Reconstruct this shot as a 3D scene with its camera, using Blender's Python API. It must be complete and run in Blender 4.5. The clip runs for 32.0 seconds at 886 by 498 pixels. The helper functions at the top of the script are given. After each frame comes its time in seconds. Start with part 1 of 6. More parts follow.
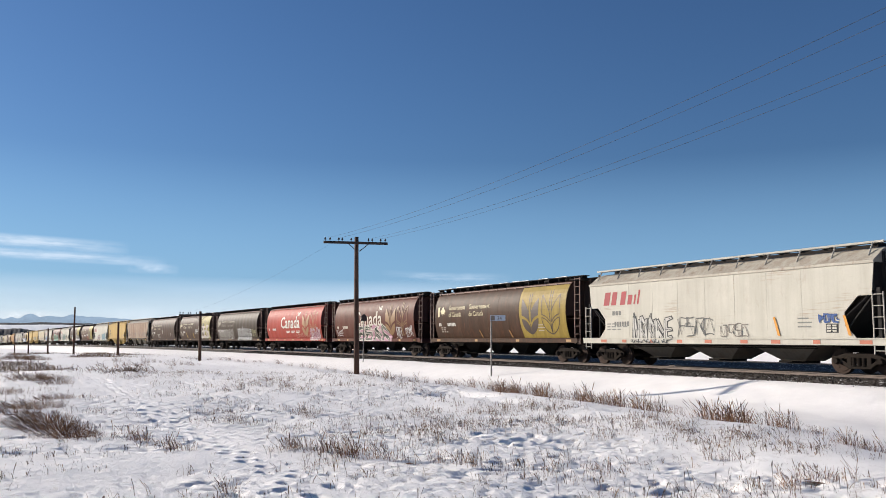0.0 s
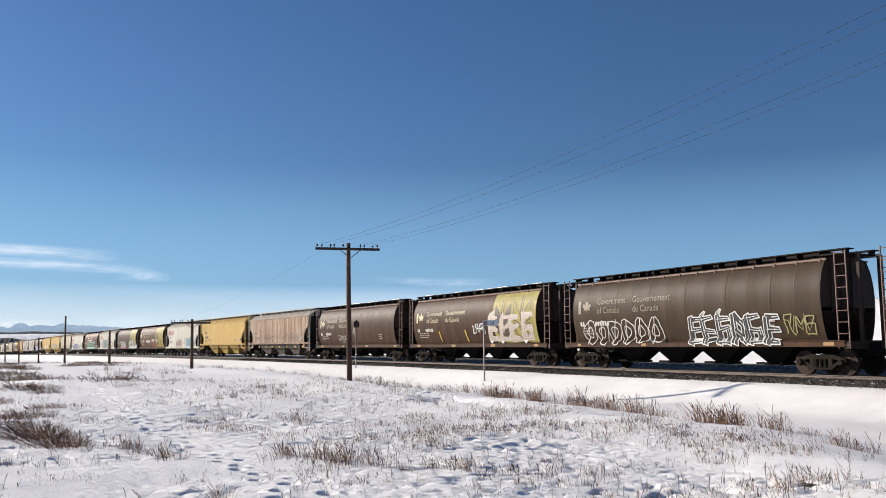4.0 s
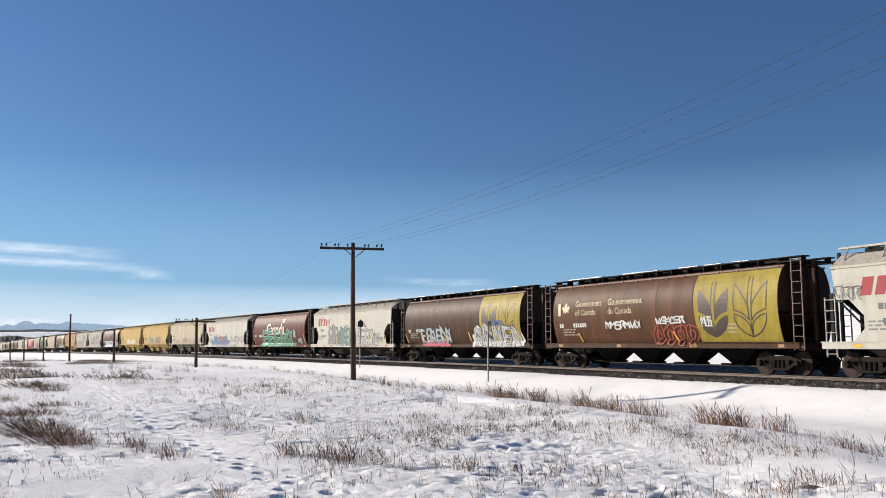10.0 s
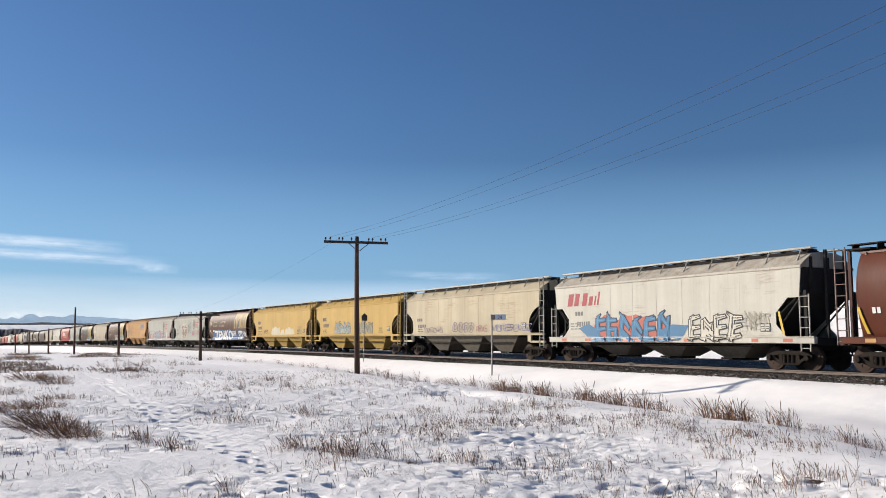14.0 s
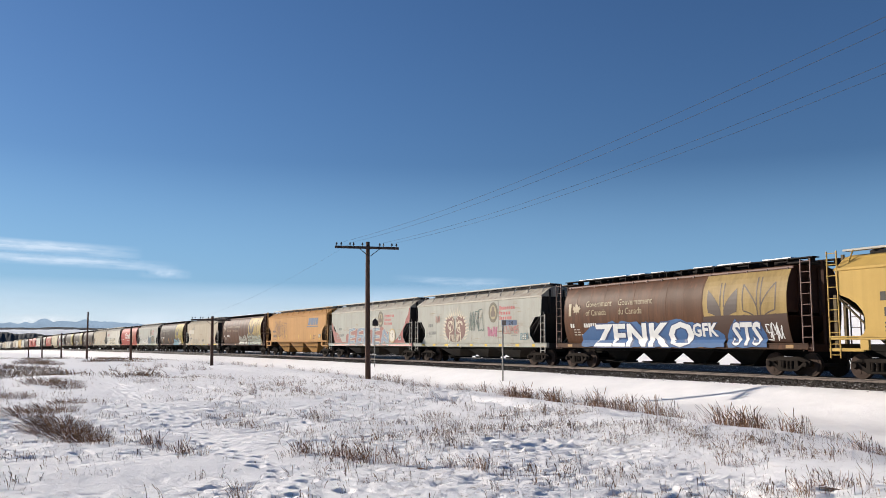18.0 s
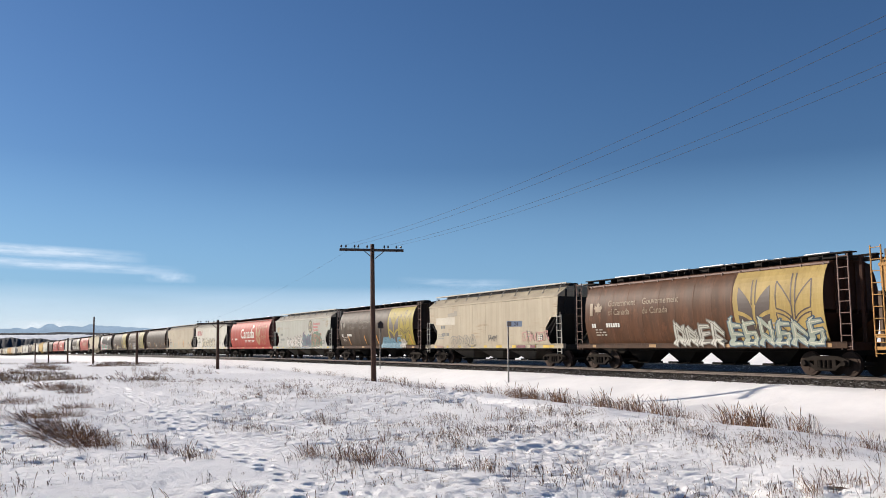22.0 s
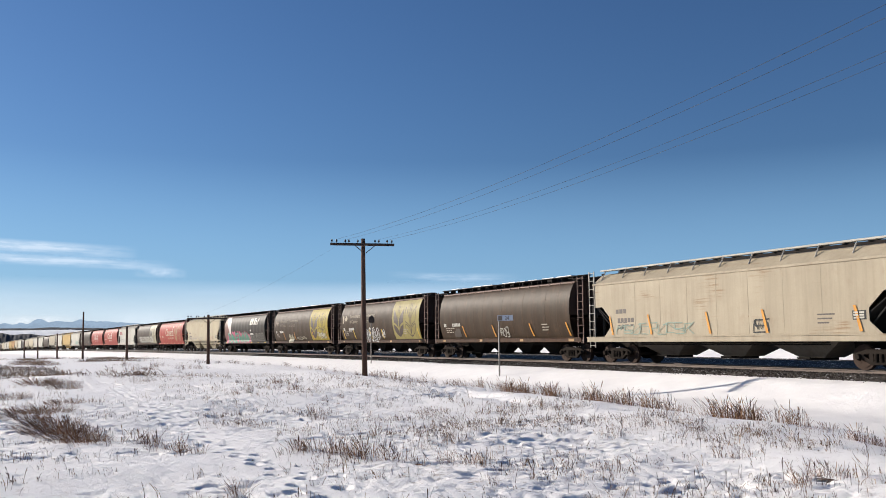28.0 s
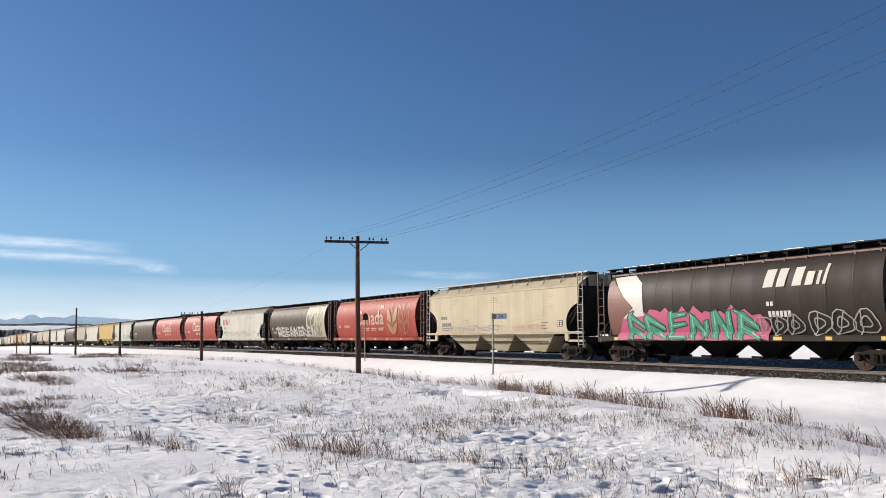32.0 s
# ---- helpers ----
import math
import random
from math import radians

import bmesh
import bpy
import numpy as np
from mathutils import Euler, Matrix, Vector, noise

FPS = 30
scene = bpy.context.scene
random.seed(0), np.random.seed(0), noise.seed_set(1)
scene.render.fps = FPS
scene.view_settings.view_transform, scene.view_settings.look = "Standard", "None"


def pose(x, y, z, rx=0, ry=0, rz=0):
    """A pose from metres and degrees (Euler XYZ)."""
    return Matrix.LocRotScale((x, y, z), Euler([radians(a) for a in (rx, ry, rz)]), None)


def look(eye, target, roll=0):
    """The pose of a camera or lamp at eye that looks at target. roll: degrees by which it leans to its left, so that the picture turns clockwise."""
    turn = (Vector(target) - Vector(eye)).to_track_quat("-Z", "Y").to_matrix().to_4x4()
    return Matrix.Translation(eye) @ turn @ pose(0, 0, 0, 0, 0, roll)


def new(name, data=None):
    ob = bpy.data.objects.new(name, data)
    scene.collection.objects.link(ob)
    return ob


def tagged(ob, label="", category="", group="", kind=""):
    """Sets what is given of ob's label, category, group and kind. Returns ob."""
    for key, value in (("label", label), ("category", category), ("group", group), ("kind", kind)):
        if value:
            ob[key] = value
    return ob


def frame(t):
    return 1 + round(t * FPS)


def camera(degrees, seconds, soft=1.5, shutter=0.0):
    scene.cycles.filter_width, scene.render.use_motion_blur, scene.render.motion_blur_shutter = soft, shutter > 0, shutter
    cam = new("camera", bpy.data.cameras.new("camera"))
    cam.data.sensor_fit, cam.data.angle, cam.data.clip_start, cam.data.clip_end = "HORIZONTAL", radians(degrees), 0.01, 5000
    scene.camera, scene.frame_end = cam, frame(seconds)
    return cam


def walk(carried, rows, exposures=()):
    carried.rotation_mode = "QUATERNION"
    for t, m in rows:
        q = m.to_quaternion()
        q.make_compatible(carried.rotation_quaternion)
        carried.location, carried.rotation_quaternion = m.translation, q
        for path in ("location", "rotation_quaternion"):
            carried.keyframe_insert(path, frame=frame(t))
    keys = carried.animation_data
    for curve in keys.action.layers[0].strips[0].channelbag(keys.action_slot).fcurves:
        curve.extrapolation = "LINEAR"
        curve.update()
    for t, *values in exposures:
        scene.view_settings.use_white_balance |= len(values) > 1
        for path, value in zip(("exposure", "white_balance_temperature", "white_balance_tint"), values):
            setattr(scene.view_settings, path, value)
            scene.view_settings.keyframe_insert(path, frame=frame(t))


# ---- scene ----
# World: far rails run along -x, the train comes in +x, the camera stands at the origin. Rail tops at z = 0.5.
EYE = 1.64
RAIL = 0.5
cam = camera(56.46, 32.0, soft=0.9)
LOOK = [  # seconds, turn to the left from +y, tilt up, lean
    (0, 58.20, 6.33, 0.35),
    (0.5, 58.07, 6.32, 0.27),
    (1, 57.97, 6.34, 0.15),
    (1.5, 57.98, 6.37, -0.13),
    (2, 57.92, 6.44, -0.27),
    (2.5, 57.78, 6.57, -0.37),
    (3, 57.74, 6.71, -0.30),
    (3.5, 57.65, 6.69, -0.23),
    (5.5, 57.67, 6.78, -0.10),
    (6, 57.60, 6.80, -0.12),
    (6.5, 57.60, 6.78, -0.13),
    (7, 57.61, 6.73, -0.10),
    (7.5, 57.61, 6.79, -0.04),
    (8, 57.67, 6.75, 0.07),
    (8.5, 57.73, 6.71, 0.03),
    (9, 57.78, 6.70, 0.00),
    (9.5, 57.90, 6.72, 0.08),
    (10, 57.95, 6.70, 0.10),
    (10.5, 57.92, 6.70, 0.07),
    (11, 57.89, 6.74, 0.08),
    (11.5, 57.87, 6.81, 0.07),
    (12, 57.86, 6.83, 0.00),
    (12.5, 57.92, 6.75, 0.04),
    (13, 57.97, 6.66, 0.11),
    (13.5, 58.02, 6.51, 0.21),
    (14, 58.22, 6.28, 0.22),
    (14.5, 58.44, 6.14, 0.23),
    (16.5, 58.84, 6.48, 0.26),
    (17, 58.92, 6.50, 0.35),
    (17.5, 58.96, 6.56, 0.32),
    (18, 58.98, 6.65, 0.35),
    (18.5, 58.99, 6.76, 0.27),
    (19, 59.04, 6.85, 0.10),
    (19.5, 59.11, 6.90, -0.07),
    (20, 59.11, 6.87, -0.15),
    (20.5, 59.06, 6.82, -0.15),
    (21, 59.11, 6.77, -0.18),
    (21.5, 59.23, 6.76, -0.20),
    (22, 59.30, 6.77, -0.13),
    (22.5, 59.29, 6.79, -0.02),
    (23, 59.17, 6.74, 0.02),
    (23.5, 59.06, 6.52, -0.01),
    (24, 59.05, 6.32, 0.13),
    (24.5, 59.06, 6.41, 0.04),
    (25, 59.05, 6.50, 0.03),
    (25.5, 59.00, 6.52, -0.00),
    (27.5, 58.74, 6.40, -0.23),
    (28, 58.66, 6.37, -0.31),
    (28.5, 58.50, 6.41, -0.36),
    (29, 58.43, 6.44, -0.40),
    (29.5, 58.39, 6.35, -0.37),
    (30, 58.32, 6.21, -0.32),
    (30.5, 58.27, 6.08, -0.22),
    (31, 58.35, 6.03, -0.15),
    (31.5, 58.37, 6.10, -0.06),
    (32, 58.27, 6.23, 0.02),
]
walk(cam, [(t, pose(0, 0, EYE, 90 + tilt, 0, turn) @ pose(0, 0, 0, 0, 0, lean)) for t, turn, tilt, lean in LOOK],
     exposures=[(0, 0.54), (6, 0.58), (11, 0.57), (14, 0.55), (18, 0.53), (24, 0.55), (30, 0.57), (32, 0.57)])

# ---- light ----
SUN = Vector((-0.845, -0.534, 0.368)).normalized()
world = bpy.data.worlds.new("sky")
scene.world = world
world.use_nodes = True
wn = world.node_tree.nodes
wl = world.node_tree.links
sky = wn.new("ShaderNodeTexSky")
sky.sky_type = "NISHITA"
sky.sun_disc = False
sky.sun_elevation = math.asin(SUN.z)
sky.sun_rotation = math.atan2(SUN.x, SUN.y)
sky.altitude = 1100
sky.air_density = 1.25
sky.dust_density = 0.6
sky.ozone_density = 3.6
wn["Background"].inputs["Strength"].default_value = 0.0495
tint = wn.new("ShaderNodeMix")
tint.data_type, tint.blend_type = "RGBA", "MULTIPLY"
tint.inputs[0].default_value = 1.0
tint.inputs[7].default_value = (0.67, 0.88, 1.16, 1)
wl.new(sky.outputs["Color"], tint.inputs[6])
wl.new(tint.outputs[2], wn["Background"].inputs["Color"])
sun = new("sun", bpy.data.lights.new("sun", "SUN"))
sun.data.energy = 5.0
sun.data.angle = radians(0.53)
sun.data.color = (1.0, 0.91, 0.8)
sun.matrix_world = look(SUN * 60, (0, 0, 0))

# ---- materials ----


def nodes_of(name):
    m = bpy.data.materials.new(name)
    m.use_nodes = True
    return m, m.node_tree.nodes, m.node_tree.links, m.node_tree.nodes["Principled BSDF"]


def coords(n, l, scale=(1, 1, 1), vary=0.0):
    """Object-space coordinates, scaled, with a random shift per object."""
    tc, mp = n.new("ShaderNodeTexCoord"), n.new("ShaderNodeMapping")
    mp.inputs["Scale"].default_value = scale
    l.new(tc.outputs["Object"], mp.inputs["Vector"])
    if vary:
        oi, mul = n.new("ShaderNodeObjectInfo"), n.new("ShaderNodeMath")
        mul.operation = "MULTIPLY"
        mul.inputs[1].default_value = vary
        l.new(oi.outputs["Random"], mul.inputs[0])
        l.new(mul.outputs[0], mp.inputs["Location"])
    return mp.outputs["Vector"]


def noise_of(n, l, vec, scale, detail=5.0, rough=0.6, lo=0.4, hi=0.6):
    """Noise squeezed between lo and hi, as a 0..1 mask."""
    t, r = n.new("ShaderNodeTexNoise"), n.new("ShaderNodeMapRange")
    t.inputs["Scale"].default_value, t.inputs["Detail"].default_value, t.inputs["Roughness"].default_value = scale, detail, rough
    l.new(vec, t.inputs["Vector"])
    r.inputs["From Min"].default_value, r.inputs["From Max"].default_value = lo, hi
    l.new(t.outputs["Fac"], r.inputs["Value"])
    return r.outputs["Result"]


def blend(n, l, fac, a, b, amount=1.0):
    """Mix colour a to b by a mask times amount; a and b are sockets or colours."""
    m = n.new("ShaderNodeMix")
    m.data_type = "RGBA"
    if amount != 1.0:
        k = n.new("ShaderNodeMath")
        k.operation = "MULTIPLY"
        k.inputs[1].default_value = amount
        l.new(fac, k.inputs[0])
        fac = k.outputs[0]
    l.new(fac, m.inputs[0])
    for sock, v in ((m.inputs[6], a), (m.inputs[7], b)):
        if isinstance(v, tuple):
            sock.default_value = (*v, 1)
        else:
            l.new(v, sock)
    return m.outputs[2]


def bump(n, l, b, height, strength, distance):
    k = n.new("ShaderNodeBump")
    k.inputs["Strength"].default_value, k.inputs["Distance"].default_value = strength, distance
    l.new(height, k.inputs["Height"])
    l.new(k.outputs["Normal"], b.inputs["Normal"])


def paint(name, base, rust=0.1, dirt=0.3, rough=0.5, dark=(0.035, 0.025, 0.02), rusty=(0.16, 0.06, 0.03), smear=0.0, wash=0.0):
    """Weathered car paint: blotches, streaks that run down, dust and rust."""
    m, n, l, b = nodes_of(name)
    big = noise_of(n, l, coords(n, l, (0.35, 0.35, 0.5), 37.0), 1.6, 5, 0.6, 0.35, 0.75)
    streak = noise_of(n, l, coords(n, l, (2.6, 2.6, 0.12), 51.0), 1.7, 6, 0.65, 0.45, 0.75)
    fine = noise_of(n, l, coords(n, l, (1, 1, 1), 11.0), 14.0, 6, 0.7, 0.35, 0.7)
    spots = noise_of(n, l, coords(n, l, (1, 1, 0.45), 23.0), 2.4, 8, 0.72, 0.56, 0.68)
    lighter = tuple(min(0.9, c * 1.2 + 0.003) for c in base)
    c = blend(n, l, big, base, lighter, 0.8)
    band = noise_of(n, l, coords(n, l, (0.75, 0.75, 0.03), 71.0), 1.3, 3, 0.5, 0.35, 0.65)
    c = blend(n, l, band, c, tuple(0.72 * x + 0.28 * d for x, d in zip(base, dark)), 0.55)
    c = blend(n, l, streak, c, dark, dirt * 0.8)
    c = blend(n, l, fine, c, tuple(0.6 * x + 0.4 * d for x, d in zip(base, dark)), dirt * 0.7)
    c = blend(n, l, spots, c, rusty, rust)
    if wash:
        run = noise_of(n, l, coords(n, l, (1.9, 1.9, 0.2), 43.0), 1.2, 7, 0.72, 0.46, 0.58)
        c = blend(n, l, run, c, rusty, wash)
    if smear:
        wipe = noise_of(n, l, coords(n, l, (0.55, 0.55, 9.0), 63.0), 1.5, 5, 0.6, 0.5, 0.64)
        where = noise_of(n, l, coords(n, l, (0.5, 0.5, 0.8), 83.0), 1.0, 3, 0.5, 0.54, 0.66)
        both = n.new("ShaderNodeMath")
        both.operation = "MULTIPLY"
        l.new(wipe, both.inputs[0])
        l.new(where, both.inputs[1])
        c = blend(n, l, both.outputs[0], c, (0.2, 0.11, 0.05), smear)
    l.new(c, b.inputs["Base Color"])
    b.inputs["Roughness"].default_value = rough
    b.inputs["Specular IOR Level"].default_value = 0.09
    bump(n, l, b, fine, 0.15, 0.01)
    return m


def plain(name, base, rough=0.7, metal=0.0, vary=0.35, scale=6.0, relief=0.2, stretch=(1, 1, 1), spec=0.3):
    m, n, l, b = nodes_of(name)
    v = coords(n, l, stretch, 19.0)
    k = noise_of(n, l, v, scale, 6, 0.65, 0.3, 0.72)
    k2 = noise_of(n, l, v, scale * 0.13, 4, 0.6, 0.3, 0.72)
    c = blend(n, l, k, tuple(x * (1 - vary) for x in base), base)
    c = blend(n, l, k2, c, tuple(min(0.9, x * (1 + vary)) for x in base), 0.6)
    l.new(c, b.inputs["Base Color"])
    b.inputs["Roughness"].default_value, b.inputs["Metallic"].default_value = rough, metal
    b.inputs["Specular IOR Level"].default_value = spec
    bump(n, l, b, k, relief, 0.02)
    return m


def snow_material():
    m, n, l, b = nodes_of("snow")
    v = coords(n, l)
    grain = noise_of(n, l, v, 11.0, 8, 0.74, 0.3, 0.7)
    lumps = noise_of(n, l, v, 1.1, 5, 0.6, 0.3, 0.7)
    litter = noise_of(n, l, coords(n, l, (1.0, 1.0, 1.0)), 6.5, 8, 0.78, 0.55, 0.64)
    where = n.new("ShaderNodeAttribute")
    where.attribute_name = "litter"
    fields = where.outputs["Fac"]
    keep = n.new("ShaderNodeMath")
    keep.operation = "MULTIPLY"
    l.new(litter, keep.inputs[0])
    l.new(fields, keep.inputs[1])
    c = blend(n, l, lumps, (0.84, 0.816, 0.806), (0.91, 0.885, 0.87))
    c = blend(n, l, keep.outputs[0], c, (0.24, 0.17, 0.11), 0.8)
    l.new(c, b.inputs["Base Color"])
    b.inputs["Roughness"].default_value = 0.75
    b.inputs["Specular IOR Level"].default_value = 0.25
    add = n.new("ShaderNodeMath")
    add.operation = "MULTIPLY_ADD"
    add.inputs[1].default_value = 0.45
    l.new(grain, add.inputs[0])
    l.new(lumps, add.inputs[2])
    bump(n, l, b, add.outputs[0], 0.6, 0.05)
    return m


def ballast_material():
    m, n, l, b = nodes_of("ballast")
    v = coords(n, l)
    st = n.new("ShaderNodeTexVoronoi")
    st.inputs["Scale"].default_value = 14.0
    l.new(v, st.inputs["Vector"])
    c = blend(n, l, st.outputs["Distance"], (0.02, 0.016, 0.013), (0.075, 0.058, 0.045))
    c = blend(n, l, noise_of(n, l, v, 4.5, 7, 0.75, 0.56, 0.62), c, (0.82, 0.81, 0.81), 0.6)
    l.new(c, b.inputs["Base Color"])
    b.inputs["Roughness"].default_value = 0.9
    bump(n, l, b, st.outputs["Distance"], 1.0, 0.05)
    return m


SNOW, BALLAST = snow_material(), ballast_material()
STEEL = plain("worn_steel", (0.07, 0.05, 0.04), 0.6, 0.4)
RAILTOP = plain("rail_steel", (0.125, 0.098, 0.085), 0.5, 0.3)
UNDER = plain("grimy_black_steel", (0.015, 0.0135, 0.012), 0.85, 0, spec=0.04)
TRUCK = plain("dusty_truck_steel", (0.024, 0.0195, 0.0165), 0.9, 0, 0.5, scale=9, spec=0.04)
WHEEL = plain("wheel_steel", (0.05, 0.034, 0.027), 0.75, 0.1, spec=0.1)
WOOD = plain("old_brown_pole_wood", (0.085, 0.045, 0.03), 0.85, 0, 0.45, 9, 0.5, (3, 3, 0.2))
TIE = plain("sleeper_wood", (0.07, 0.055, 0.045), 0.9)
WHITE_LETTER = plain("white_lettering", (0.5, 0.48, 0.44), 0.6, scale=9, vary=0.2, relief=0.0)

# ---- the rails' line ----
BEND, TURN_LENGTH, OFFSET, BEND_START = 1034.3, 120.0, 1.5, 74.89


def downhill(s):
    """How far the line and the plain have sunk, s metres up the line."""
    s = np.maximum(s, 0.0)
    near = np.minimum(s, 450.0)
    return 1.2e-5 * near * near + 2.1 * (1 - np.exp(-(s - near) / 200))


def rail_line(s, side=0.0):
    """The point of the track's middle, s metres up the line (plus: far), moved sideways away from the camera, and the heading."""
    if s >= BEND_START:
        x, y, a = -18.64 - s, 31.1, 0.0
    else:
        d = min(BEND_START - s, TURN_LENGTH)
        a = -d / BEND
        x, y = -18.64 - BEND_START + BEND * math.sin(-a), 31.1 - BEND * (1 - math.cos(a))
        rest = BEND_START - s - d
        x, y = x + rest * math.cos(a), y + rest * math.sin(a)
    k = OFFSET + side
    return Vector((x - math.sin(a) * k, y + math.cos(a) * k, -float(downhill(s)))), a


def line_distance(x, y):
    """How far a place lies from the track's middle: plus behind the track, minus on the camera's side."""
    s = np.clip(-18.64 - x, -400, 4000)
    d = np.clip(BEND_START - s, 0, TURN_LENGTH)
    yy = 31.1 - BEND * (1 - np.cos(d / BEND)) + OFFSET
    rest = np.clip(BEND_START - s - TURN_LENGTH, 0, None)
    yy = yy - rest * math.tan(TURN_LENGTH / BEND)
    return (y - yy) * np.cos(d / BEND)


# ---- helpers for meshes ----


def part(name, bm, material, parent=None, label=""):
    """Link a bmesh as ONE mesh object under a thing or a part."""
    me = bpy.data.meshes.new(name)
    bm.to_mesh(me)
    bm.free()
    return mesh_part(name, me, material, parent, label)


def mesh_part(name, me, material, parent=None, label="", at=None):
    """Link ready mesh data as an object; the material sits on the object, so the data can be shared."""
    ob = new(name, me)
    if not me.materials:
        me.materials.append(None)
    ob.material_slots[0].link = "OBJECT"
    ob.material_slots[0].material = material
    if parent:
        ob.parent = parent
    if at:
        ob.matrix_basis = at
    if label:
        ob["label"] = label
    return ob


def box(bm, x0, x1, y0, y1, z0, z1, bevel=0.0):
    r = bmesh.ops.create_cube(bm, size=1, matrix=Matrix.Translation(((x0 + x1) / 2, (y0 + y1) / 2, (z0 + z1) / 2)) @ Matrix.Diagonal((x1 - x0, y1 - y0, z1 - z0, 1)))
    if bevel:
        edges = list({e for v in r["verts"] for e in v.link_edges})
        bmesh.ops.bevel(bm, geom=edges, offset=bevel, segments=1, affect="EDGES")


def bar(bm, a, b, r=0.02, sides=6, r2=None):
    """A round bar from a to b."""
    a, b = Vector(a), Vector(b)
    d = b - a
    if d.length < 1e-6:
        return
    m = Matrix.Translation((a + b) / 2) @ d.to_track_quat("Z", "Y").to_matrix().to_4x4()
    bmesh.ops.create_cone(bm, cap_ends=True, segments=sides, radius1=r, radius2=r if r2 is None else r2, depth=d.length, matrix=m)


def disc(bm, x, y, z, r, thick, sides=20):
    """A wheel-like disc whose axle runs along y."""
    m = Matrix.Translation((x, y, z)) @ Matrix.Rotation(math.pi / 2, 4, "X")
    bmesh.ops.create_cone(bm, cap_ends=True, segments=sides, radius1=r, radius2=r, depth=thick, matrix=m)


def sheet(bm, pts, thick):
    """A plate: a flat outline given in space, thickened along its normal."""
    vs = [bm.verts.new(p) for p in pts]
    f = bm.faces.new(vs)
    f.normal_update()
    n = f.normal * thick
    back = [bm.verts.new(Vector(p) - n) for p in pts]
    bm.faces.new(back[::-1])
    for i in range(len(vs)):
        j = (i + 1) % len(vs)
        bm.faces.new((vs[j], vs[i], back[i], back[j]))


def loft(bm, rings, caps=True, closed=True):
    """Join rings of points into a skin."""
    vv = [[bm.verts.new(p) for p in r] for r in rings]
    k = len(vv[0])
    for a, b in zip(vv, vv[1:]):
        for i in range(k if closed else k - 1):
            j = (i + 1) % k
            bm.faces.new((a[i], a[j], b[j], b[i]))
    if caps:
        bm.faces.new(vv[0][::-1])
        bm.faces.new(vv[-1])


def finish(bm, smooth=False):
    bmesh.ops.recalc_face_normals(bm, faces=bm.faces)
    if smooth:
        for f in bm.faces:
            f.smooth = True
    return bm


def sweep(profile, s0, s1, step, closed=True):
    """Carry a profile of (sideways, height) along the track."""
    bm = bmesh.new()
    rings = []
    for i in range(int((s1 - s0) / step) + 1):
        s = s0 + i * step
        rings.append([(*rail_line(s, y)[0].xy, z + rail_line(s, y)[0].z) for y, z in profile])
    loft(bm, rings, closed, closed)
    return finish(bm)

# ---- ground ----


def fade(a, b, v):
    k = np.clip((v - a) / (b - a), 0, 1)
    return k * k * (3 - 2 * k)


def wavy(x, y, size, seed, octaves=3):
    """Smooth value noise on arrays, about -1 to 1."""
    out, amp = 0.0, 1.0
    for o in range(octaves):
        rng = np.random.RandomState(seed + o)
        table = rng.rand(256, 256) * 2 - 1
        u, v = x / size * 2**o + 91.3 * o, y / size * 2**o + 47.1 * o
        i, j = np.floor(u).astype(int), np.floor(v).astype(int)
        p, q = u - i, v - j
        p, q = p * p * (3 - 2 * p), q * q * (3 - 2 * q)
        g = lambda a, b: table[(i + a) % 256, (j + b) % 256]
        out = out + amp * ((g(0, 0) * (1 - p) + g(1, 0) * p) * (1 - q) + (g(0, 1) * (1 - p) + g(1, 1) * p) * q)
        amp *= 0.5
    return out


RIDGE_X = (-400, -70, -50.7, -41.5, -30.7, -25.1, -20.2, -17.9, -15.2, -13.5, -10.5, -9.3, -7.4, -6.3, 0, 60)
RIDGE_Y = (22, 19.8, 18.6, 18.2, 15.9, 15.6, 15.0, 14.5, 14.1, 13.9, 12.9, 12.6, 11.8, 11.0, 8, -8)
TRAIL_X = (-130, -72, -42.5, -28.1, -21, -17.1, -14.5, -12.8, -10.8, -9.5, -8.5, 0)
TRAIL_Y = (13, 9.0, 6.6, 5.4, 4.55, 4.26, 3.98, 3.87, 3.74, 3.77, 3.78, 3.6)


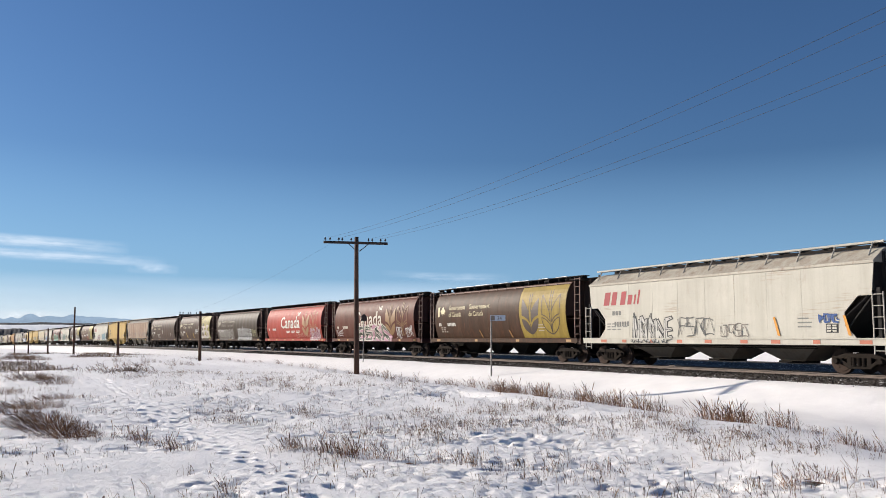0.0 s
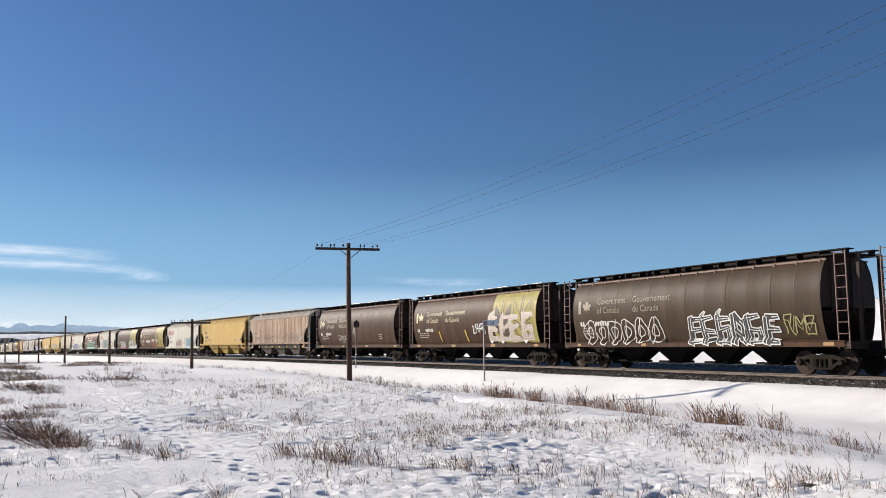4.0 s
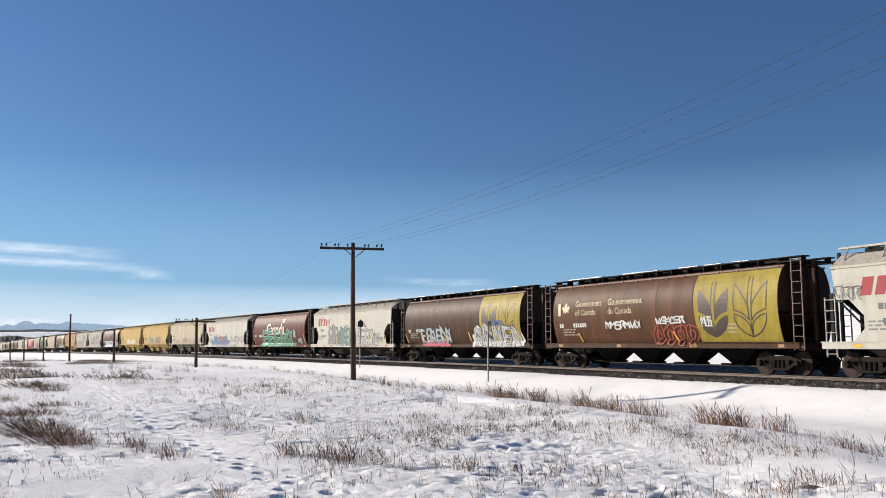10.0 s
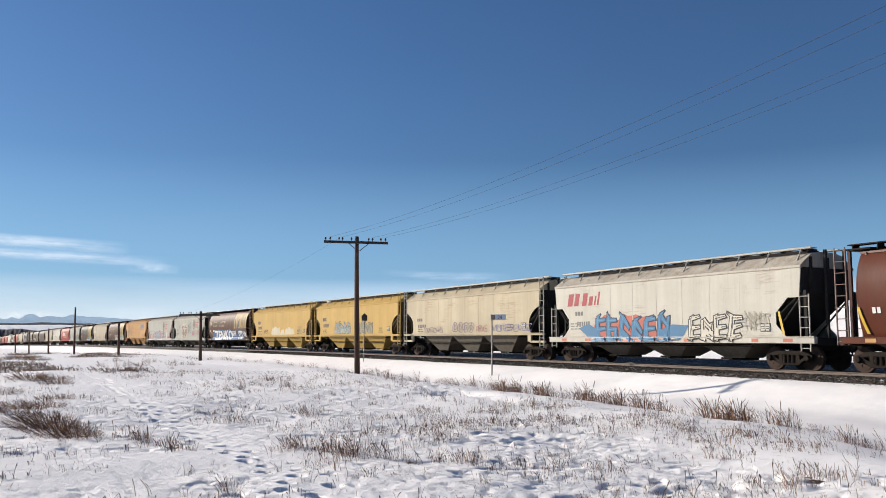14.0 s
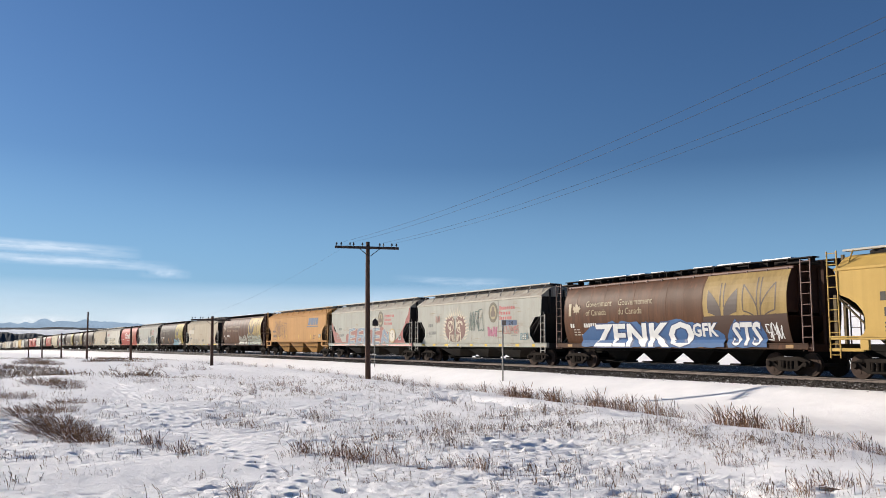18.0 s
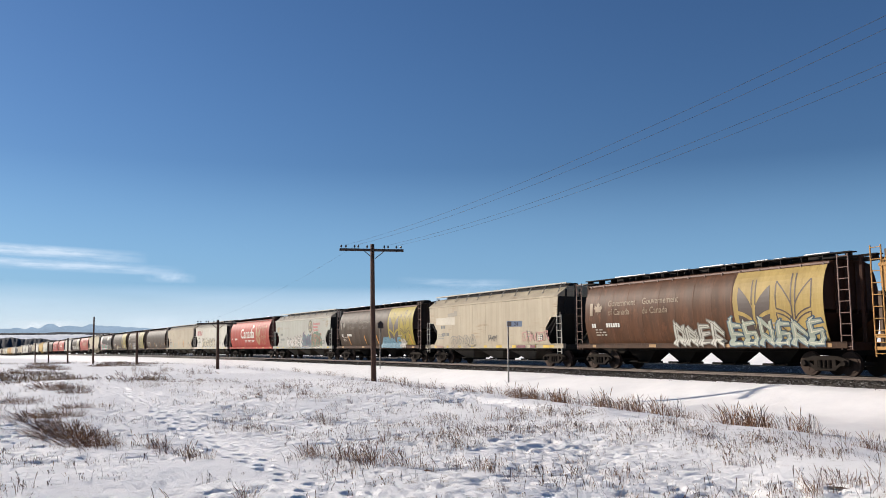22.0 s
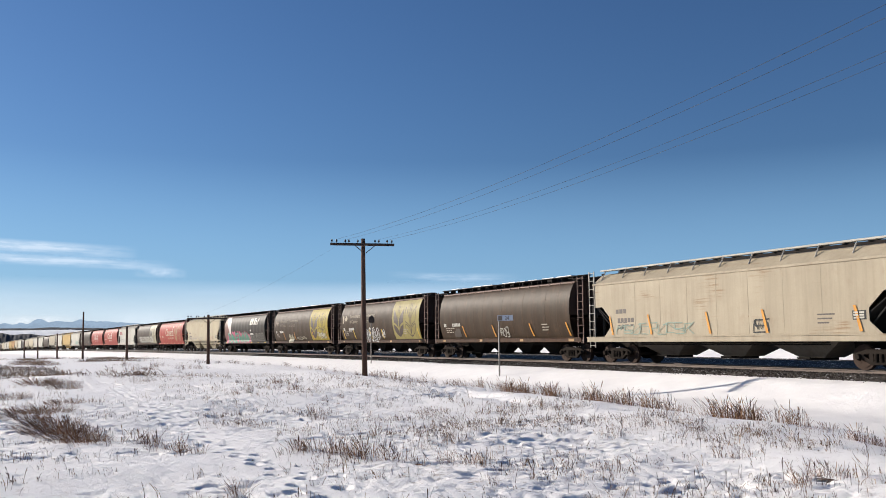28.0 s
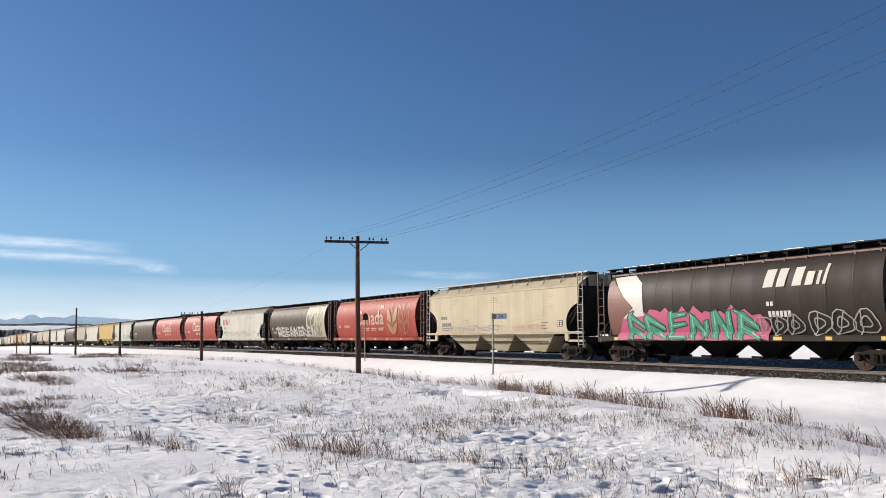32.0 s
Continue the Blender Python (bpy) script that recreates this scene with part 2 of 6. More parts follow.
def ground_height(x, y):
    x, y = np.asarray(x, float), np.asarray(y, float)
    d = line_distance(x, y)
    e = y - np.interp(x, RIDGE_X, RIDGE_Y)  # past the bank's edge
    near = fade(-110, -40, x)
    ditch = 0.12 + 0.45 * near
    z = -ditch * fade(0.3, 5.5, e) + 0.18 * np.exp(-(((e + 1.0) / 1.6) ** 2)) * near
    z = z + (0.2 + ditch) * fade(-6.8, -2.5, d) - 0.14 * np.exp(-((x + 35.3) ** 2 + (y - 17.2) ** 2) / 6)
    z = z - 1.0 * fade(-75, -190, x) * fade(-4, -9, d)
    # behind the rails the land climbs in a low snowy slope
    z = z + (0.2 * np.clip(d - 9.5, 0, 4) + 0.27 * np.clip(d - 13.5, 0, 15) + 1.5 * fade(30, 160, d)) * fade(-230, -90, x)
    z = z - downhill(-18.64 - x) - 0.18 * np.exp(-((x + 65.3) ** 2 + (y - 18.2) ** 2) / 9)
    fine = fade(90, 40, np.hypot(x, y)) * np.where(np.abs(d) > 3.4, 1, 0.15)
    z = z + 0.09 * wavy(x, y, 5.5, 5, 2) * fine + 0.035 * wavy(x, y, 1.7, 11, 2) * fine
    rough = fade(1.0, -1.5, e)
    w = y - np.interp(x, TRAIL_X, TRAIL_Y)
    off_trail = 1 - 0.6 * np.exp(-((w / 0.8) ** 2))
    patches = 0.25 + 0.75 * fade(-0.4, 0.4, wavy(x, y, 3.6, 31, 2) + 0.6 * fade(7.5, 2.0, y))
    # wind crust: low drifts, small hollows and broken edges
    lumps = wavy(x * 0.9 + 0.4 * y, y * 0.9 - 0.4 * x, 0.7, 23, 2)
    crust = wavy((0.53 * x + 0.85 * y) / 1.5, 1.15 * (0.53 * y - 0.85 * x), 0.17, 27, 2) + 0.45 * wavy(x, y, 1.1, 51, 2)
    nicks = wavy(x, y, 0.13, 37, 2)
    pits = 0.045 * np.clip((-crust - 0.5) * 5.0, 0, 1) + 0.024 * np.clip((-nicks - 0.3) * 5, 0, 1)
    z = z + (0.012 * lumps * np.abs(lumps) - pits) * fine * (0.1 + 0.9 * rough) * patches * off_trail
    # scooped hollows along the bank
    for hx, hy, rx, ry, deep in ((-20.2, 13.2, 1.3, 0.5, 0.28), (-12.7, 12.7, 0.8, 0.4, 0.2), (-17.6, 12.6, 0.9, 0.35, 0.14)):
        z = z - deep * np.exp(-(((x - hx) / rx) ** 2) - ((y - hy) / ry) ** 2)
    # a trodden trail: footprints one behind another, with kicked-up rims
    z = z - 0.02 * np.exp(-((w / 0.45) ** 2)) * fine
    for fx, fy, size in FOOTPRINTS:
        r = ((x - fx) / (size * 1.25)) ** 2 + ((y - fy) / size) ** 2
        z = z + np.where(r < 9, 0.014 * np.exp(-((np.sqrt(r) - 1.7) ** 2) * 3) - 0.075 * np.exp(-r * r), 0)
    return z


def footprints():
    rng = random.Random(77)
    out, x, k = [], -6.0, 0
    while x > -42:
        y = float(np.interp(x, TRAIL_X, TRAIL_Y))
        out.append((x, y + (0.14 if k % 2 else -0.14) + rng.uniform(-0.1, 0.1), rng.uniform(0.06, 0.09)))
        if rng.random() < 0.6:
            out.append((x + rng.uniform(-0.2, 0.2), y + rng.uniform(-0.45, 0.45), rng.uniform(0.045, 0.08)))
        x -= rng.uniform(0.28, 0.5)
        k += 1
    return out


FOOTPRINTS = footprints()


def axis(dense0, dense1, step, lo, hi, grow=1.18):
    a = list(np.arange(dense0, dense1, step))
    v, k = a[-1], step
    while v < hi:
        k *= grow
        v += k
        a.append(v)
    v, k = a[0], step
    while v > lo:
        k *= grow
        v -= k
        a.insert(0, v)
    return np.array(a)


def stubble_field(x, y):
    """How thickly the stubble stands, 0 to 1: thin on the trodden side, none on the trail and past the bank."""
    e = y - np.interp(x, RIDGE_X, RIDGE_Y)
    w = y - np.interp(x, TRAIL_X, TRAIL_Y)
    field = fade(-0.5, 0.5, wavy(x, y, 4.5, 61, 2) + 0.25) * 0.8 + 0.2
    far = fade(-30, -50, x) * fade(-0.4, 0.5, wavy(x * 0.4, y * 1.4, 6.0, 91, 3) + 0.2)
    bands = fade(-300, -160, x) * fade(-3.6, -5.6, line_distance(x, y))
    return np.maximum(field * np.where(w < 0, 0.4, 1.0) * fade(0.2, -1.4, e), far) * bands * (1 - 0.95 * np.exp(-((w / 0.75) ** 2)))


def ground_sheet():
    xs, ys = axis(-24, -5, 0.045, -4500, 4000, 1.05), axis(-0.5, 15.0, 0.042, -4000, 4500, 1.05)
    X, Y = np.meshgrid(xs, ys, indexing="ij")
    Z = ground_height(X, Y)
    nx, ny = X.shape
    verts = np.stack([X, Y, Z], -1).reshape(-1, 3)
    i = np.arange(nx * ny).reshape(nx, ny)
    faces = np.stack([i[:-1, :-1], i[1:, :-1], i[1:, 1:], i[:-1, 1:]], -1).reshape(-1, 4)
    me = bpy.data.meshes.new("ground")
    me.vertices.add(len(verts))
    me.vertices.foreach_set("co", verts.ravel())
    me.loops.add(faces.size)
    me.loops.foreach_set("vertex_index", faces.ravel())
    me.polygons.add(len(faces))
    me.polygons.foreach_set("loop_start", np.arange(len(faces)) * 4)
    me.polygons.foreach_set("use_smooth", np.ones(len(faces), bool))
    me.update()
    me.attributes.new("litter", "FLOAT", "POINT").data.foreach_set("value", stubble_field(X, Y).ravel())
    me.materials.append(SNOW)
    return tagged(new("ground", me), "wind-crusted white snow over a dry prairie field", "ground", kind="structure")


ground_sheet()


def gz(x, y):
    return float(ground_height(x, y))


# ---- track ----


def track():
    # Behind the rails the dark bed is drawn wide to stand for shade.
    bed = part("ballast", sweep([(-3.5, -0.3), (-2.95, 0.13), (-1.75, 0.36), (1.75, 0.36), (3.0, 0.32), (7.2, 0.38), (8.7, 0.6), (9.8, -0.2)], -70, 1400, 2.5), BALLAST)
    tagged(bed, "dark crushed-stone track bed dusted with snow, its wide back standing for shade", "track bed", kind="structure")
    line = tagged(new("railway_track"), "straight line of rusty rails on wooden sleepers", "railway track", kind="structure")
    for side in (-0.76, 0.76):
        prof = [(-0.07, 0.33), (-0.07, 0.35), (-0.012, 0.37), (-0.012, 0.455), (-0.036, 0.465), (-0.036, 0.5), (0.036, 0.5), (0.036, 0.465), (0.012, 0.455), (0.012, 0.37), (0.07, 0.35), (0.07, 0.33)]
        part("rail", sweep([(side + y, z) for y, z in prof], -70, 1400, 2.5), RAILTOP, line)
    bm = bmesh.new()
    box(bm, -0.11, 0.11, -1.3, 1.3, 0.2, 0.385, 0.015)
    me = bpy.data.meshes.new("sleeper")
    bm.to_mesh(me)
    bm.free()
    for i in range(290):
        p, a = rail_line(-22 + i * 0.56)
        mesh_part("sleeper", me, TIE, line, at=Matrix.Translation(p) @ pose(0, 0, 0.0, 0, 0, math.degrees(a)))


track()


def stones():
    """Loose ballast stones on the near shoulder."""
    rng = np.random.RandomState(8)
    n = 15000
    s, side = rng.rand(n) ** 1.2 * 110 - 38, -2.98 + rng.rand(n) ** 0.8 * 1.8
    shape = np.array([(1, 0, 0), (-1, 0, 0), (0, 1, 0), (0, -1, 0), (0, 0, 1), (0, 0, -1)], float)
    tri = np.array([(0, 2, 4), (2, 1, 4), (1, 3, 4), (3, 0, 4), (2, 0, 5), (1, 2, 5), (3, 1, 5), (0, 3, 5)])
    verts, faces = [], []
    for i in range(n):
        p, a = rail_line(float(s[i]), float(side[i]))
        z = float(np.interp(side[i], (-2.95, -1.75, -1.0), (0.13, 0.36, 0.37)))
        k = shape * (0.6 + 0.8 * rng.rand(6, 1)) * (0.018 + 0.03 * rng.rand())
        verts.append(k + (p.x, p.y, z + p.z + 0.01))
        faces.append(tri + 6 * i)
    me = bpy.data.meshes.new("ballast_stones")
    me.from_pydata(np.concatenate(verts).tolist(), [], np.concatenate(faces).tolist())
    me.materials.append(STONE)
    tagged(new("ballast_stones", me), "loose dark crushed stones beside the rails", "ballast", kind="stuff")


STONE = plain("dark_crushed_stone", (0.055, 0.043, 0.034), 0.9, 0, 0.5, 3.0, 0.3)
stones()

# ---- grain hopper cars ----
# A car stands on the rails at z = 0 of its own space, x forward, the camera's side at minus y.
CYL_Z = (1.28, 1.6, 2.0, 2.5, 3.0, 3.5, 3.9, 4.17)
CYL_W = (1.30, 1.43, 1.54, 1.61, 1.61, 1.53, 1.37, 1.20)
FLAT_W = 1.55


def cyl_half(z):
    return float(np.interp(z, np.linspace(1.28, 4.17, 60), CYL_SMOOTH))


def smooth_profile():
    zs = np.linspace(1.28, 4.17, 60)
    c = np.polyfit(CYL_Z, CYL_W, 4)
    return np.polyval(c, zs)


CYL_SMOOTH = smooth_profile()
MESHES = {}


def lift(z):
    """The body over the sill stands a little taller than the plan it was drawn on."""
    return z if z < 1.3 else 1.3 + (z - 1.3) * 1.057


def keep(key, bm):
    for v in bm.verts:
        v.co.z = lift(v.co.z)
    me = bpy.data.meshes.new(key)
    bm.to_mesh(me)
    bm.free()
    MESHES[key] = me
    return key


def sideframe_mesh():
    """A cast side frame: one plate with rounded edges, two windows and a spring opening."""
    cu = bpy.data.curves.new("sideframe", "CURVE")
    cu.dimensions, cu.fill_mode, cu.extrude, cu.bevel_depth, cu.bevel_resolution = "2D", "BOTH", 0.055, 0.022, 1
    right = [(0.44, 0.22), (0.68, 0.4), (0.8, 0.4), (0.97, 0.4), (1.04, 0.47), (1.04, 0.6), (0.86, 0.65), (0.52, 0.75)]
    window = [(0.78, 0.57), (0.68, 0.49), (0.46, 0.35), (0.46, 0.64)]
    loops = [right + [(-x, z) for x, z in right[::-1]], window, [(-x, z) for x, z in window], [(-0.33, 0.31), (0.33, 0.31), (0.33, 0.62), (-0.33, 0.62)]]
    for pts in loops:
        sp = cu.splines.new("POLY")
        sp.points.add(len(pts) - 1)
        sp.use_cyclic_u = True
        for p, (x, z) in zip(sp.points, pts):
            p.co = (x, z, 0, 1)
    ob = bpy.data.objects.new("sideframe", cu)
    scene.collection.objects.link(ob)
    bpy.context.view_layer.update()
    me = bpy.data.meshes.new_from_object(ob.evaluated_get(bpy.context.evaluated_depsgraph_get()))
    bpy.data.objects.remove(ob)
    for v in me.vertices:
        v.co = Vector((v.co.x, -1.05 - v.co.z, v.co.y))
    return me


def truck_parts(rows, x0):
    """Bolster with two side frames and two wheelsets; the bolster is the part, the rest its pieces."""
    if "bolster" not in MESHES:
        bm = bmesh.new()
        box(bm, -0.2, 0.2, -1.0, 1.0, 0.42, 0.78, 0.03)
        box(bm, -0.3, 0.3, -0.3, 0.3, 0.7, 1.0, 0.03)
        keep("bolster", finish(bm))
        bm = bmesh.new()
        me = sideframe_mesh()
        bm.from_mesh(me)
        bpy.data.meshes.remove(me)
        keep("sideframe", finish(bm))
        bm = bmesh.new()
        bar(bm, (0, -1.1, 0.48), (0, -1.24, 0.48), 0.14, 12, 0.09)
        keep("bearing_cap", finish(bm))
        bm = bmesh.new()
        for q in range(5):
            bar(bm, (0, -1.1, 0.31 + 0.06 * q), (0, -1.1, 0.35 + 0.06 * q), 0.085, 9)
        bar(bm, (0, -1.1, 0.3), (0, -1.1, 0.6), 0.06, 8)
        keep("spring", finish(bm))
        bm = bmesh.new()
        for sy in (-1, 1):
            disc(bm, 0, sy * 0.78, 0, 0.46, 0.11, 26)
            disc(bm, 0, sy * 0.715, 0, 0.485, 0.03, 26)
            disc(bm, 0, sy * 0.84, 0, 0.36, 0.02, 22)
            disc(bm, 0, sy * 0.86, 0, 0.13, 0.12, 12)
            for k in range(3):
                a = k * math.tau / 3
                box(bm, 0.24 * math.cos(a) - 0.05, 0.24 * math.cos(a) + 0.05, sy * 0.855 - 0.012, sy * 0.855 + 0.012, 0.24 * math.sin(a) - 0.05, 0.24 * math.sin(a) + 0.05)
        bar(bm, (0, -1.0, 0), (0, 1.0, 0), 0.08, 10)
        keep("wheelset", finish(bm))
    i = len(rows)
    rows.append(("truck", "bolster", "truck", "dusty cast-steel bogie", pose(x0, 0, 0), None))
    rows.append(("sideframe", "sideframe", "truck", "", pose(0, 0, 0), i))
    rows.append(("sideframe", "sideframe", "truck", "", pose(0, 0, 0, 0, 0, 180), i))
    for a in (0, 180):
        for x in (-0.88, 0.88):
            rows.append(("bearing_cap", "bearing_cap", "truck", "", pose(0, 0, 0, 0, 0, a) @ pose(x, 0, 0), i))
        for x in (-0.2, 0.0, 0.2):
            rows.append(("spring", "spring", "truck", "", pose(0, 0, 0, 0, 0, a) @ pose(x, 0, 0), i))
    for x in (-0.88, 0.88):
        rows.append(("wheelset", "wheelset", "wheel", "", pose(x, 0, 0.46), i))


def ladder_mesh(key, z0, z1, width=0.42, rungs=9):
    bm = bmesh.new()
    for sx in (-1, 1):
        box(bm, sx * width / 2 - 0.016, sx * width / 2 + 0.016, -0.025, 0.025, z0, z1)
    for k in range(rungs):
        z = z0 + 0.12 + (z1 - z0 - 0.2) * k / (rungs - 1)
        bar(bm, (-width / 2, -0.01, z), (width / 2, -0.01, z), 0.016, 5)
    return keep(key, finish(bm))


def common_parts(rows, bays, long_bay, roles, bay="bay4"):
    """Underframe, couplers, bays, gates, trucks."""
    if "center_sill" not in MESHES:
        bm = bmesh.new()
        box(bm, -8.5, 8.5, -0.28, 0.28, 1.0, 1.24, 0.02)
        for sx in (-1, 1):
            box(bm, min(sx * 5.6, sx * 8.5), max(sx * 5.6, sx * 8.5), -0.28, 0.28, 0.78, 1.0, 0.02)
        keep("center_sill", finish(bm))
        bm = bmesh.new()
        box(bm, -0.12, 0.12, -1.42, 1.42, 0.98, 1.28, 0.02)
        keep("end_sill", finish(bm))
        bm = bmesh.new()
        box(bm, -0.35, 0.2, -0.1, 0.1, 0.78, 0.98, 0.02)
        box(bm, 0.1, 0.36, -0.16, 0.16, 0.72, 1.02, 0.05)
        bar(bm, (0, 0.3, 0.95), (0.35, 0.2, 0.45), 0.03, 6)
        keep("coupler", finish(bm))
        bm = bmesh.new()
        bar(bm, (-5.3, -1.25, 1.0), (5.3, -1.25, 1.0), 0.02, 6)
        keep("brake_pipe", finish(bm))
        bm = bmesh.new()
        box(bm, -0.44, 0.44, -0.45, 0.45, 0.32, 0.43, 0.02)
        bar(bm, (-0.3, -1.05, 0.4), (0.3, -1.05, 0.4), 0.045, 6)
        for sx in (-0.25, 0.25):
            bar(bm, (sx, -1.05, 0.4), (sx, -0.4, 0.4), 0.03, 6)
        keep("gate", finish(bm))
    rows.append(("center_sill", "center_sill", "under", "", pose(0, 0, 0), None))
    for sx in (-1, 1):
        rows.append(("end_sill", "end_sill", roles["sill"], "", pose(sx * 8.28, 0, 0), None))
        rows.append(("coupler", "coupler", "under", "", pose(sx * 8.55, 0, 0, 0, 0, 0 if sx > 0 else 180), None))
    for y, z in ((0, 0), (0.05, -0.07)):
        rows.append(("brake_pipe", "brake_pipe", "under", "", pose(0, y, z), None))
    for k in range(bays):
        x = (k - (bays - 1) / 2) * long_bay
        rows.append(("bay", bay, roles["bay"], "", pose(x, 0, 0), None))
        rows.append(("gate", "gate", "under", "", pose(x, 0, 0), None))
    for x in (-6.95, 6.95):
        truck_parts(rows, x)


def bay_mesh(key, half, slim, wide, foot, top_z):
    """A hopper bay, a funnel that narrows to its outlet; foot: half the outlet's width."""
    bm = bmesh.new()
    top = [(-half, -1.36), (half, -1.36), (half, 1.36), (-half, 1.36)]
    low = [(-slim, -foot), (slim, -foot), (slim, foot), (-slim, foot)]
    loft(bm, [[(x, y, top_z) for x, y in top], [(x * 0.98, y * wide, top_z - 0.12) for x, y in top], [(x, y, 0.42) for x, y in low]])
    keep(key, finish(bm))


bay_mesh("bay4", 1.36, 0.36, 0.45, 0.34, 1.3)


def cyl_rows():
    rows = []
    bm = bmesh.new()
    zs = np.linspace(1.28, 4.17, 18)
    ring = [(-cyl_half(z), z) for z in zs] + [(-0.8, 4.29), (-0.4, 4.345), (0, 4.36), (0.4, 4.345), (0.8, 4.29)] + [(cyl_half(z), z) for z in zs[::-1]]
    xs = np.linspace(-7.2, 7.2, 105)
    rng = random.Random(4)
    loft(bm, [[(x, y * (1 - 0.009 * math.sin((x + 7.2) / 14.4 * 13 * math.pi) ** 2 - 0.0025 * math.sin(3.1 * x + 1.7 * z)), z) for y, z in ring] for x in xs], False, False)
    keep("barrel", finish(bm, True))
    bm = bmesh.new()
    for sy in (-1,):
        a = [(-0.045, sy * (cyl_half(z) + 0.001), z) for z in zs]
        b = [(0, sy * (cyl_half(z) + 0.006), z) for z in zs]
        c = [(0.045, sy * (cyl_half(z) + 0.001), z) for z in zs]
        loft(bm, [a, b, c], False, False)
    keep("seams", finish(bm))
    bm = bmesh.new()
    cap = [(7.14, y, z) for y, z in ring if z > 2.3]
    sheet(bm, cap, 0.03)
    w = cyl_half(2.3)
    sheet(bm, [(7.14, -w, 2.32), (5.7, -1.28, 1.3), (5.7, 1.28, 1.3), (7.14, w, 2.32)], 0.03)
    for sy in (-0.9, -0.3, 0.3, 0.9):
        box(bm, 7.14, 7.22, sy - 0.04, sy + 0.04, 2.35, 4.2)
    keep("end_sheet", finish(bm))
    bm = bmesh.new()
    box(bm, -8.25, 8.25, -1.47, -1.34, 1.05, 1.3, 0.015)
    box(bm, -8.25, 8.25, -1.5, -1.47, 1.27, 1.3)
    keep("side_sill", finish(bm))
    bm = bmesh.new()
    box(bm, -7.25, 7.25, -1.245, -1.195, 4.13, 4.21, 0.01)
    for k in range(15):
        box(bm, -7.0 + k - 0.03, -7.0 + k + 0.03, -1.275, -1.2, 4.08, 4.18)
    keep("eave_rail", finish(bm))
    bm = bmesh.new()
    box(bm, -8.2, 8.2, -0.98, -0.55, 4.49, 4.53)
    for k in range(17):
        box(bm, -8.0 + k - 0.02, -8.0 + k + 0.02, -0.96, -0.57, 4.3, 4.49)
    keep("running_board", finish(bm))
    bm = bmesh.new()
    box(bm, -0.86, 0.86, -0.36, 0.36, 4.33, 4.56, 0.03)
    for sx in (-0.6, 0.0, 0.6):
        box(bm, sx - 0.04, sx + 0.04, -0.42, 0.42, 4.54, 4.6, 0.01)
    keep("hatch_cover", finish(bm))
    for k in range(4):
        bm = bmesh.new()
        box(bm, 0.0, 0.7 + 0.25 * k, -0.95, -0.4 - 0.05 * k, 4.533, 4.56 + 0.008 * k, 0.012)
        keep("roof_snow%d" % k, finish(bm))
    ladder_mesh("tall_ladder", 1.0, 4.4, 0.45, 9)
    bm = bmesh.new()
    box(bm, -0.06, 0.06, -0.05, 0.05, 1.25, 4.36)
    keep("end_post", finish(bm))
    bm = bmesh.new()
    box(bm, 7.16, 8.2, -1.15, 1.15, 4.3, 4.36, 0.01)
    keep("roof_end", finish(bm))
    rows += [("barrel", "barrel", "body", "", pose(0, 0, 0), None)]
    rows += [("weld_seam", "seams", "body", "", pose(-7.2 + 14.4 * k / 13, 0, 0, 0, 0, a), None) for k in range(1, 13) for a in (0, 180)]
    for a in (0, 180):
        rows.append(("end_sheet", "end_sheet", "end", "end wall with its shade painted in", pose(0, 0, 0, 0, 0, a), None))
        rows.append(("side_sill", "side_sill", "sill", "", pose(0, 0, 0, 0, 0, a), None))
        rows.append(("eave_rail", "eave_rail", "trim", "", pose(0, 0, 0, 0, 0, a), None))
        rows.append(("running_board", "running_board", "dark", "dark steel roof walk", pose(0, 0, 0, 0, 0, a), None))
        rows.append(("roof_end", "roof_end", "dark", "", pose(0, 0, 0, 0, 0, a), None))
        sx = 1 if a == 0 else -1
        for sy in (-1, 1):
            rows.append(("ladder", "tall_ladder", "trim", "full-height corner ladder", pose(sx * 7.93, sy * 1.42, 0), None))
            rows.append(("end_post", "end_post", "end", "", pose(sx * 8.1, sy * 0.62, 0), None))
    for k in range(7):
        rows.append(("hatch_cover", "hatch_cover", "dark", "", pose((k - 3) * 1.9, 0, 0), None))
    common_parts(rows, 4, 2.72, {"sill": "end", "bay": "under"})
    return rows


def notch(round_end):
    """The side sheet's outline from the middle of the sill to the eave, at its forward end, as (x, z)."""
    if round_end:
        return [(6.95, 1.53), (6.78, 1.62), (6.7, 1.8), (6.7, 2.15), (6.78, 2.4), (7.0, 2.66), (7.3, 2.86), (7.6, 2.98), (7.72, 3.15), (7.75, 3.9)]
    return [(7.0, 1.3), (6.55, 1.75), (6.55, 2.2), (7.1, 2.75), (7.62, 2.75), (7.75, 3.9)]


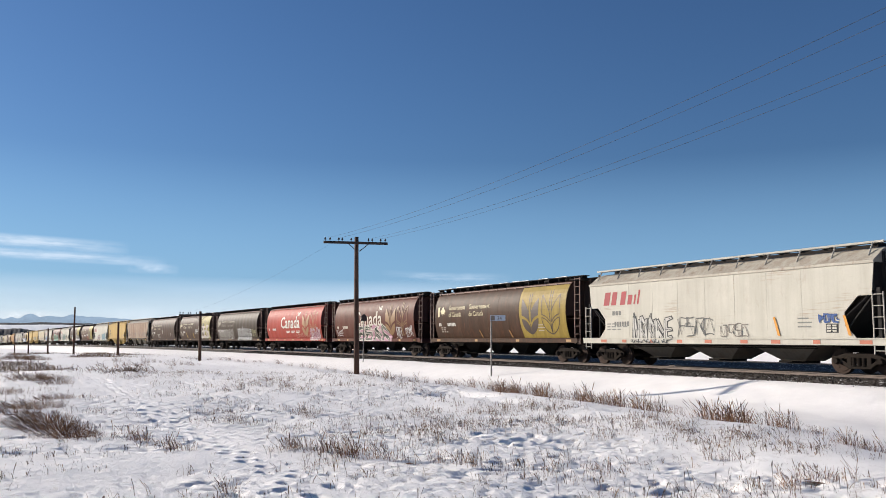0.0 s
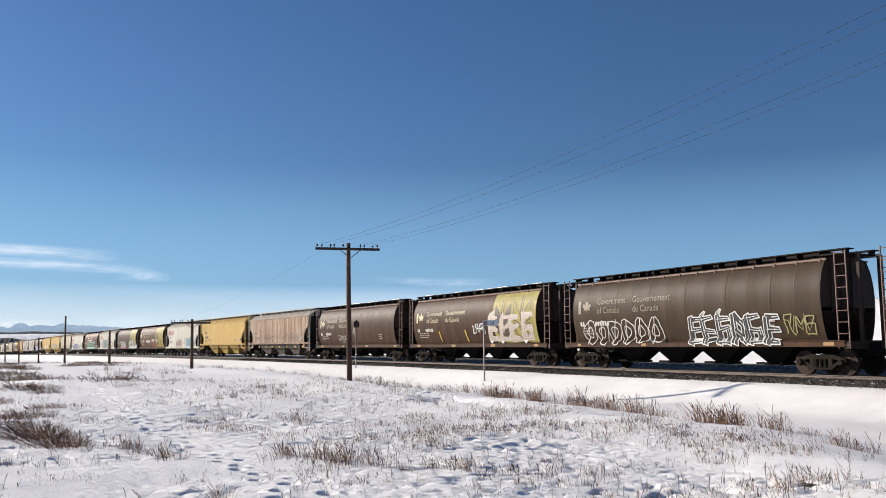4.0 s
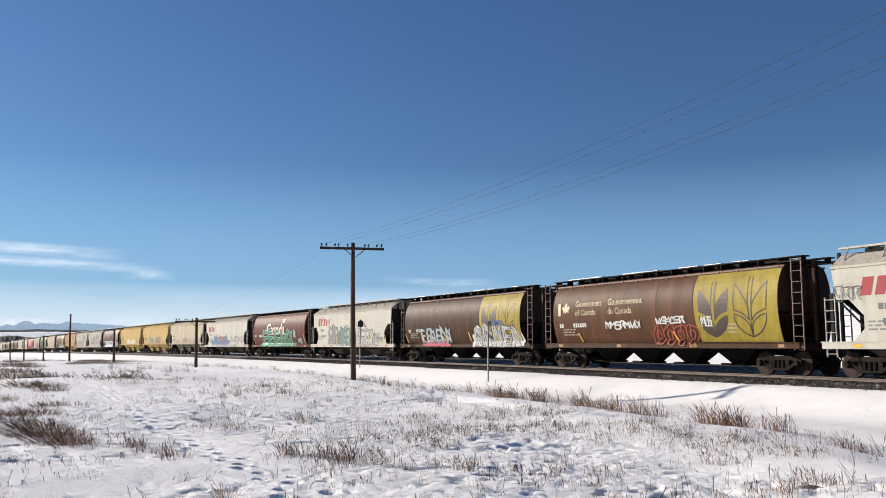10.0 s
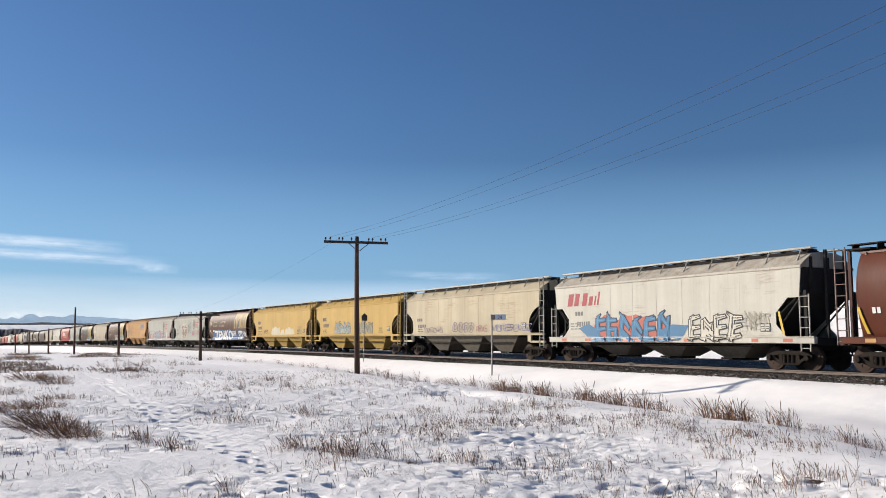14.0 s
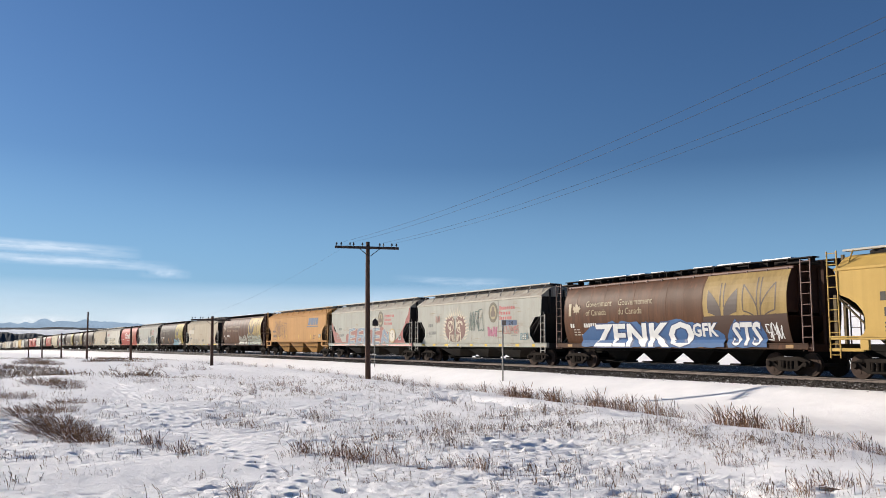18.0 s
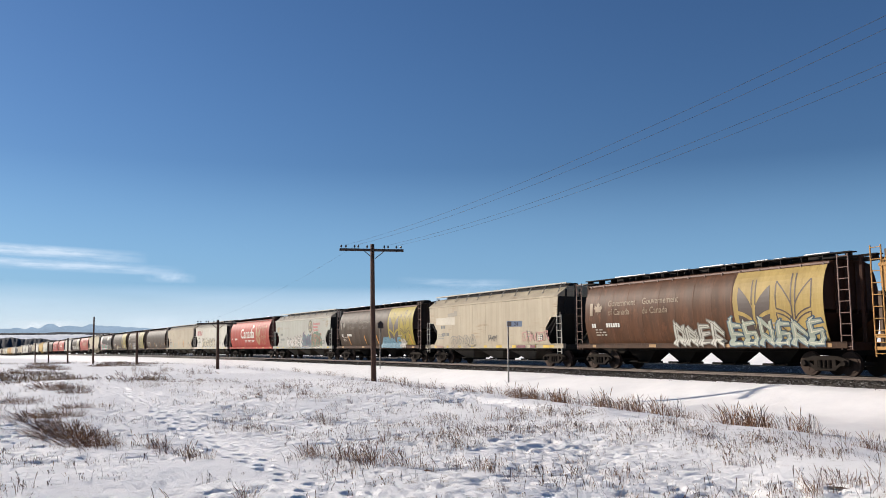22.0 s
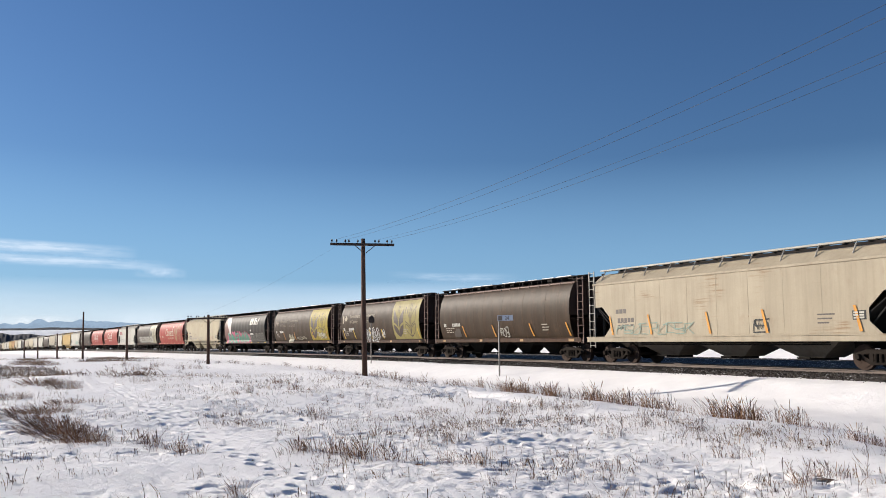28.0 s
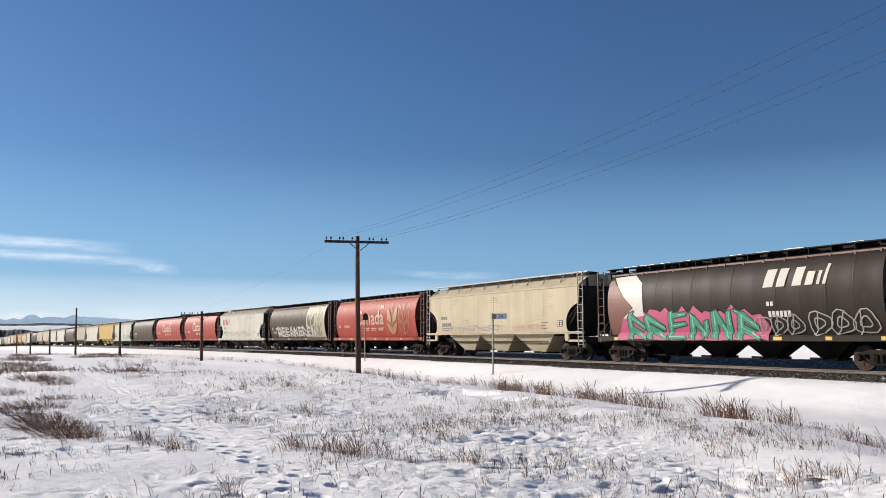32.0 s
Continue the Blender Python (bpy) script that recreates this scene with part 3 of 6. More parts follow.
def flat_rows(kind):
    """The flat-sided three-bay car. kind: hex or round cut-away ends, or deep, a long one with a deep sill."""
    rows, rnd = [], kind == "round"
    right = notch(rnd)
    outline = right + [(-x, z) for x, z in right[::-1]]
    bm = bmesh.new()
    sheet(bm, [(x, -FLAT_W, z) for x, z in outline], 0.03)
    key = kind + "_side"
    keep(key, finish(bm))
    bm = bmesh.new()
    box(bm, -0.015, 0.015, -FLAT_W - 0.005, -FLAT_W + 0.01, 1.58 if rnd else 1.35, 3.84)
    keep(kind + "_seams", finish(bm))
    bm = bmesh.new()
    if rnd:  # a shallow sill, set high, that drops to the end platforms
        box(bm, -8.0, 8.0, -1.6, -1.42, 1.42, 1.54, 0.015)
        box(bm, -8.0, 8.0, -1.64, -1.6, 1.51, 1.55)
        for sx in (-1, 1):
            box(bm, sx * 6.75 - 0.16, sx * 6.75 + 0.16, -1.58, -1.46, 1.05, 1.43, 0.015)
            box(bm, min(sx * 6.8, sx * 8.1), max(sx * 6.8, sx * 8.1), -1.56, -1.44, 1.0, 1.12, 0.01)
    else:
        box(bm, -8.25, 8.25, -1.6, -1.42, 1.05, 1.32, 0.015)
        box(bm, -8.25, 8.25, -1.63, -1.6, 1.28, 1.32)
    keep(kind + "_sill", finish(bm))
    bm = bmesh.new()
    box(bm, -7.78, 7.78, -1.585, -1.5, 3.82, 3.93, 0.02)
    keep(kind + "_eave", finish(bm))
    bm = bmesh.new()
    prof = [(-1.56, 3.92), (-0.95, 4.34), (-0.5, 4.45), (0.5, 4.45), (0.95, 4.34), (1.56, 3.92), (1.4, 3.86), (-1.4, 3.86)]
    loft(bm, [[(x, y, z) for y, z in prof] for x in (-7.75, 7.75)])
    keep(kind + "_roof", finish(bm))
    bm = bmesh.new()
    box(bm, -7.8, 7.8, -0.98, -0.62, 4.57, 4.6)
    box(bm, -7.8, 7.8, -1.0, -0.975, 4.56, 4.63)
    keep(kind + "_board", finish(bm))
    bm = bmesh.new()
    bar(bm, (0, -1.0, 4.56), (0, -1.28, 4.1), 0.03, 6)
    keep("board_support", finish(bm))
    bm = bmesh.new()
    box(bm, -7.2, 7.2, -0.36, 0.36, 4.44, 4.58, 0.02)
    for k in range(15):
        x = -7 + k
        box(bm, x - 0.05, x + 0.05, -0.44, 0.44, 4.56, 4.66, 0.015)
    keep(kind + "_trough", finish(bm))
    bm = bmesh.new()
    sheet(bm, [(7.7, -1.5, 2.9), (7.7, 1.5, 2.9), (7.7, 1.52, 3.88), (7.7, 0.95, 4.32), (7.7, -0.95, 4.32), (7.7, -1.52, 3.88)], 0.03)
    sheet(bm, [(7.7, -1.5, 2.92), (5.6, -1.5, 1.3), (5.6, 1.5, 1.3), (7.7, 1.5, 2.92)], 0.03)
    for sy in (-1.0, 0.0, 1.0):
        box(bm, 7.7, 7.82, sy - 0.05, sy + 0.05, 2.92, 4.25)
    keep(kind + "_end", finish(bm))
    bm = bmesh.new()
    box(bm, 7.78, 7.9, -1.5, -1.38, 1.25, 3.0)
    box(bm, 8.05, 8.15, -0.62, -0.52, 1.25, 4.5)
    bar(bm, (7.8, -1.44, 2.95), (6.2, -1.3, 1.32), 0.04, 6)
    keep(kind + "_post", finish(bm))
    ladder_mesh("short_ladder", 0.75, 2.85, 0.42, 6)
    ladder_mesh("full_ladder", 0.75, 4.55, 0.42, 10)
    ladder = "short_ladder" if kind == "hex" else "full_ladder"
    for a in (0, 180):
        sx = 1 if a == 0 else -1
        rows.append(("side_sheet", key, "body", "", pose(0, 0, 0, 0, 0, a), None))
        rows += [("weld_seam", kind + "_seams", "body", "", pose(-6.4 + 1.6 * k, 0, 0, 0, 0, a), None) for k in range(1, 8)]
        rows.append(("side_sill", kind + "_sill", "sill", "", pose(0, 0, 0, 0, 0, a), None))
        rows.append(("eave", kind + "_eave", "eave", "rust-stained eave", pose(0, 0, 0, 0, 0, a), None))
        rows.append(("end_wall", kind + "_end", "end", "end wall and slope sheet with their shade painted in", pose(0, 0, 0, 0, 0, a), None))
        rows.append(("running_board", kind + "_board", "walk", "pale steel roof walk", pose(0, 0, 0, 0, 0, a), None))
        for k in range(11):
            rows.append(("board_support", "board_support", "trim", "", pose(-7.4 + 1.48 * k, 0, 0) if a == 0 else pose(7.4 - 1.48 * k, 0, 0, 0, 0, 180), None))
        for sy in (-1, 1):
            rows.append(("ladder", ladder, "trim", "corner ladder", pose(sx * 7.85, sy * 1.56, 0), None))
        for m in (1, -1):
            rows.append(("corner_post", kind + ("_post" if m == 1 else "_post_b"), "end", "", pose(0, 0, 0, 0, 0, a), None))
    me = MESHES[kind + "_post"].copy()
    me.transform(Matrix.Diagonal((1, -1, 1, 1)))
    me.flip_normals()
    MESHES[kind + "_post_b"] = me
    rows.append(("roof", kind + "_roof", "roof", "stained sloping roof", pose(0, 0, 0), None))
    rows.append(("hatch_trough", kind + "_trough", "dark", "dark hatch trough", pose(0, 0, 0), None))
    bay_mesh(kind + "_bay", 1.8, 0.55 if rnd else 0.5, 0.96, 0.9 if rnd else 0.6, 1.5 if rnd else 1.3)
    common_parts(rows, 3, 3.6, {"sill": "end", "bay": "bay"}, kind + "_bay")
    return rows


BLUEPRINT = {"cyl": cyl_rows(), "hex": flat_rows("hex"), "round": flat_rows("round"), "deep": flat_rows("deep")}

# The bodies are a little longer than drawn: stretch what stands on the sills.
LONGER = {"cyl": 1.035, "hex": 1.0335, "round": 1.0987, "deep": 1.0987}
BODY_MESHES = {key: LONGER["cyl"] for key in ("barrel", "end_sheet", "eave_rail")}
for kind in ("hex", "round", "deep"):
    for key in ("_side", "_sill", "_eave", "_roof", "_board", "_trough", "_end", "_post", "_post_b", "_bay"):
        BODY_MESHES[kind + key] = LONGER[kind]
for key, k in BODY_MESHES.items():
    MESHES[key].transform(Matrix.Diagonal((k, 1, 1, 1)))
for kind, rows in BLUEPRINT.items():
    for row in rows:
        if row[5] is None and row[0] not in ("truck", "coupler", "end_sill"):
            row[4].translation.x *= LONGER[kind]
        elif row[5] is None and kind in ("round", "deep"):
            row[4].translation.x *= 1.045

# paints; the end colours are darkened to hold the end walls' shade
DARK = plain("dark_roof_steel", (0.022, 0.018, 0.016), 0.8, spec=0.1)
ENDDARK = plain("shaded_end_steel", (0.028, 0.026, 0.025), 0.8, spec=0.1)
PAINTS = {
    "brown": (paint("brown_paint", (0.043, 0.0212, 0.0105), 0.55, 0.5, rusty=(0.12, 0.05, 0.026), wash=0.2), plain("shaded_brown_end", (0.0341, 0.0174, 0.0124), 0.7), "brown"),
    "warmbrown": (paint("rusty_brown_paint", (0.072, 0.033, 0.0165), 0.6, 0.45, rusty=(0.15, 0.062, 0.03), wash=0.28), plain("shaded_rusty_brown_end", (0.038, 0.018, 0.0124), 0.7, spec=0.1), "rusty brown"),
    "greybrown": (paint("grey_brown_paint", (0.043, 0.029, 0.0175), 0.5, 0.5, rusty=(0.1, 0.052, 0.03), wash=0.16), plain("shaded_grey_brown_end", (0.031, 0.0186, 0.0136), 0.7), "grey-brown"),
    "maroon": (paint("maroon_paint", (0.098, 0.028, 0.0155), 0.25, 0.5), plain("shaded_maroon_end", (0.0434, 0.0155, 0.0124), 0.7), "maroon"),
    "red": (paint("red_paint", (0.31, 0.0465, 0.031), 0.06, 0.25), plain("shaded_red_end", (0.0744, 0.0186, 0.0155), 0.7), "red"),
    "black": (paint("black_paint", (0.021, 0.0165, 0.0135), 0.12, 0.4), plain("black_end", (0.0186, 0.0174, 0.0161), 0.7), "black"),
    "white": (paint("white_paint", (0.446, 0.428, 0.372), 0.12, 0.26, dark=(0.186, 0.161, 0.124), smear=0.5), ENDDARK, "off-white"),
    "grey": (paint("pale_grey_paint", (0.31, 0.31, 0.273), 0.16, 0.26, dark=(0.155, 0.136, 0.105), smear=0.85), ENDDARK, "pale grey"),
    "yellow": (paint("yellow_paint", (0.42, 0.278, 0.085), 0.05, 0.24, dark=(0.186, 0.124, 0.0372)), plain("shaded_yellow_end", (0.085, 0.056, 0.02), 0.65), "yellow"),
    "orange": (paint("orange_paint", (0.403, 0.217, 0.0744), 0.1, 0.3, dark=(0.136, 0.0744, 0.031)), plain("shaded_orange_end", (0.075, 0.042, 0.02), 0.65), "orange"),
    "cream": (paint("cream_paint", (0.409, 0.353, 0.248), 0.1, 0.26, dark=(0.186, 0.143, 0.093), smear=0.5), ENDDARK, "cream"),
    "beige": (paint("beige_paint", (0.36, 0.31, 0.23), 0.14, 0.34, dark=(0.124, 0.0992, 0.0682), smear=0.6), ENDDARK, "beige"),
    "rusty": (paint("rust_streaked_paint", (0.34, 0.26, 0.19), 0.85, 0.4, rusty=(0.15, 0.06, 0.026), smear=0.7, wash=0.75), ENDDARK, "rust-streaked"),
}
ROOF_RUST = paint("stained_roof_paint", (0.38, 0.355, 0.3), 0.6, 0.35, dark=(0.12, 0.1, 0.08), rusty=(0.15, 0.08, 0.045), wash=0.3)
EAVE_RUST = paint("rust_stained_white_paint", (0.42, 0.39, 0.33), 0.45, 0.35, dark=(0.16, 0.13, 0.1), rusty=(0.17, 0.085, 0.045))
TRIM_PALE = plain("pale_trim_steel", (0.36, 0.34, 0.3), 0.6)
TRIM_DARK = plain("brown_trim_steel", (0.17, 0.11, 0.09), 0.6)
GRIMY_BAY = paint("grimy_bay_paint", (0.13, 0.115, 0.095), 0.2, 0.6)
COLOURS, WORN = {}, {}


def colour(r, g, b):
    """A worn spray or lettering paint of one colour."""
    key = (r, g, b)
    if key not in COLOURS:
        COLOURS[key] = plain("sprayed_paint", tuple(0.68 * c for c in key), 0.55, 0, 0.18, 5, 0.0)
    return COLOURS[key]


def worn(r, g, b):
    """An old emblem's paint: streaked, dusty and rubbed through to the rust."""
    key = (r, g, b)
    if key not in WORN:
        base = tuple(0.72 * c for c in key)
        WORN[key] = paint("worn_emblem_paint", base, 0.3, 0.45, dark=tuple(0.3 * c for c in base), rusty=(0.1, 0.06, 0.02), wash=0.22)
    return WORN[key]


# ---- poles, signs and wires ----
# x, y, height over ground, with a crossarm
POLES = [(-35.3, 17.2, 6.6, True), (-65.3, 18.2, 3.95, True), (-91.0, 16.9, 3.5, False), (-117.5, 16.3, 6.2, False),
         (-142.0, 16.0, 4.0, False), (-168.0, 15.7, 4.0, False), (-192.0, 15.4, 4.0, False)]
PINS = (-1.44, -1.22, -0.81, -0.64, -0.22, 0.6, 0.78, 1.18, 1.4)
ARM = pose(-0.1, -0.16, 0, 0, 0, -21)  # how a crossarm sits on its pole


def utility_pole(x, y, h, arm):
    base = gz(x, y) - 0.05
    p = tagged(new("utility_pole"), "weathered brown wooden pole with a crossarm of insulators" if arm else "bare weathered wooden pole in the snow", "utility pole", group="poles along the track")
    p.location = (x, y, base)
    bm = bmesh.new()
    r0 = 0.135
    rings = []
    for k in range(9):
        t = k / 8
        r = r0 * (1 - 0.28 * t)
        ox, oy = 0.025 * math.sin(3 * t + x) - 0.08 * t, 0.025 * math.sin(2 * t + y) - 0.12 * t
        rings.append([(ox + r * (1 + 0.03 * math.sin(5 * a + 9 * t)) * math.cos(a), oy + r * math.sin(a), h * t - 0.3 * (1 - t)) for a in [i * math.tau / 14 for i in range(14)]])
    loft(bm, rings)
    part("post", finish(bm, True), WOOD, p)
    if arm:
        z = h - 0.3
        bm = bmesh.new()
        box(bm, 0.12, 0.22, -1.52, 1.52, z - 0.06, z + 0.06, 0.01)
        part("crossarm", finish(bm), DARKWOOD, p, "dark crossarm beam").matrix_basis = ARM
        for sgn in (-1, 1):
            bm = bmesh.new()
            bar(bm, (0.2, 0.12 + sgn * 0.48, z - 0.05), (0.17, 0.12 + sgn * 0.05, z - 0.4), 0.018)
            part("brace", finish(bm), STEEL, p, "thin steel crossarm brace").matrix_basis = ARM
        for y0 in PINS:
            bm = bmesh.new()
            bar(bm, (0.17, y0, z + 0.05), (0.17, y0, z + 0.15), 0.014)
            bar(bm, (0.17, y0, z + 0.12), (0.17, y0, z + 0.17), 0.045, 10, 0.05)
            bar(bm, (0.17, y0, z + 0.17), (0.17, y0, z + 0.23), 0.04, 10, 0.028)
            part("insulator", finish(bm), GLASSY, p, "small dark glass insulator").matrix_basis = ARM
    return p


DARKWOOD = plain("dark_crossarm_wood", (0.05, 0.035, 0.03), 0.85, 0, 0.4, 9, 0.4)
GLASSY = plain("dark_insulator_glass", (0.03, 0.03, 0.035), 0.25)
for row in POLES:
    utility_pole(*row)

WIRE_STEEL = plain("dull_wire", (0.05, 0.046, 0.045), 1.0)


def wires():
    a, b = POLES[0], POLES[1]
    za, zb = gz(a[0], a[1]) + a[2] - 0.12, gz(b[0], b[1]) + b[2] - 0.12
    for y0 in (-1.22, -0.72, 0.72, 1.22):
        # towards the pole beyond the camera's right, and on to the next pole up the line
        for end, sag in (((2.0, 14.6 + y0, 8.7), 0.75), (Vector((b[0], b[1], zb)) + ARM @ Vector((0.17, y0, 0)), 0.35)):
            if sag < 0.5 and y0 != -0.72:
                continue
            cu = bpy.data.curves.new("overhead_wire", "CURVE")
            cu.dimensions, cu.bevel_depth, cu.bevel_resolution = "3D", 0.004 if sag > 0.5 else 0.0025, 1
            sp = cu.splines.new("POLY")
            sp.points.add(24)
            st = Vector((a[0], a[1], za)) + ARM @ Vector((0.17, y0, 0))
            for i, q in enumerate(sp.points):
                k = i / 24
                v = st.lerp(Vector(end), k)
                q.co = (v.x, v.y, v.z - sag * 4 * k * (1 - k), 1)
            cu.materials.append(WIRE_STEEL)
            tagged(new("overhead_wire", cu), "thin sagging overhead wire between poles", "wire", group="overhead wires")


wires()
SIGN_BLUE = plain("blue_grey_sign_sheet", (0.2, 0.25, 0.34), 0.5, 0, 0.15)
SIGN_POST = plain("galvanised_post", (0.2, 0.19, 0.18), 0.55, 0.5)
SIGN_DARK = plain("dark_sign_back", (0.05, 0.04, 0.04), 0.6)


def text_mesh(body, size=1.0, shear=0.0, space=1.0, fat=0.0):
    """Flat letters as mesh data in x (along) and y (up)."""
    cu = bpy.data.curves.new("letters", "FONT")
    cu.body, cu.size, cu.shear, cu.space_character, cu.resolution_u, cu.offset = body, size, shear, space, 2, fat
    ob = bpy.data.objects.new("letters", cu)
    scene.collection.objects.link(ob)
    bpy.context.view_layer.update()
    me = bpy.data.meshes.new_from_object(ob.evaluated_get(bpy.context.evaluated_depsgraph_get()))
    bpy.data.objects.remove(ob)
    return me


def mile_sign():
    x, y = -36.9, 26.0
    s = tagged(new("mile_sign"), "blue-grey mile sign plate on a thin steel post", "sign")
    s.location = (x, y, gz(x, y))
    bm = bmesh.new()
    box(bm, -0.035, 0.035, -0.035, 0.035, -0.3, 3.3, 0.008)
    part("post", finish(bm), SIGN_POST, s)
    turned = pose(0, 0, 0, 0, 0, -70)
    bm = bmesh.new()
    box(bm, 0.04, 0.05, -0.05, 0.95, 2.98, 3.28, 0.004)
    plate = part("plate", finish(bm), SIGN_BLUE, s)
    plate.matrix_basis = turned
    me = text_mesh("24", 0.3)
    for v in me.vertices:
        v.co = Vector((0.056, 0.42 + v.co.x, 3.02 + v.co.y))
    mesh_part("number", me, SIGN_DARK, plate, "dark numerals 24")
    bm = bmesh.new()
    box(bm, 0.052, 0.055, 0.0, 0.26, 3.0, 3.26)
    part("panel", finish(bm), SIGN_DARK, plate, "dark square at the plate's end")


def back_sign():
    x, y = -56.5, 28.0
    s = tagged(new("track_sign"), "dark five-sided track sign on a thin post", "sign")
    s.location = (x, y, gz(x, y))
    bm = bmesh.new()
    box(bm, -0.03, 0.03, -0.03, 0.03, -0.3, 3.4, 0.008)
    part("post", finish(bm), SIGN_POST, s)
    bm = bmesh.new()
    w = 0.24
    sheet(bm, [(0.04, -w, 3.05), (0.04, w, 3.05), (0.04, w, 3.42), (0.04, 0, 3.62), (0.04, -w, 3.42)], 0.012)
    part("plate", finish(bm), SIGN_DARK, s)


mile_sign()
back_sign()

# ---- lettering, emblems and sprayed pieces, laid on the camera's side of a car ----


class Flat:
    """Flat shapes in (x, z), each a hair above the last, to be laid on a car's side."""

    def __init__(self):
        self.bm, self.layer = bmesh.new(), 0.0

    def poly(self, pts):
        self.layer += 0.00004
        self.bm.faces.new([self.bm.verts.new((x, self.layer, z)) for x, z in pts])
        return self

    def rect(self, x0, x1, z0, z1, lean=0.0):
        return self.poly([(x0, z0), (x1, z0), (x1 + lean, z1), (x0 + lean, z1)])

    def oval(self, x, z, rx, rz, n=20):
        return self.poly([(x + rx * math.cos(i * math.tau / n), z + rz * math.sin(i * math.tau / n)) for i in range(n)])

    def line(self, pts, w, round_ends=True):
        """A ribbon of one piece along the points."""
        self.layer += 0.00004
        rows = []
        for i, (x, z) in enumerate(pts):
            (ax, az), (bx, bz) = pts[max(0, i - 1)], pts[min(len(pts) - 1, i + 1)]
            d = math.hypot(bx - ax, bz - az) or 1e-6
            nx, nz = -(bz - az) / d * w / 2, (bx - ax) / d * w / 2
            rows.append((self.bm.verts.new((x - nx, self.layer, z - nz)), self.bm.verts.new((x + nx, self.layer, z + nz))))
        for (a, b), (c, d) in zip(rows, rows[1:]):
            self.bm.faces.new((a, c, d, b))
        return self

    def text(self, body, x, z, size, shear=0.0, width=None, fat=0.0):
        me = text_mesh(body, 1.0, shear, 1.0 + fat, fat)
        xs = [v.co.x for v in me.vertices]
        k = size / 0.7
        kx = k if width is None else width / (max(xs) - min(xs))
        self.layer += 0.0001
        n = len(self.bm.verts)
        self.bm.from_mesh(me)
        self.bm.verts.ensure_lookup_table()
        for v in self.bm.verts[n:]:
            v.co = (x + (v.co.x - min(xs)) * kx, self.layer, z + v.co.y * k)
        bpy.data.meshes.remove(me)
        return self


def lay(flat, name, mat, car, kind, label="", off=0.006):
    """Lay the shapes on the car's side as one part."""
    bm = flat.bm
    if kind == "cyl":
        for z in (1.31, *np.arange(1.45, 4.1, 0.2)):
            bmesh.ops.bisect_plane(bm, geom=bm.verts[:] + bm.edges[:] + bm.faces[:], plane_co=(0, 0, z), plane_no=(0, 0, 1))
    if kind in ("hex", "deep"):
        bmesh.ops.bisect_plane(bm, geom=bm.verts[:] + bm.edges[:] + bm.faces[:], plane_co=(0, 0, 1.335), plane_no=(0, 0, 1))
    for v in bm.verts:
        half = cyl_half(v.co.z) if kind == "cyl" else FLAT_W
        if kind == "cyl":
            half = half + 0.012 if v.co.z > 1.315 else 1.506
        elif v.co.z < 1.33:
            half = 1.635
        v.co.y = -(half + off + v.co.y)
        v.co.z = lift(max(1.6, v.co.z) if kind == "round" else v.co.z)
        v.co.x *= LONGER[kind]
    for f in bm.faces:
        f.normal_update()
        if f.normal.y > 0:
            f.normal_flip()
    return part(name, bm, mat, car, label)


def bars(car, kind, mat, x, z, widths, h=0.2, gap=0.05, name="lettering"):
    f = Flat()
    for w in widths:
        f.rect(x, x + w, z, z + h)
        x += w + gap
    lay(f, name, mat, car, kind, "small stencilled marks")["kind"] = "stuff"


def small_print(car, kind, mat, seed, x=-6.4):
    """Rows of tiny stencilled data that cannot be read."""
    rng = random.Random(seed)
    f = Flat()
    for z in (1.95, 1.82, 1.69):
        u = x
        for k in range(rng.randint(2, 4)):
            w = rng.uniform(0.15, 0.35)
            f.rect(u, u + w, z, z + 0.06)
            u += w + 0.08
    for z in (2.0, 1.85, 1.7):
        f.rect(4.6, 4.6 + rng.uniform(0.4, 0.7), z, z + 0.05)
    lay(f, "stencil", mat, car, kind, "tiny stencilled data lines")["kind"] = "stuff"


def slanted_name(car, kind, mat, x=-6.66, z=2.86, k=1.0):
    """The railway's name as plain slanted blocks."""
    for x0, w, hh in ((0, 0.42, 1), (0.56, 0.36, 1), (1.22, 0.36, 1), (1.74, 0.3, 0.72), (2.18, 0.12, 0.72), (2.42, 0.12, 1.05)):
        lay(Flat().rect(x + x0 * k, x + (x0 + w) * k, z, z + 0.62 * k * hh, 0.15 * k * hh), "name_block", mat, car, kind, "slanted lettering block")


def gov(car, mat, fade=None):
    for words, x, z, w in (("Government", -5.28, 3.09, 2.05), ("of Canada", -5.28, 2.66, 1.62), ("Gouvernement", -2.74, 3.09, 2.42), ("du Canada", -2.74, 2.66, 1.72)):
        lay(Flat().text(words, x, z, 0.3, 0, w), "lettering", mat, car, "cyl", "line of government lettering")
    f = Flat()
    f.rect(-6.75, -6.52, 2.68, 3.3)
    leaf = [(0, -0.3), (0.03, -0.1), (0.26, -0.14), (0.2, -0.02), (0.36, 0.12), (0.28, 0.17), (0.3, 0.28), (0.16, 0.24), (0.1, 0.18), (0.12, 0.4), (0.06, 0.36), (0, 0.48)]
    leaf = leaf + [(-x, z) for x, z in leaf[::-1][1:-1]]
    f.poly([(-6.08 + x, 2.95 + z * 0.8) for x, z in leaf])
    lay(f, "flag_mark", mat, car, "cyl", "flag bar and maple leaf mark")
    numbers(car, "cyl", WHITE_LETTER)


def numbers(car, kind, mat, x=-6.65, z=2.08, h=0.2):
    bars(car, kind, mat, x, z, (0.13, 0.13), h)
    bars(car, kind, mat, x + 1.15, z, (0.13,) * 6, h)


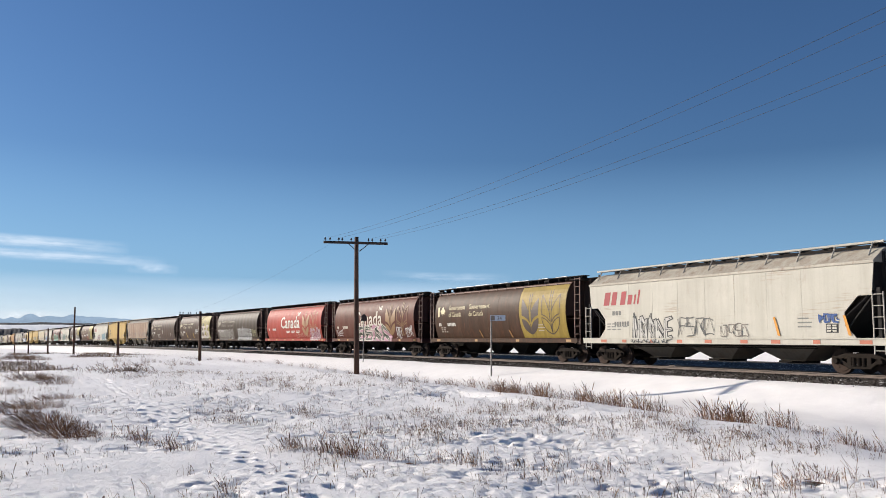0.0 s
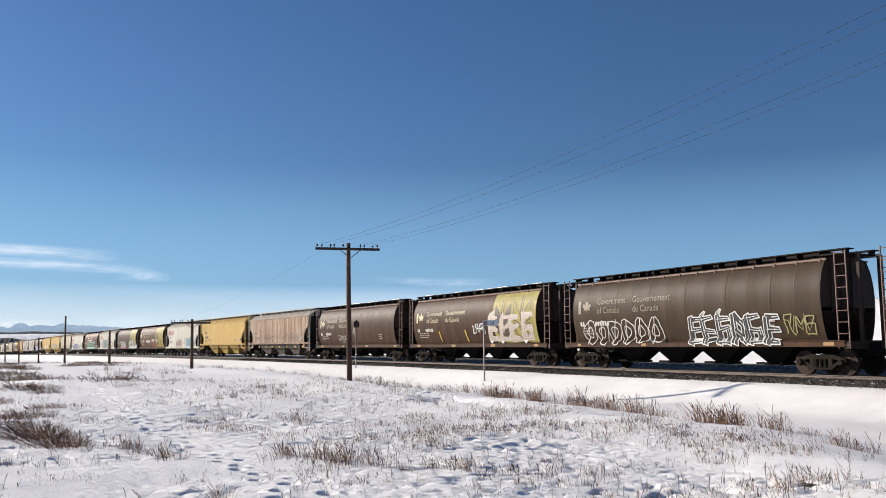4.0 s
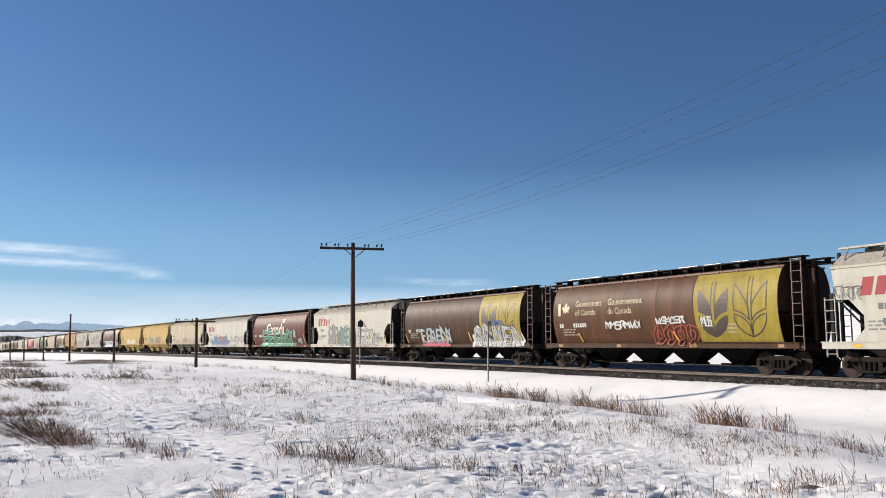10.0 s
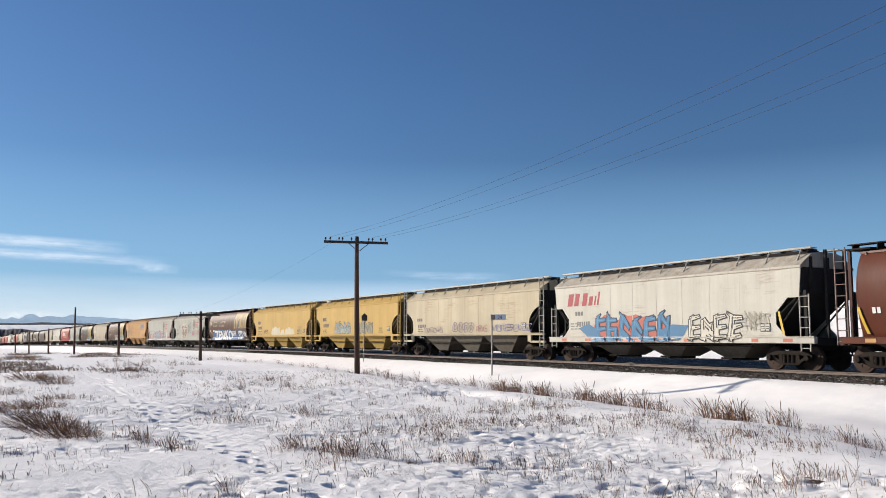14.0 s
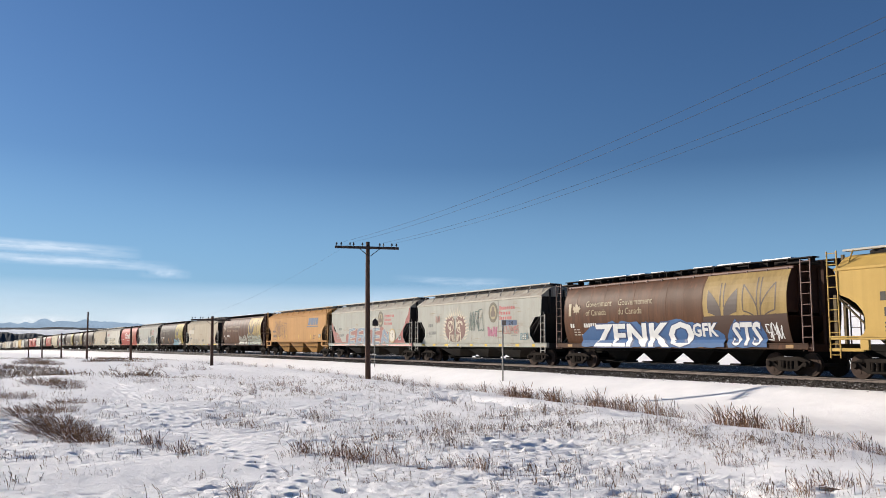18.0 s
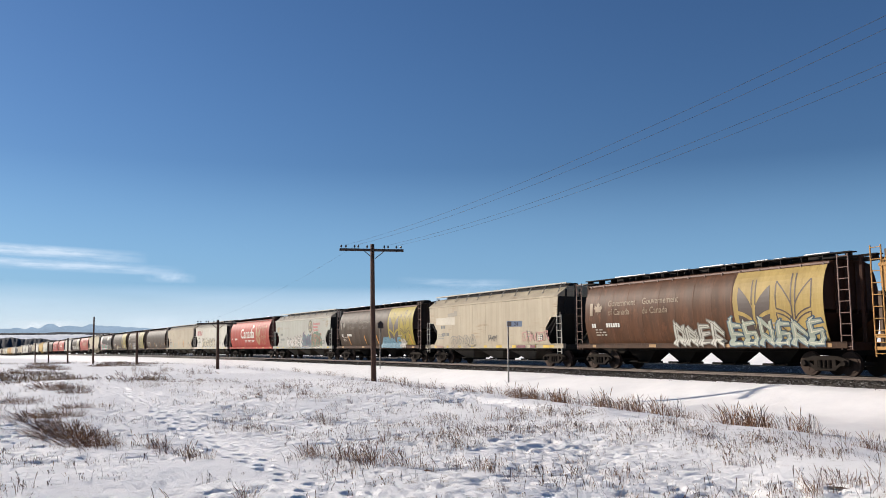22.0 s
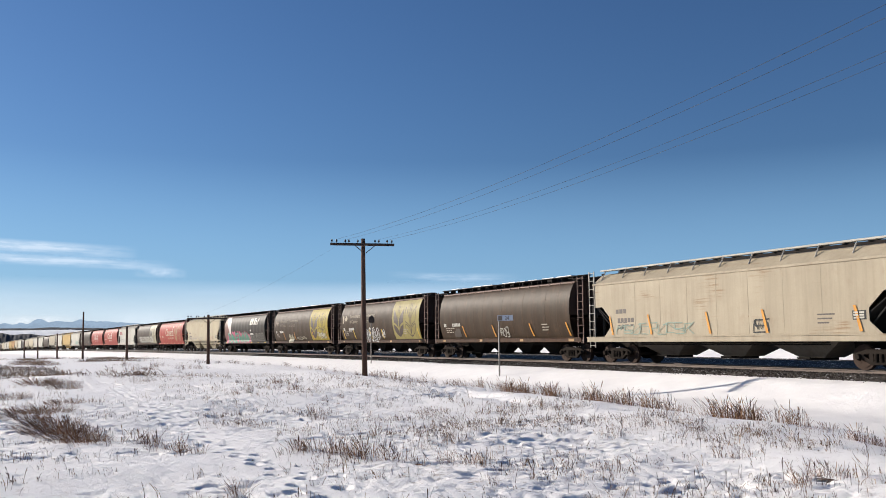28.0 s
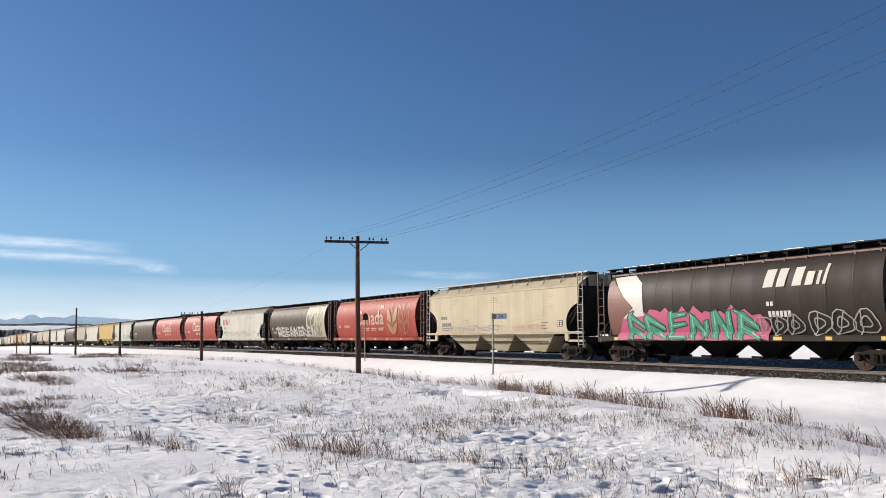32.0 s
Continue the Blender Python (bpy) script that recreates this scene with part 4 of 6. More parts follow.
def canada(car, mat):
    f = Flat()
    f.text("Canada", -3.0, 2.28, 1.08, 0, 5.05, 0.012)
    lay(f, "wordmark", mat, car, "cyl", "large wordmark")
    f = Flat()
    f.rect(1.36, 1.48, 3.4, 3.72).rect(1.8, 1.92, 3.4, 3.72)
    f.poly([(1.58, 3.42), (1.7, 3.42), (1.76, 3.56), (1.64, 3.72), (1.52, 3.56)])
    lay(f, "small_flag", mat, car, "cyl", "small flag over the wordmark")
    numbers(car, "cyl", mat)
    f = Flat()
    for k in range(3):
        f.rect(-1.6 + k * 1.3, -0.6 + k * 1.3, 1.95, 2.02).rect(-1.6 + k * 1.3, -0.8 + k * 1.3, 1.82, 1.89)
    lay(f, "small_lettering", mat, car, "cyl", "faint small lettering")


def bow(p, c, q, n=9):
    """Points of a curve from p to q, pulled towards c."""
    return [((1 - t) ** 2 * p[0] + 2 * t * (1 - t) * c[0] + t * t * q[0], (1 - t) ** 2 * p[1] + 2 * t * (1 - t) * c[1] + t * t * q[1]) for t in [k / n for k in range(n + 1)]]


def wheat(car, block, ink, style="panel", low=1.33):
    """The wheat emblem: a painted block with two ears, one solid and one drawn in outline."""
    if style == "panel":
        f = Flat()
        f.poly([(3.08, low), (7.19, low), (7.19, 4.1), (2.92, 4.1), (2.86, 3.5), (2.86, 2.9), (2.92, 2.3), (3.0, 1.75)])
        lay(f, "emblem_panel", block, car, "cyl", "painted wheat emblem block")
    main = ink if style == "panel" else block
    shift = 0.0 if style == "panel" else -0.45
    for cx, solid, top, z0 in ((3.94 + shift, True, 3.5, 1.5), (5.85 + shift, False, 3.62, 1.52)):
        ear = lay(Flat().line([(cx, z0 + 0.02), (cx, z0 + 0.6)], 0.05), "wheat_ear", main, car, "cyl", "stylised wheat ear", 0.012)
        mid = z0 + 0.95
        for side in (-1, 1):
            def at(u, z):
                return cx + side * u * 0.8, z
            low_leaf = bow(at(0.0, z0), at(0.98, z0 + 0.22), at(1.0, mid - 0.06)) + bow(at(1.0, mid - 0.06), at(0.32, mid - 0.16), at(0.07, z0 + 0.42))[1:]
            up_leaf = bow(at(1.0, top), at(1.06, mid + 0.6), at(0.98, mid + 0.1)) + bow(at(0.98, mid + 0.1), at(0.3, mid - 0.02), at(0.07, z0 + 0.62))[1:] + bow(at(0.1, mid + 0.2), at(0.3, mid + 0.62), at(1.0, top))[:-1]
            for pts in (low_leaf, up_leaf):
                f = Flat()
                if solid:
                    f.poly(pts)
                else:
                    f.line(pts + [pts[0]], 0.055)
                leaf = lay(f, "leaf", main, car, "cyl", "", 0.012)
                leaf.parent = ear
            leaf = lay(Flat().line([at(0.12, mid + 0.3), at(0.12, top + 0.25)], 0.06), "leaf", main, car, "cyl", "", 0.012)
            leaf.parent = ear


def crest(car, kind):
    """A round crest and three lines of red block lettering."""
    f = Flat()
    f.oval(2.6, 3.13, 0.53, 0.61, 24)
    lay(f, "crest", colour(0.12, 0.1, 0.06), car, kind, "dark oval crest ring")
    f = Flat()
    f.oval(2.6, 3.13, 0.36, 0.43, 24)
    lay(f, "crest_field", colour(0.38, 0.32, 0.18), car, kind, "dull gold crest field", 0.014)
    f = Flat()
    f.poly([(2.36, 2.88), (2.84, 2.88), (2.88, 3.12), (2.74, 3.24), (2.76, 3.42), (2.6, 3.5), (2.44, 3.42), (2.46, 3.24), (2.32, 3.12)])
    lay(f, "crest_shield", colour(0.13, 0.09, 0.06), car, kind, "small dark shield", 0.02)
    red = colour(0.5, 0.09, 0.09)
    for z, n, wide in ((3.26, 8, 1.74), (2.96, 7, 1.26), (2.67, 7, 1.4)):
        for k in range(n):
            step = wide / n
            lay(Flat().rect(3.33 + k * step, 3.33 + (k + 0.62) * step, z, z + (0.23 if k == 0 else 0.17)), "name_block", red, car, kind, "red lettering block")


def stroke_letters(rng, x0, x1, z0, z1, n, w):
    """Fat abstract strokes, a cluster for each of n letters."""
    out = []
    step = (x1 - x0) / n
    for k in range(n):
        cx, lean = x0 + (k + 0.5) * step, rng.uniform(-0.12, 0.12) * step
        a, h = step * 0.44, z1 - z0
        top = z0 + h * rng.uniform(0.82, 1.0)
        px = [cx - a, cx, cx + a]
        pz = [z0 + w / 2, (z0 + top) / 2, top - w / 2]
        grid = [(px[i] + lean * j + rng.uniform(-0.07, 0.07) * step, pz[j] + rng.uniform(-0.06, 0.06) * h) for j in range(3) for i in range(3)]
        kind = rng.choice(((0, 6, 8, 5, 3), (2, 0, 6, 8), (0, 6, 4, 8, 2), (8, 6, 3, 5, 2, 0), (0, 6, 1, 8, 2), (6, 0, 2, 8, 7), (0, 3, 6, 8, 4, 2)))
        pts = []
        for i, j in zip(kind, kind[1:]):
            (ax, az), (bx, bz) = grid[i], grid[j]
            bow = rng.uniform(-0.12, 0.12) * h
            for q in range(4):
                t = q / 4
                pts.append((ax + (bx - ax) * t + bow * math.sin(t * math.pi) * 0.5, az + (bz - az) * t + bow * math.sin(t * math.pi) * 0.6))
        pts.append(grid[kind[-1]])
        out.append(pts)
    return out


def clampz(pts, kind):
    return [(x, max(1.1, z)) for x, z in pts]


def strokes(rng, x0, x1, z0, z1, n):
    """Sharp interlocking strokes, a cluster for each of n abstract letters: (start, end, widths)."""
    out = []
    step, h = (x1 - x0) / n, z1 - z0
    for k in range(n):
        a = x0 + k * step
        w = min(0.34 * step, 0.3 * h) * rng.uniform(0.9, 1.15)
        lean = rng.uniform(-0.14, 0.2) * step
        crown = z0 + h * rng.uniform(0.8, 1.05)
        left, right = (a + 0.22 * step, z0), (a + 0.82 * step, z0 + rng.uniform(0, 0.12) * h)
        lt, rt = (left[0] + lean, crown), (right[0] + lean, crown - rng.uniform(0, 0.2) * h)
        kind = rng.randrange(5)
        out.append((left, lt, w, w * 0.75))
        if kind in (0, 3):
            out.append((right, rt, w * 0.9, w * 0.6))
        if kind in (0, 1):
            out.append((lt, (right[0] + 0.15 * step, crown - 0.5 * h), w * 0.8, w * 0.5))
            out.append(((left[0], z0 + 0.45 * h), (right[0] + 0.2 * step, z0 + 0.04 * h), w * 0.8, w * 0.6))
        if kind in (2, 4):
            for q in (0.1, 0.5, 0.9):
                out.append(((left[0] - 0.04 * step + lean * q, z0 + q * h * 0.95), (right[0] + 0.12 * step + lean * q, z0 + (q + rng.uniform(-0.06, 0.12)) * h * 0.95), w * 0.7, w * 0.4))
        if kind == 3:
            out.append((lt, right, w * 0.8, w * 0.7))
        if kind == 4:
            out.append((right, (right[0] + lean * 0.4, z0 + 0.5 * h), w * 0.8, w * 0.6))
        if rng.random() < 0.5:  # a spike that shoots out
            out.append((lt, (lt[0] + rng.uniform(-0.5, 0.6) * step, crown + 0.16 * h), w * 0.5, w * 0.05))
    return out


def slab(f, a, b, w0, w1, grow=0.0):
    (ax, az), (bx, bz) = a, b
    d = math.hypot(bx - ax, bz - az) or 1e-6
    ux, uz = (bx - ax) / d, (bz - az) / d
    ax, az, bx, bz = ax - ux * grow, az - uz * grow, bx + ux * grow, bz + uz * grow
    h0, h1 = w0 / 2 + grow, w1 / 2 + grow
    skew = 0.35
    pts = [(ax + uz * h0 - ux * h0 * skew, az - ux * h0 - uz * h0 * skew), (bx + uz * h1 + ux * h1 * skew, bz - ux * h1 + uz * h1 * skew),
           (bx - uz * h1 - ux * h1 * skew, bz + ux * h1 - uz * h1 * skew), (ax - uz * h0 + ux * h0 * skew, az + ux * h0 + uz * h0 * skew)]
    f.poly([(x, max(1.07, z)) for x, z in pts])


def cloud_band(car, kind, x0, x1, z0, z1, rgb, seed, label="sprayed colour cloud", off=0.004, name="graffiti_cloud"):
    """An uneven patch of one colour, of one piece."""
    rng = random.Random(seed)
    f = Flat()
    m = max(8, int((x1 - x0) * 3))
    up = [(x0 + (x1 - x0) * k / m + rng.uniform(-0.08, 0.08), z1 - (z1 - z0) * (0.28 * rng.random() + 0.5 * (abs(2 * k / m - 1) ** 6))) for k in range(m + 1)]
    down = [(x0 + (x1 - x0) * k / m, z0 + 0.08 * rng.random()) for k in range(m + 1)]
    top = [f.bm.verts.new((x, 0, z)) for x, z in up]
    foot = [f.bm.verts.new((x, 0, max(1.07, z))) for x, z in down]
    for i in range(m):
        f.bm.faces.new((foot[i], foot[i + 1], top[i + 1], top[i]))
    lay(f, name, colour(*rgb), car, kind, label, off)


def piece(car, kind, x0, x1, z0, z1, fill, edge, seed, n=5, glow=None, tips=None):
    """A sprayed piece of sharp letters with an outline, sometimes over a cloud of colour."""
    rng = random.Random(seed)
    rows = strokes(rng, x0, x1, z0 + 0.06, z1 - 0.05, n)
    if glow:
        cloud_band(car, kind, x0 - 0.25, x1 + 0.25, z0 - 0.05, z1 + 0.2, glow, seed)
    for name, rgb, grow, off, said in (("graffiti_outline", edge, 0.05, 0.008, "sprayed graffiti outline"), ("graffiti", fill, 0.0, 0.018, "sprayed graffiti letters")):
        f = Flat()
        for a, b, w0, w1 in rows:
            slab(f, a, b, w0, w1, grow)
        lay(f, name, colour(*rgb), car, kind, said, off)["kind"] = "stuff"
    f = Flat()
    for a, b, w0, w1 in rows:
        mid = ((a[0] + b[0]) / 2, (a[1] + b[1]) / 2)
        slab(f, (mid[0] + w0 * 0.12, mid[1]), (b[0] + w1 * 0.12, b[1]), w0 * 0.22, w1 * 0.12)
        if rng.random() < 0.6:  # a dark seam where strokes cross
            slab(f, a, mid, 0.03, 0.03)
    lay(f, "graffiti_line", colour(*(tips or edge)), car, kind, "thin sprayed accent lines", 0.027)["kind"] = "stuff"


def written(car, kind, word, x0, x1, z, high, fill, edge):
    """A sprayed word in fat letters that can be read."""
    lay(Flat().text(word, x0 - 0.06, z, high, 0.12, x1 - x0 + 0.12, 0.075), "graffiti_outline", colour(*edge), car, kind, "dark outline of sprayed letters", 0.026)
    lay(Flat().text(word, x0, z, high, 0.12, x1 - x0, 0.035), "graffiti", colour(*fill), car, kind, "sprayed white letters", 0.034)


def tag(car, kind, x0, x1, z0, z1, ink, seed, n=5, w=0.05):
    """A quick line tag: loops and strokes."""
    rng = random.Random(seed)
    f = Flat()
    for p in stroke_letters(rng, x0, x1, z0, z1, n, 0.05):
        f.line(clampz(p, kind), w, False)
    x = x0
    pts = []
    for k in range(10):
        pts.append((x0 + (x1 - x0) * k / 9, z0 + (z1 - z0) * (0.5 + 0.45 * math.sin(k * 2.3 + seed))))
    f.line(clampz(pts, kind), w * 0.8, False)
    lay(f, "graffiti_tag", colour(*ink), car, kind, "thin sprayed line tag", 0.026)


def outline_piece(car, kind, x0, x1, z0, z1, ink, seed, n=5):
    """Bubble letters in outline only, over a thin wash."""
    rng = random.Random(seed)
    f = Flat()
    step = (x1 - x0) / n
    for k in range(n):
        cx, cz = x0 + (k + 0.5) * step, (z0 + z1) / 2
        for r in (1.0, 0.45):
            pts = []
            for i in range(15):
                a = i * math.tau / 14
                rr = r * (1 + 0.16 * math.sin(3 * a + seed + k))
                pts.append((cx + 0.52 * step * rr * math.cos(a), cz + (z1 - z0) * 0.48 * rr * math.sin(a)))
            f.line(clampz(pts, kind), 0.05, False)
        f.line(clampz([(cx - step * 0.2, z0), (cx + rng.uniform(-0.2, 0.2) * step, z1)], kind), 0.05, False)
    lay(f, "graffiti_outline", colour(*ink), car, kind, "sprayed bubble outlines", 0.02)


def patch(car, kind, pts, rgb, label="sprayed colour patch", off=0.005):
    f = Flat()
    f.poly(pts)
    lay(f, "paint_patch", colour(*rgb), car, kind, label, off)


def drips(car, kind, rgb, xs, z0=1.4, z1=2.1):
    for x in xs:
        f = Flat()
        f.poly([(x, z0), (x + 0.12, z0), (x + 0.1 - 0.2, z1), (x - 0.2, z1)])
        lay(f, "orange_mark", colour(*rgb), car, kind, "short orange paint mark", 0.03)


def stripes(car, kind, rgb, n=7, seed=0):
    rng = random.Random(seed)
    for k in range(n):
        x = -7.2 + 14.4 * k / (n - 1) + rng.uniform(-0.2, 0.2)
        w = rng.uniform(0.25, 0.5)
        bm = bmesh.new()
        y = -1.474 if kind == "cyl" else -1.604
        box(bm, x, x + w, y - 0.004, y, 1.1, 1.24)
        part("reflector", finish(bm), colour(*rgb), car)


def label_panel(car, kind, x=5.8, z=1.5):
    f = Flat()
    f.rect(x, x + 0.5, z, z + 0.32)
    lay(f, "data_panel", colour(0.05, 0.05, 0.05), car, kind, "small black data panel")
    f = Flat()
    for k in range(2):
        for j in range(3):
            f.rect(x + 0.05 + 0.22 * k, x + 0.22 + 0.22 * k, z + 0.04 + 0.09 * j, z + 0.1 + 0.09 * j)
    lay(f, "data_lines", colour(0.6, 0.58, 0.5), car, kind, "white panel lines", 0.03)


CAR_ROOTS, WHEELSETS = {}, {}


def make_car(k, kind, hue, snow=False, bay_paint=False, words=""):
    body, end, said = PAINTS[hue]
    pale = kind != "cyl"
    shape = {"cyl": "cylindrical", "hex": "flat-sided", "round": "flat-sided", "deep": "flat-sided"}[kind]
    root = tagged(new("grain_hopper_car"), "%s %s steel grain hopper car%s" % (said, shape, words), "railway car", group="cars of the train")
    own_trim = hue in ("yellow", "orange")
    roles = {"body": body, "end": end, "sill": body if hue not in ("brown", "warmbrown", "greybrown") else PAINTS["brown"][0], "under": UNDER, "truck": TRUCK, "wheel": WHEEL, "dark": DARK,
             "walk": TRIM_PALE, "trim": (body if own_trim else TRIM_PALE) if pale else TRIM_DARK, "roof": body if own_trim or hue in ("beige", "cream") else ROOF_RUST,
             "bay": body if bay_paint else GRIMY_BAY, "eave": EAVE_RUST if hue in ("white", "grey") else body}
    made = []
    for name, mesh, role, label, m, parent in BLUEPRINT[kind]:
        if k > 36 and name in ("spring", "bearing_cap"):
            made.append(None)
            continue  # these cars stay far off
        ob = mesh_part(name, MESHES[mesh], roles[role], root if parent is None else made[parent], label, m)
        made.append(ob)
    if snow and kind == "cyl":
        rng = random.Random(k)
        x = -6.9
        while x < 6.2:
            if rng.random() < 0.8:
                mesh_part("snow_strip", MESHES["roof_snow%d" % rng.randrange(4)], SNOW, root, "strip of snow on the roof walk", pose(x, 0, 0))
            x += rng.uniform(1.1, 1.7)
    CAR_ROOTS[k] = root
    WHEELSETS[k] = [ob for ob in made if ob and ob.name.startswith("wheelset")]
    return root
# ---- the train, car by car, from its head ----
YEL, GOLD, TAN, CREAMY = (0.42, 0.33, 0.06), (0.4, 0.29, 0.07), (0.42, 0.22, 0.1), (0.55, 0.5, 0.36)
INK, RED, WHT, BLK = (0.07, 0.045, 0.035), (0.38, 0.032, 0.042), (0.8, 0.8, 0.78), (0.02, 0.02, 0.02)
SIGN_YEL, ORANGE = (0.75, 0.5, 0.06), (0.75, 0.32, 0.04)


def brown_car(k, hue="brown", snow=True, lettering=(0.55, 0.47, 0.33), block=None, words=""):
    c = make_car(k, "cyl", hue, snow, words=words)
    if lettering:
        gov(c, colour(*lettering))
    else:
        numbers(c, "cyl", colour(0.6, 0.58, 0.52))
    if block:
        wheat(c, worn(*block), colour(*INK))
    small_print(c, "cyl", colour(0.45, 0.4, 0.33), k)
    stripes(c, "cyl", (0.42, 0.24, 0.09), 4, k)
    return c


def white_car(k, hue="white", logo=True, words=""):
    c = make_car(k, "hex", hue, words=words)
    if logo:
        slanted_name(c, "hex", colour(*RED))
    bars(c, "hex", colour(0.16, 0.16, 0.15), -6.0, 2.38, (0.18, 0.18, 0.18), 0.2)
    bars(c, "hex", colour(0.16, 0.16, 0.15), -5.85, 1.88, (0.13,) * 6, 0.2)
    small_print(c, "hex", colour(0.25, 0.25, 0.23), k)
    label_panel(c, "hex")
    stripes(c, "hex", SIGN_YEL if k % 2 else (0.6, 0.2, 0.12), 9, k)
    return c


def long_car(k, hue, bay_paint=True, words="", kind="round"):
    c = make_car(k, kind, hue, bay_paint=bay_paint, words=words)
    ink = (0.05, 0.04, 0.03) if hue in ("yellow", "orange") else (0.13, 0.11, 0.1)
    bars(c, kind, colour(*ink), -6.12, 2.72 if hue == "yellow" else 2.4, (0.2, 0.22, 0.2), 0.3 if hue == "yellow" else 0.2)
    bars(c, kind, colour(*ink), -6.0, 2.2 if hue == "yellow" else 1.98, (0.18,) * 5, 0.3 if hue == "yellow" else 0.2)
    small_print(c, kind, colour(*ink), k, -6.0)
    label_panel(c, kind, 5.95, 1.8)
    return c


def red_car(k, hue="red", ear=TAN, word=(0.78, 0.74, 0.66), snow=False, words=""):
    c = make_car(k, "cyl", hue, snow, words=words)
    canada(c, colour(*word))
    if ear:
        wheat(c, colour(*ear), colour(*ear), "ears")
    stripes(c, "cyl", (0.55, 0.3, 0.1), 7, k)
    return c


def spiky_painting(c):
    """A large painted patch: brown lobes, a crown of cream spikes, cream curls and bars."""
    cx, brown, cream = -2.15, colour(0.17, 0.07, 0.055), colour(0.7, 0.6, 0.45)
    f = Flat()
    for sx in (-1, 1):
        f.poly([(cx + sx * a, z) for a, z in ((0.1, 2.85), (0.5, 3.1), (1.05, 3.0), (1.3, 2.75), (1.45, 2.3), (1.25, 1.8), (0.85, 1.5), (0.3, 1.38), (0.1, 1.6))])
    lay(f, "painted_lobe", brown, c, "hex", "brown painted lobes", 0.008)["kind"] = "stuff"
    f = Flat()
    for k in range(9):
        a = math.radians(35 + 110 * k / 8)
        x, z = cx + 0.95 * math.cos(a), 2.65 + 0.42 * math.sin(a)
        f.poly([(x - 0.1, z), (x + 0.1, z), (cx + 1.45 * math.cos(a), 2.65 + 0.98 * math.sin(a))])
    for sx in (-1, 1):
        for k in range(7):
            z = 1.55 + 0.22 * k
            x = cx + sx * (1.15 + 0.2 * math.sin(k * 0.6))
            f.poly([(x, z - 0.07), (x + sx * 0.5, z + 0.12), (x, z + 0.08)])
    lay(f, "painted_spike", cream, c, "hex", "cream painted spikes", 0.014)["kind"] = "stuff"
    f = Flat()
    for sx in (-1, 1):
        for r in (0.38, 0.26):
            f.line([(cx + sx * 0.62 + r * math.cos(q * 0.55), 2.45 + r * 0.7 * math.sin(q * 0.55)) for q in range(10)], 0.06, False)
        f.line([(cx + sx * (0.2 + 0.1 * q), 2.95 - 0.04 * q * q) for q in range(8)], 0.07, False)
        f.line([(cx + sx * 0.15, 2.8), (cx + sx * 0.2, 2.3), (cx + sx * 0.4, 2.05), (cx + sx * 0.8, 1.95)], 0.06, False)
    for k in range(9):
        x = cx - 0.72 + 0.18 * k
        f.line([(x, 1.42), (x * 0.9 + cx * 0.1, 1.85)], 0.07, False)
    lay(f, "painted_curl", cream, c, "hex", "cream painted curls and bars", 0.02)["kind"] = "stuff"


